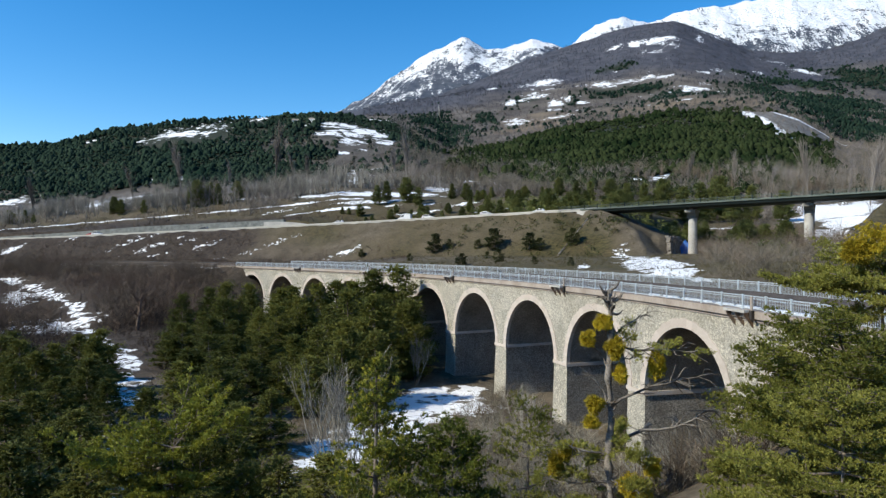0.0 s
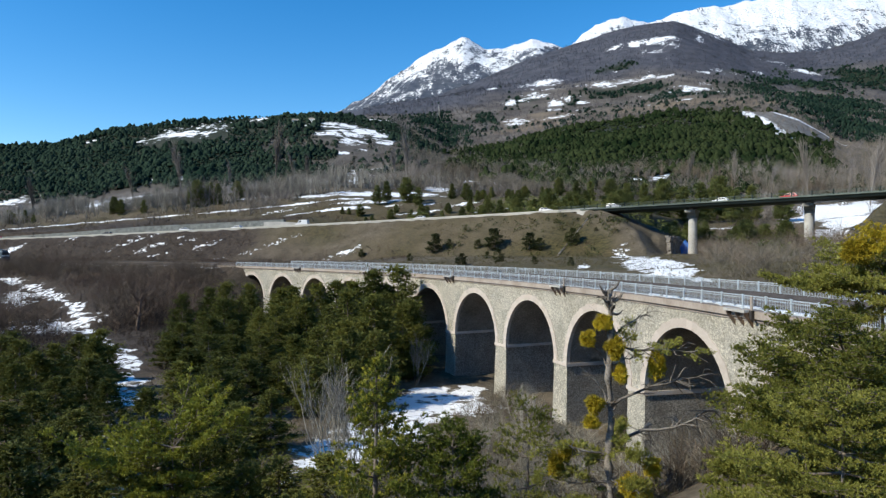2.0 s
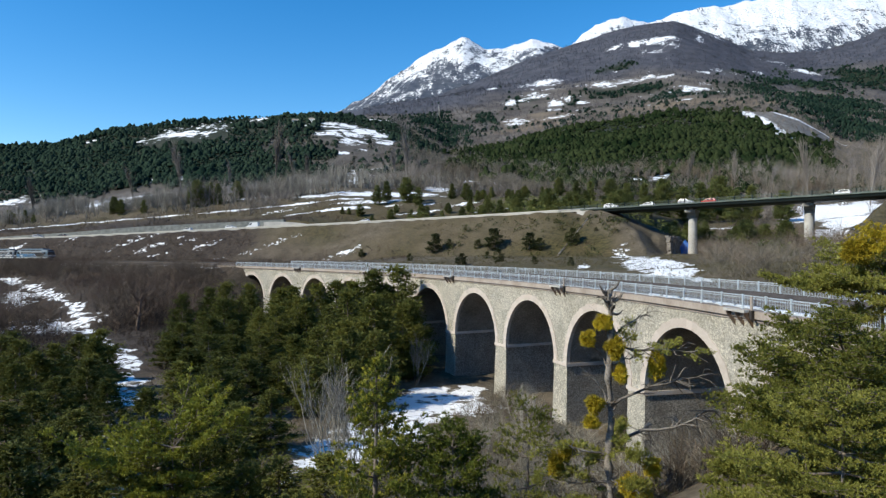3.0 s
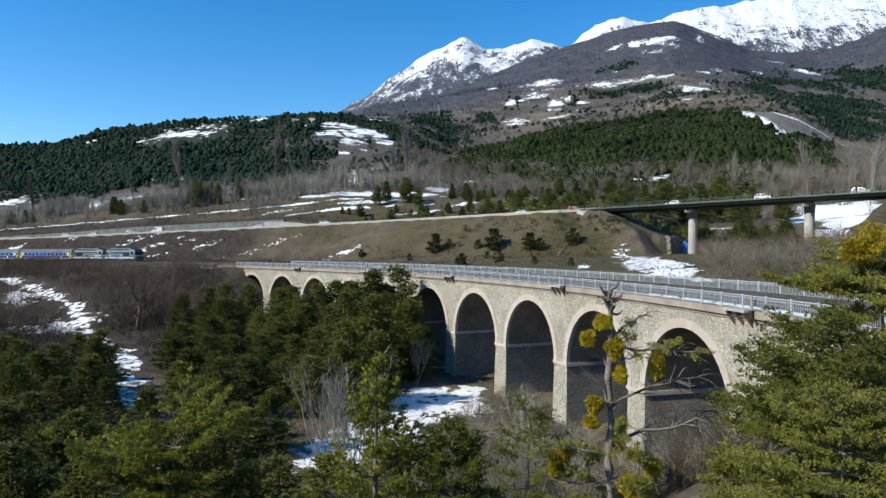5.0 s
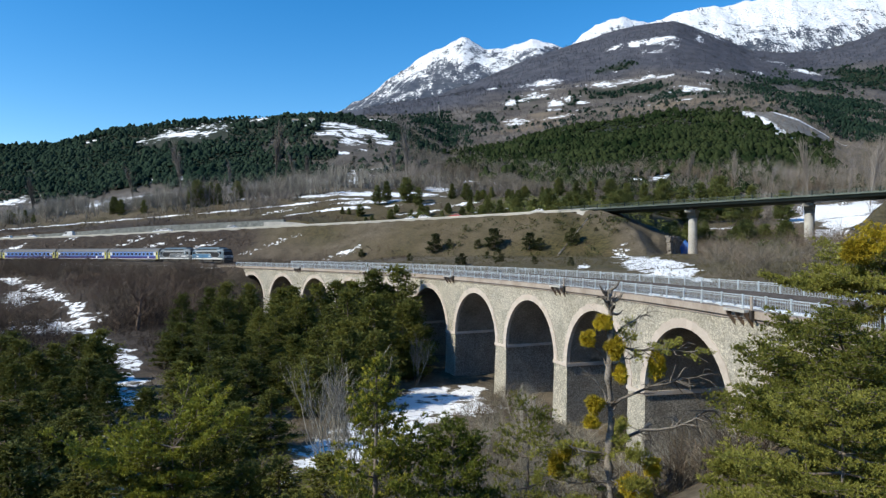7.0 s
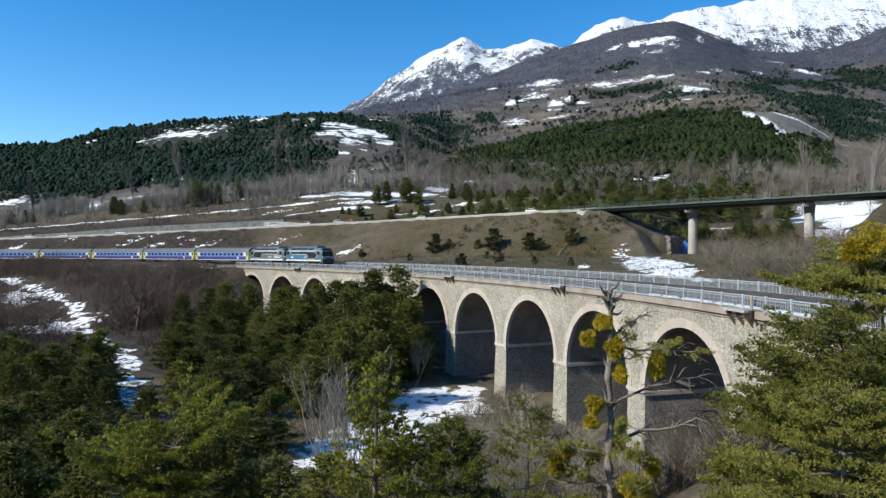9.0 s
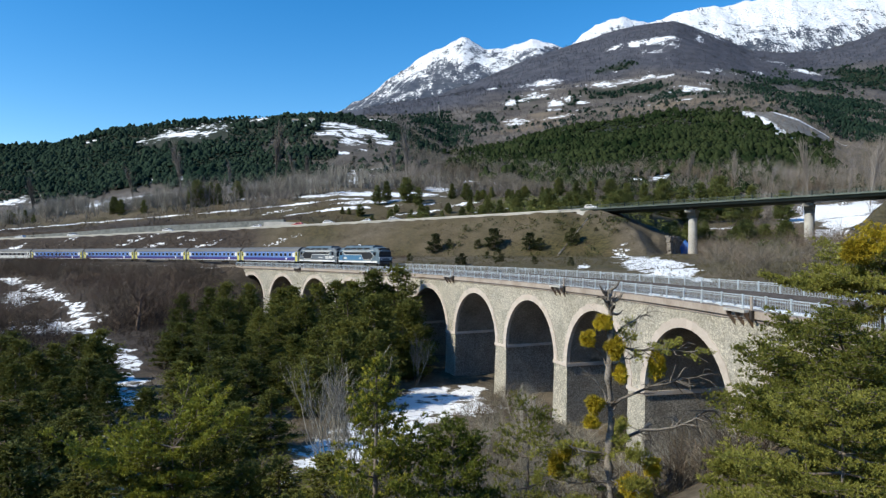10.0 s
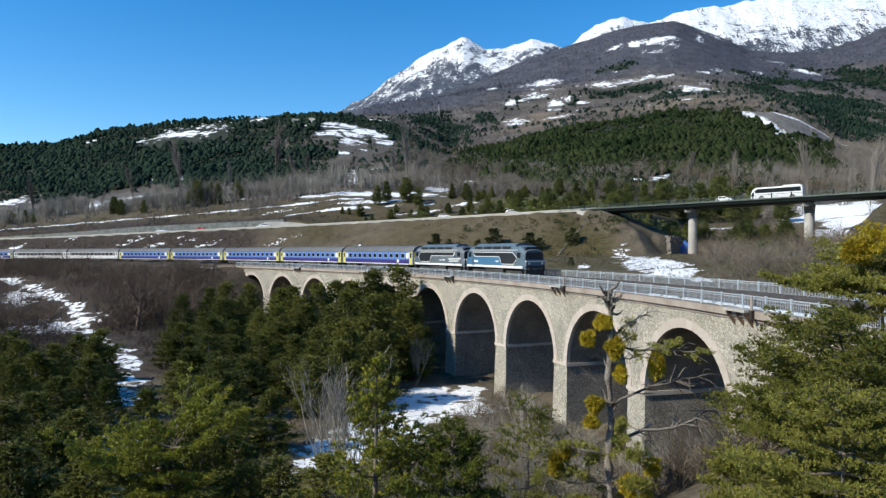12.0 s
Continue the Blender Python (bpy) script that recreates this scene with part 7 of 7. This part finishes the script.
def thickets():
    gen = np.random.default_rng(12)
    # brown thicket on the railway bank and the strip behind it
    n = 17000
    s = gen.uniform(-245, -64, n)
    off = np.where(gen.random(n) < 0.75, gen.uniform(5.0, 112, n), gen.uniform(-72, -5, n))
    x, y, _ = track_at(s, off, 0)
    dp, _, _ = near_line(x, y, *PATH)
    keep = (dp > gen.uniform(1.5, 6.5, n)) & (patches(x, y, SNOW_NEAR[:5], 0.3) < gen.uniform(0.2, 1.1, n)) & (y < road_y(np.clip(x, -300, 140)) - 9) & ((s < -88) | (off > 6)) & ((s < -80) | (off < 20)) & ((off > -26) | (s < -145)) & (off < gen.uniform(75, 112, n) + 14 * noise2(x, y, 0.1))
    x, y, off = x[keep], y[keep], off[keep]
    h = gen.uniform(1.0, 2.6, len(x)) * np.where(off > 0, np.clip(off / 14, 0.45 + 1.1 * (s[keep] < -150), 1.6), 0.7) * (1.0 + 0.5 * noise2(x, y, 0.09, 2.5)) * (1 + 1.2 * smooth(-100, -84, s[keep]))
    h = 0.4 + 1.15 * h
    ruddy = noise2(x, y, 0.12, 3.0) > -0.1
    for name, q, material, label in (("brown_thicket", ruddy, M_TWIG_RED, "dense brown leafless thicket on the railway bank"), ("grey_brush", ~ruddy, M_TWIG_BROWN, "paler leafless brush on the railway bank")):
        stuff(name, twigs(x[q], y[q], ground_height(x[q], y[q]), h[q], h[q] * 1.15, 10, 0.055, gen, True), material, label, "thicket")
    n = 1500
    s = gen.uniform(-235, -94, n)
    off = gen.uniform(5.2, 15, n)
    x, y, _ = track_at(s, off, 0)
    keep = noise2(x, y, 0.11, 8.0) > -0.25
    x, y, off = x[keep], y[keep], off[keep]
    h = gen.uniform(0.5, 1.0, len(x)) * (1.6 + (off - 5) * 0.40) * (1 + 0.5 * noise2(x, y, 0.2, 1.0)) + 0.5
    stuff("trackside_brush", twigs(x, y, ground_height(x, y), h, h * 0.8, 16, 0.04, gen, True), M_TWIG_BROWN, "tall leafless brush beside the railway line", "thicket")
    # side valley under the road bridge
    x, y = gen.uniform(36, 150, 11000), gen.uniform(70, 262, 11000)
    a = x / y
    u = (x - ABUT_X) * ROAD_DIR[0] + (y - road_y(ABUT_X)) * ROAD_DIR[1]
    keep = (a > 0.385) & (a < 0.60) & (u > 16) & (near_line(x, y, TRACK_X[::6], TRACK_Y[::6])[0] > 7) & (noise2(x, y, 0.12, 4.0) > -0.15)
    x, y = x[keep], y[keep]
    clear = (patches(x, y, SNOW_DALE, 0.3) < 0.3) & (patches(1.09 * x, 1.09 * y, SNOW_DALE, 0.3) < 0.4)
    x, y = x[clear], y[clear]
    h = (gen.uniform(1.6, 4.4, len(x)) * (1.0 + 0.8 * noise2(x, y, 0.07, 2.0)) + 0.8) * (0.55 + 0.6 * smooth(14, 34, near_line(x, y, TRACK_X[::6], TRACK_Y[::6])[0]))
    half = noise2(x, y, 0.11, 6.0) > 0.0
    for name, q, material, label in (("grey_thicket", half, M_TWIG, "grey leafless bushes under the road bridge"), ("brown_bushes", ~half, M_TWIG_BROWN, "brown leafless bushes under the road bridge")):
        stuff(name, twigs(x[q], y[q], ground_height(x[q], y[q]), h[q] * 0.85, h[q], 22, 0.032, gen, True), material, label, "thicket")
    x, y = gen.uniform(60, 120, 900), gen.uniform(150, 240, 900)
    keep = (noise2(x, y, 0.09, 8.0) > 0.35) & (x / y > 0.40) & (x / y < 0.53)
    x, y = x[keep], y[keep]
    h = gen.uniform(1.5, 4.5, len(x))
    stuff("valley_bushes", clumps(x, y, ground_height(x, y) - 0.3, h, h * 0.5, 26, gen, conic=0.6, size=0.26), M_NEEDLE_ROAD, "olive-green bushes under the road bridge", "bushes")
    # dark scrub clumps on the grass bank
    x = gen.uniform(-10, 52, 420)
    y = road_y(x) - gen.uniform(10, 34, 420)
    keep = noise2(x, y, 0.13, 5.0) > 0.25
    x, y = x[keep], y[keep]
    h = gen.uniform(0.5, 1.9, len(x))
    stuff("bank_scrub", clumps(x, y, ground_height(x, y) - 0.2, h, h * 0.8, 24, gen, conic=0.6, size=0.26), M_BUSH, "dark low scrub on the grass bank", "bushes")
    # rough dry grass between the railway and the highway bank
    s = gen.uniform(-110, 66, 12000)
    x, y, _ = track_at(s, -gen.uniform(4.6, 100, 12000), 0)
    keep = (noise2(x, y, 0.15, 6.0) > -0.35) & (y < road_y(x) - 8)
    x, y = x[keep], y[keep]
    h = gen.uniform(0.2, 0.75, len(x))
    stuff("bank_grass", twigs(x, y, ground_height(x, y) + 0.15, h, h * 1.3, 6, 0.06, gen), M_BANK_GRASS, "rough brown grass behind the viaduct", "grass")
    # scrub at the foot of the near piers
    x, y = gen.uniform(-10, 26, 5600), 24 + 56 * gen.uniform(0, 1, 5600) ** 1.25
    ds, _, _ = near_line(x, y, *STREAM)
    d, side, _ = near_line(x, y, TRACK_X[::4], TRACK_Y[::4])
    keep = (ds > 7) & (side < 0) & (d > 4.5) & (x / y > -0.14)
    x, y = x[keep], y[keep]
    h = gen.uniform(0.8, 2.4, len(x)) * (1.1 + 0.6 * noise2(x, y, 0.25, 3.0))
    tawny = noise2(x, y, 0.4, 9.0) + gen.normal(0, 0.3, len(x)) > -0.2
    for name, q, material, label in (("valley_scrub", tawny, M_TWIG_PALE, "pale leafless scrub at the foot of the piers"), ("brown_scrub", ~tawny, M_TWIG_BROWN, "brown leafless scrub at the foot of the piers")):
        stuff(name, twigs(x[q], y[q], ground_height(x[q], y[q]), h[q], h[q] * 0.95, 20, 0.022, gen, True), material, label, "thicket")

    x, y = gen.uniform(-16, 26, 6500), gen.uniform(26, 82, 6500)
    ds, _, _ = near_line(x, y, *STREAM)
    keep = (ds > 4) & (noise2(x, y, 0.35, 1.0) > -0.1)
    x, y = x[keep], y[keep]
    h = gen.uniform(0.25, 0.8, len(x))
    stuff("dry_grass", twigs(x, y, ground_height(x, y) + 0.15, h, h * 0.9, 9, 0.03, gen), M_DRY_GRASS, "pale dry grass on the valley floor", "grass")

    # brush on the slope above the highway
    x = gen.uniform(-240, 46, 3000)
    y = road_y(x) + gen.uniform(10, 60, 3000)
    keep = (noise2(x, y, 0.10, 2.0) > -0.05) & bare_of_snow(x, y)
    x, y = x[keep], y[keep]
    h = gen.uniform(0.5, 2.4, len(x))
    stuff("verge_brush", twigs(x, y, ground_height(x, y), h, h * 1.1, 10, 0.07, gen, True), M_TWIG_BROWN, "brown leafless brush above the highway", "brush")
    # rough brush between the line and the highway bank
    s = gen.uniform(-240, -80, 2200)
    x, y, _ = track_at(s, -gen.uniform(6, 60, 2200), 0)
    keep = (noise2(x, y, 0.10, 5.5) > 0.0) & (y < road_y(x) - 7) & (patches(x, y, SNOW_FLECKS, 0.3) < 0.5)
    x, y = x[keep], y[keep]
    h = gen.uniform(0.4, 1.5, len(x))
    stuff("lineside_brush", twigs(x, y, ground_height(x, y), h, h * 1.3, 12, 0.05, gen, True), M_TWIG_RED, "dark leafless brush between railway and highway", "brush")
    # low growth on the open ground below the railway bank
    x, y = gen.uniform(-120, -22, 9000), gen.uniform(62, 165, 9000)
    _, side, _ = near_line(x, y, TRACK_X[::4], TRACK_Y[::4])
    dp, _, _ = near_line(x, y, *PATH)
    keep = (side < 0) & (dp > gen.uniform(1.0, 6.0, len(x))) & (x / y > -0.70)
    x, y = x[keep], y[keep]
    h = gen.uniform(0.3, 1.0, len(x)) * (1.1 + 0.8 * noise2(x, y, 0.12, 1.0))
    stuff("low_brush", twigs(x, y, ground_height(x, y) + 0.1, np.maximum(h, 0.15), 0.3 + h, 8, 0.05, gen), M_TWIG_BROWN, "low brown brush and dead grass beside the snowy track", "brush")

    # thicket that runs down to the snowy track
    x, y = gen.uniform(-96, -40, 2600), gen.uniform(84, 156, 2600)
    dp, _, _ = near_line(x, y, *PATH)
    keep = (dp > gen.uniform(2.2, 5.0, len(x))) & (patches(x, y, [(-70, 126, 24, 30, 10), (-52, 100, 14, 20, 10)], 0.5) > 0.3)
    x, y = x[keep], y[keep]
    h = gen.uniform(0.7, 2.0, len(x)) * (1.1 + 0.6 * noise2(x, y, 0.15, 2.0))
    stuff("slope_thicket", twigs(x, y, ground_height(x, y), h, h * 1.1, 12, 0.045, gen, True), M_TWIG_RED, "russet leafless thicket beside the snowy track", "thicket")

    # bushes on the slope behind the bridge abutment
    x = gen.uniform(-14, 96, 2400)
    y = road_y(x) + gen.uniform(9, 62, 2400)
    keep = (noise2(x, y, 0.09, 3.0) > 0.25 - 0.5 * smooth(20, 50, x)) & bare_of_snow(x, y)
    x, y = x[keep], y[keep]
    h = gen.uniform(1.2, 4.2, len(x))
    stuff("slope_bushes", clumps(x, y, ground_height(x, y) - 0.3, h, h * 0.5, 22, gen, conic=0.6, size=0.24), M_NEEDLE_ROAD, "low green pines and bushes behind the bridge abutment", "bushes")


far_woods()
bare_woods()
thickets()

# ---------------------------------------------------------------- small things along the banks
M_TARP = mat("blue_tarpaulin", (0.03, 0.12, 0.42), (0.05, 0.18, 0.52), scale=1.0, rough=0.5)


def drain_gutter():
    """Concrete channel that runs down the grass bank from the bridge abutment."""
    top, foot = Vector((44.6, 200.5, 0)), Vector((31.6, 184.6, 0))
    rows = []
    for k in range(25):
        p = top.lerp(foot, k / 24)
        z = gz(p.x, p.y) + 0.05
        rows.append([(p.x + o * 0.95, p.y - o * 0.3, z + h) for o, h in ((-0.17, -0.3), (-0.17, 0.12), (-0.12, 0.12), (-0.08, -0.05), (0.08, -0.05), (0.12, 0.12), (0.17, 0.12), (0.17, -0.3))])
    tagged(part("drain_gutter", Soup().sweep(rows), M_CORNICE), "narrow pale concrete drain running down the grass bank", "gutter")


def block_wall():
    """Retaining wall of stacked blocks under the bridge, its end stepping down the bank."""
    pile = thing("stone_block_wall", "stepped wall of pale stacked stone blocks under the bridge", "stone wall")
    gen = np.random.default_rng(17)
    block = Soup().box((0, 0, 0), (1.1, 1.86, 0.42), taper=0.94).mesh("block", M_BLOCK, fix=False)
    n = Vector((-ROAD_DIR[1], ROAD_DIR[0], 0))
    t = Vector((ROAD_DIR[0], ROAD_DIR[1], 0))
    start = Vector((64.1, 187.6, 0))
    for c in range(13):
        for j in range(7):
            p = start - t * (0.12 * c) + n * (0.16 * c + 2.0 * j)
            m = pose(p.x + gen.normal(0, 0.16), p.y + gen.normal(0, 0.2), 0.6 + 0.5 * c, gen.normal(0, 2), gen.normal(0, 2), -33 + gen.normal(0, 4))
            part("block", block, None, pile, at=m)


def valley_steps():
    """Rough stone steps up the edge of the grassy spur."""
    stair = thing("stone_steps", "rough pale stone steps climbing the grassy spur", "steps")
    slab = Soup().box((0, 0, 0), (1.7, 1.5, 0.34), taper=0.95).mesh("step", M_BLOCK, fix=False)
    gen = np.random.default_rng(23)
    for k in range(15):
        y = 158.0 + 1.1 * k
        x = 0.574 * y + 0.7 + 0.55 * k
        part("step", slab, None, stair, at=pose(x, y, gz(x, y) + 0.1, gen.normal(0, 3), gen.normal(0, 3), 30 + gen.normal(0, 8)))


def tarpaulin():
    x, y = 71.6, 197.5
    s = Soup()
    gen = np.random.default_rng(4)
    n = 7
    pts = []
    for i in range(n):
        for j in range(n):
            u, v = i / (n - 1) - 0.5, j / (n - 1) - 0.5
            hump = max(0.0, 1 - 2.2 * max(abs(u), abs(v))) ** 0.5
            pts.append((u * 4.4, v * 3.4, 4.0 * hump + gen.normal(0, 0.08)))
    s.add(pts, [(i * n + j, (i + 1) * n + j, (i + 1) * n + j + 1, i * n + j + 1) for i in range(n - 1) for j in range(n - 1)])
    tagged(part("tarpaulin", s, M_TARP, at=pose(x, y, gz(x, y) - 0.1, 0, 0, -20)), "blue tarpaulin heaped over a stack beneath the bridge", "tarpaulin")


def radio_mast():
    x, y = -10.0, 1650.0
    m = thing("radio_mast", "distant pale lattice mast on the wooded slope", "mast", m=pose(x, y, gz(x, y) - 1))
    for sx, sy in ((-1, -1), (1, -1), (1, 1), (-1, 1)):
        part("leg", Soup().tube([(2.4 * sx, 2.4 * sy, 0), (0.5 * sx, 0.5 * sy, 34)], 0.35, 5), M_CONCRETE, m)
    for k in range(9):
        w = 2.4 - 1.9 * k / 9
        part("brace", Soup().box((0, 0, 3.5 * k + 2), (2 * w, 2 * w, 0.3)), M_CONCRETE, m)


def farmhouse(x, y, turn):
    """A small far farmhouse: walls, gabled roof, a row of windows."""
    h = thing("farmhouse", "small distant pale farmhouse beside a snowy field", "house", "farmhouses", m=pose(x, y, gz(x, y) - 0.6, 0, 0, turn))
    part("wall", Soup().box((0, 0, 2.3), (9.0, 6.5, 4.6)), M_LAMP, h)
    part("roof", Soup().sweep([[(sx * 5.0, -3.7, 4.4), (sx * 5.0, 0, 7.0), (sx * 5.0, 3.7, 4.4), (sx * 5.0, 0, 6.7)] for sx in (-1, 1)]), M_CORNICE, h, "brown gabled roof")
    for k in range(3):
        part("window", Soup().box((-2.8 + 2.8 * k, -3.27, 2.6), (1.1, 0.06, 1.4)), M_T_GLASS, h)


farmhouse(-204, 925, 12)
farmhouse(-183, 938, -8)
drain_gutter()
block_wall()
valley_steps()
tarpaulin()
radio_mast()

def motions():
    for ob, off in TRAIN:
        walk(ob, [(t, train_pose(off + SPEED * (t - 12.0))) for t in np.arange(0, 12.01, 0.5)])
    for ob, t1, u1, t2, u2 in TRAFFIC:
        v = (u2 - u1) / (t2 - t1)
        rows = []
        for t in np.arange(0, 12.01, 0.5):
            u = u1 + v * (t - t1)
            x, xn = np.interp(u, ROAD_U, ROAD_X), np.interp(u + 4, ROAD_U, ROAD_X)
            a, b = Vector(R(x, -1.9 if v > 0 else 1.9, 0.01)), Vector(R(xn, -1.9 if v > 0 else 1.9, 0.01))
            d = (b - a) if v > 0 else (a - b)
            rows.append((t, pose(a.x, a.y, a.z, 0, -math.degrees(math.atan2(d.z, math.hypot(d.x, d.y))), math.degrees(math.atan2(d.y, d.x)))))
        walk(ob, rows)


motions()
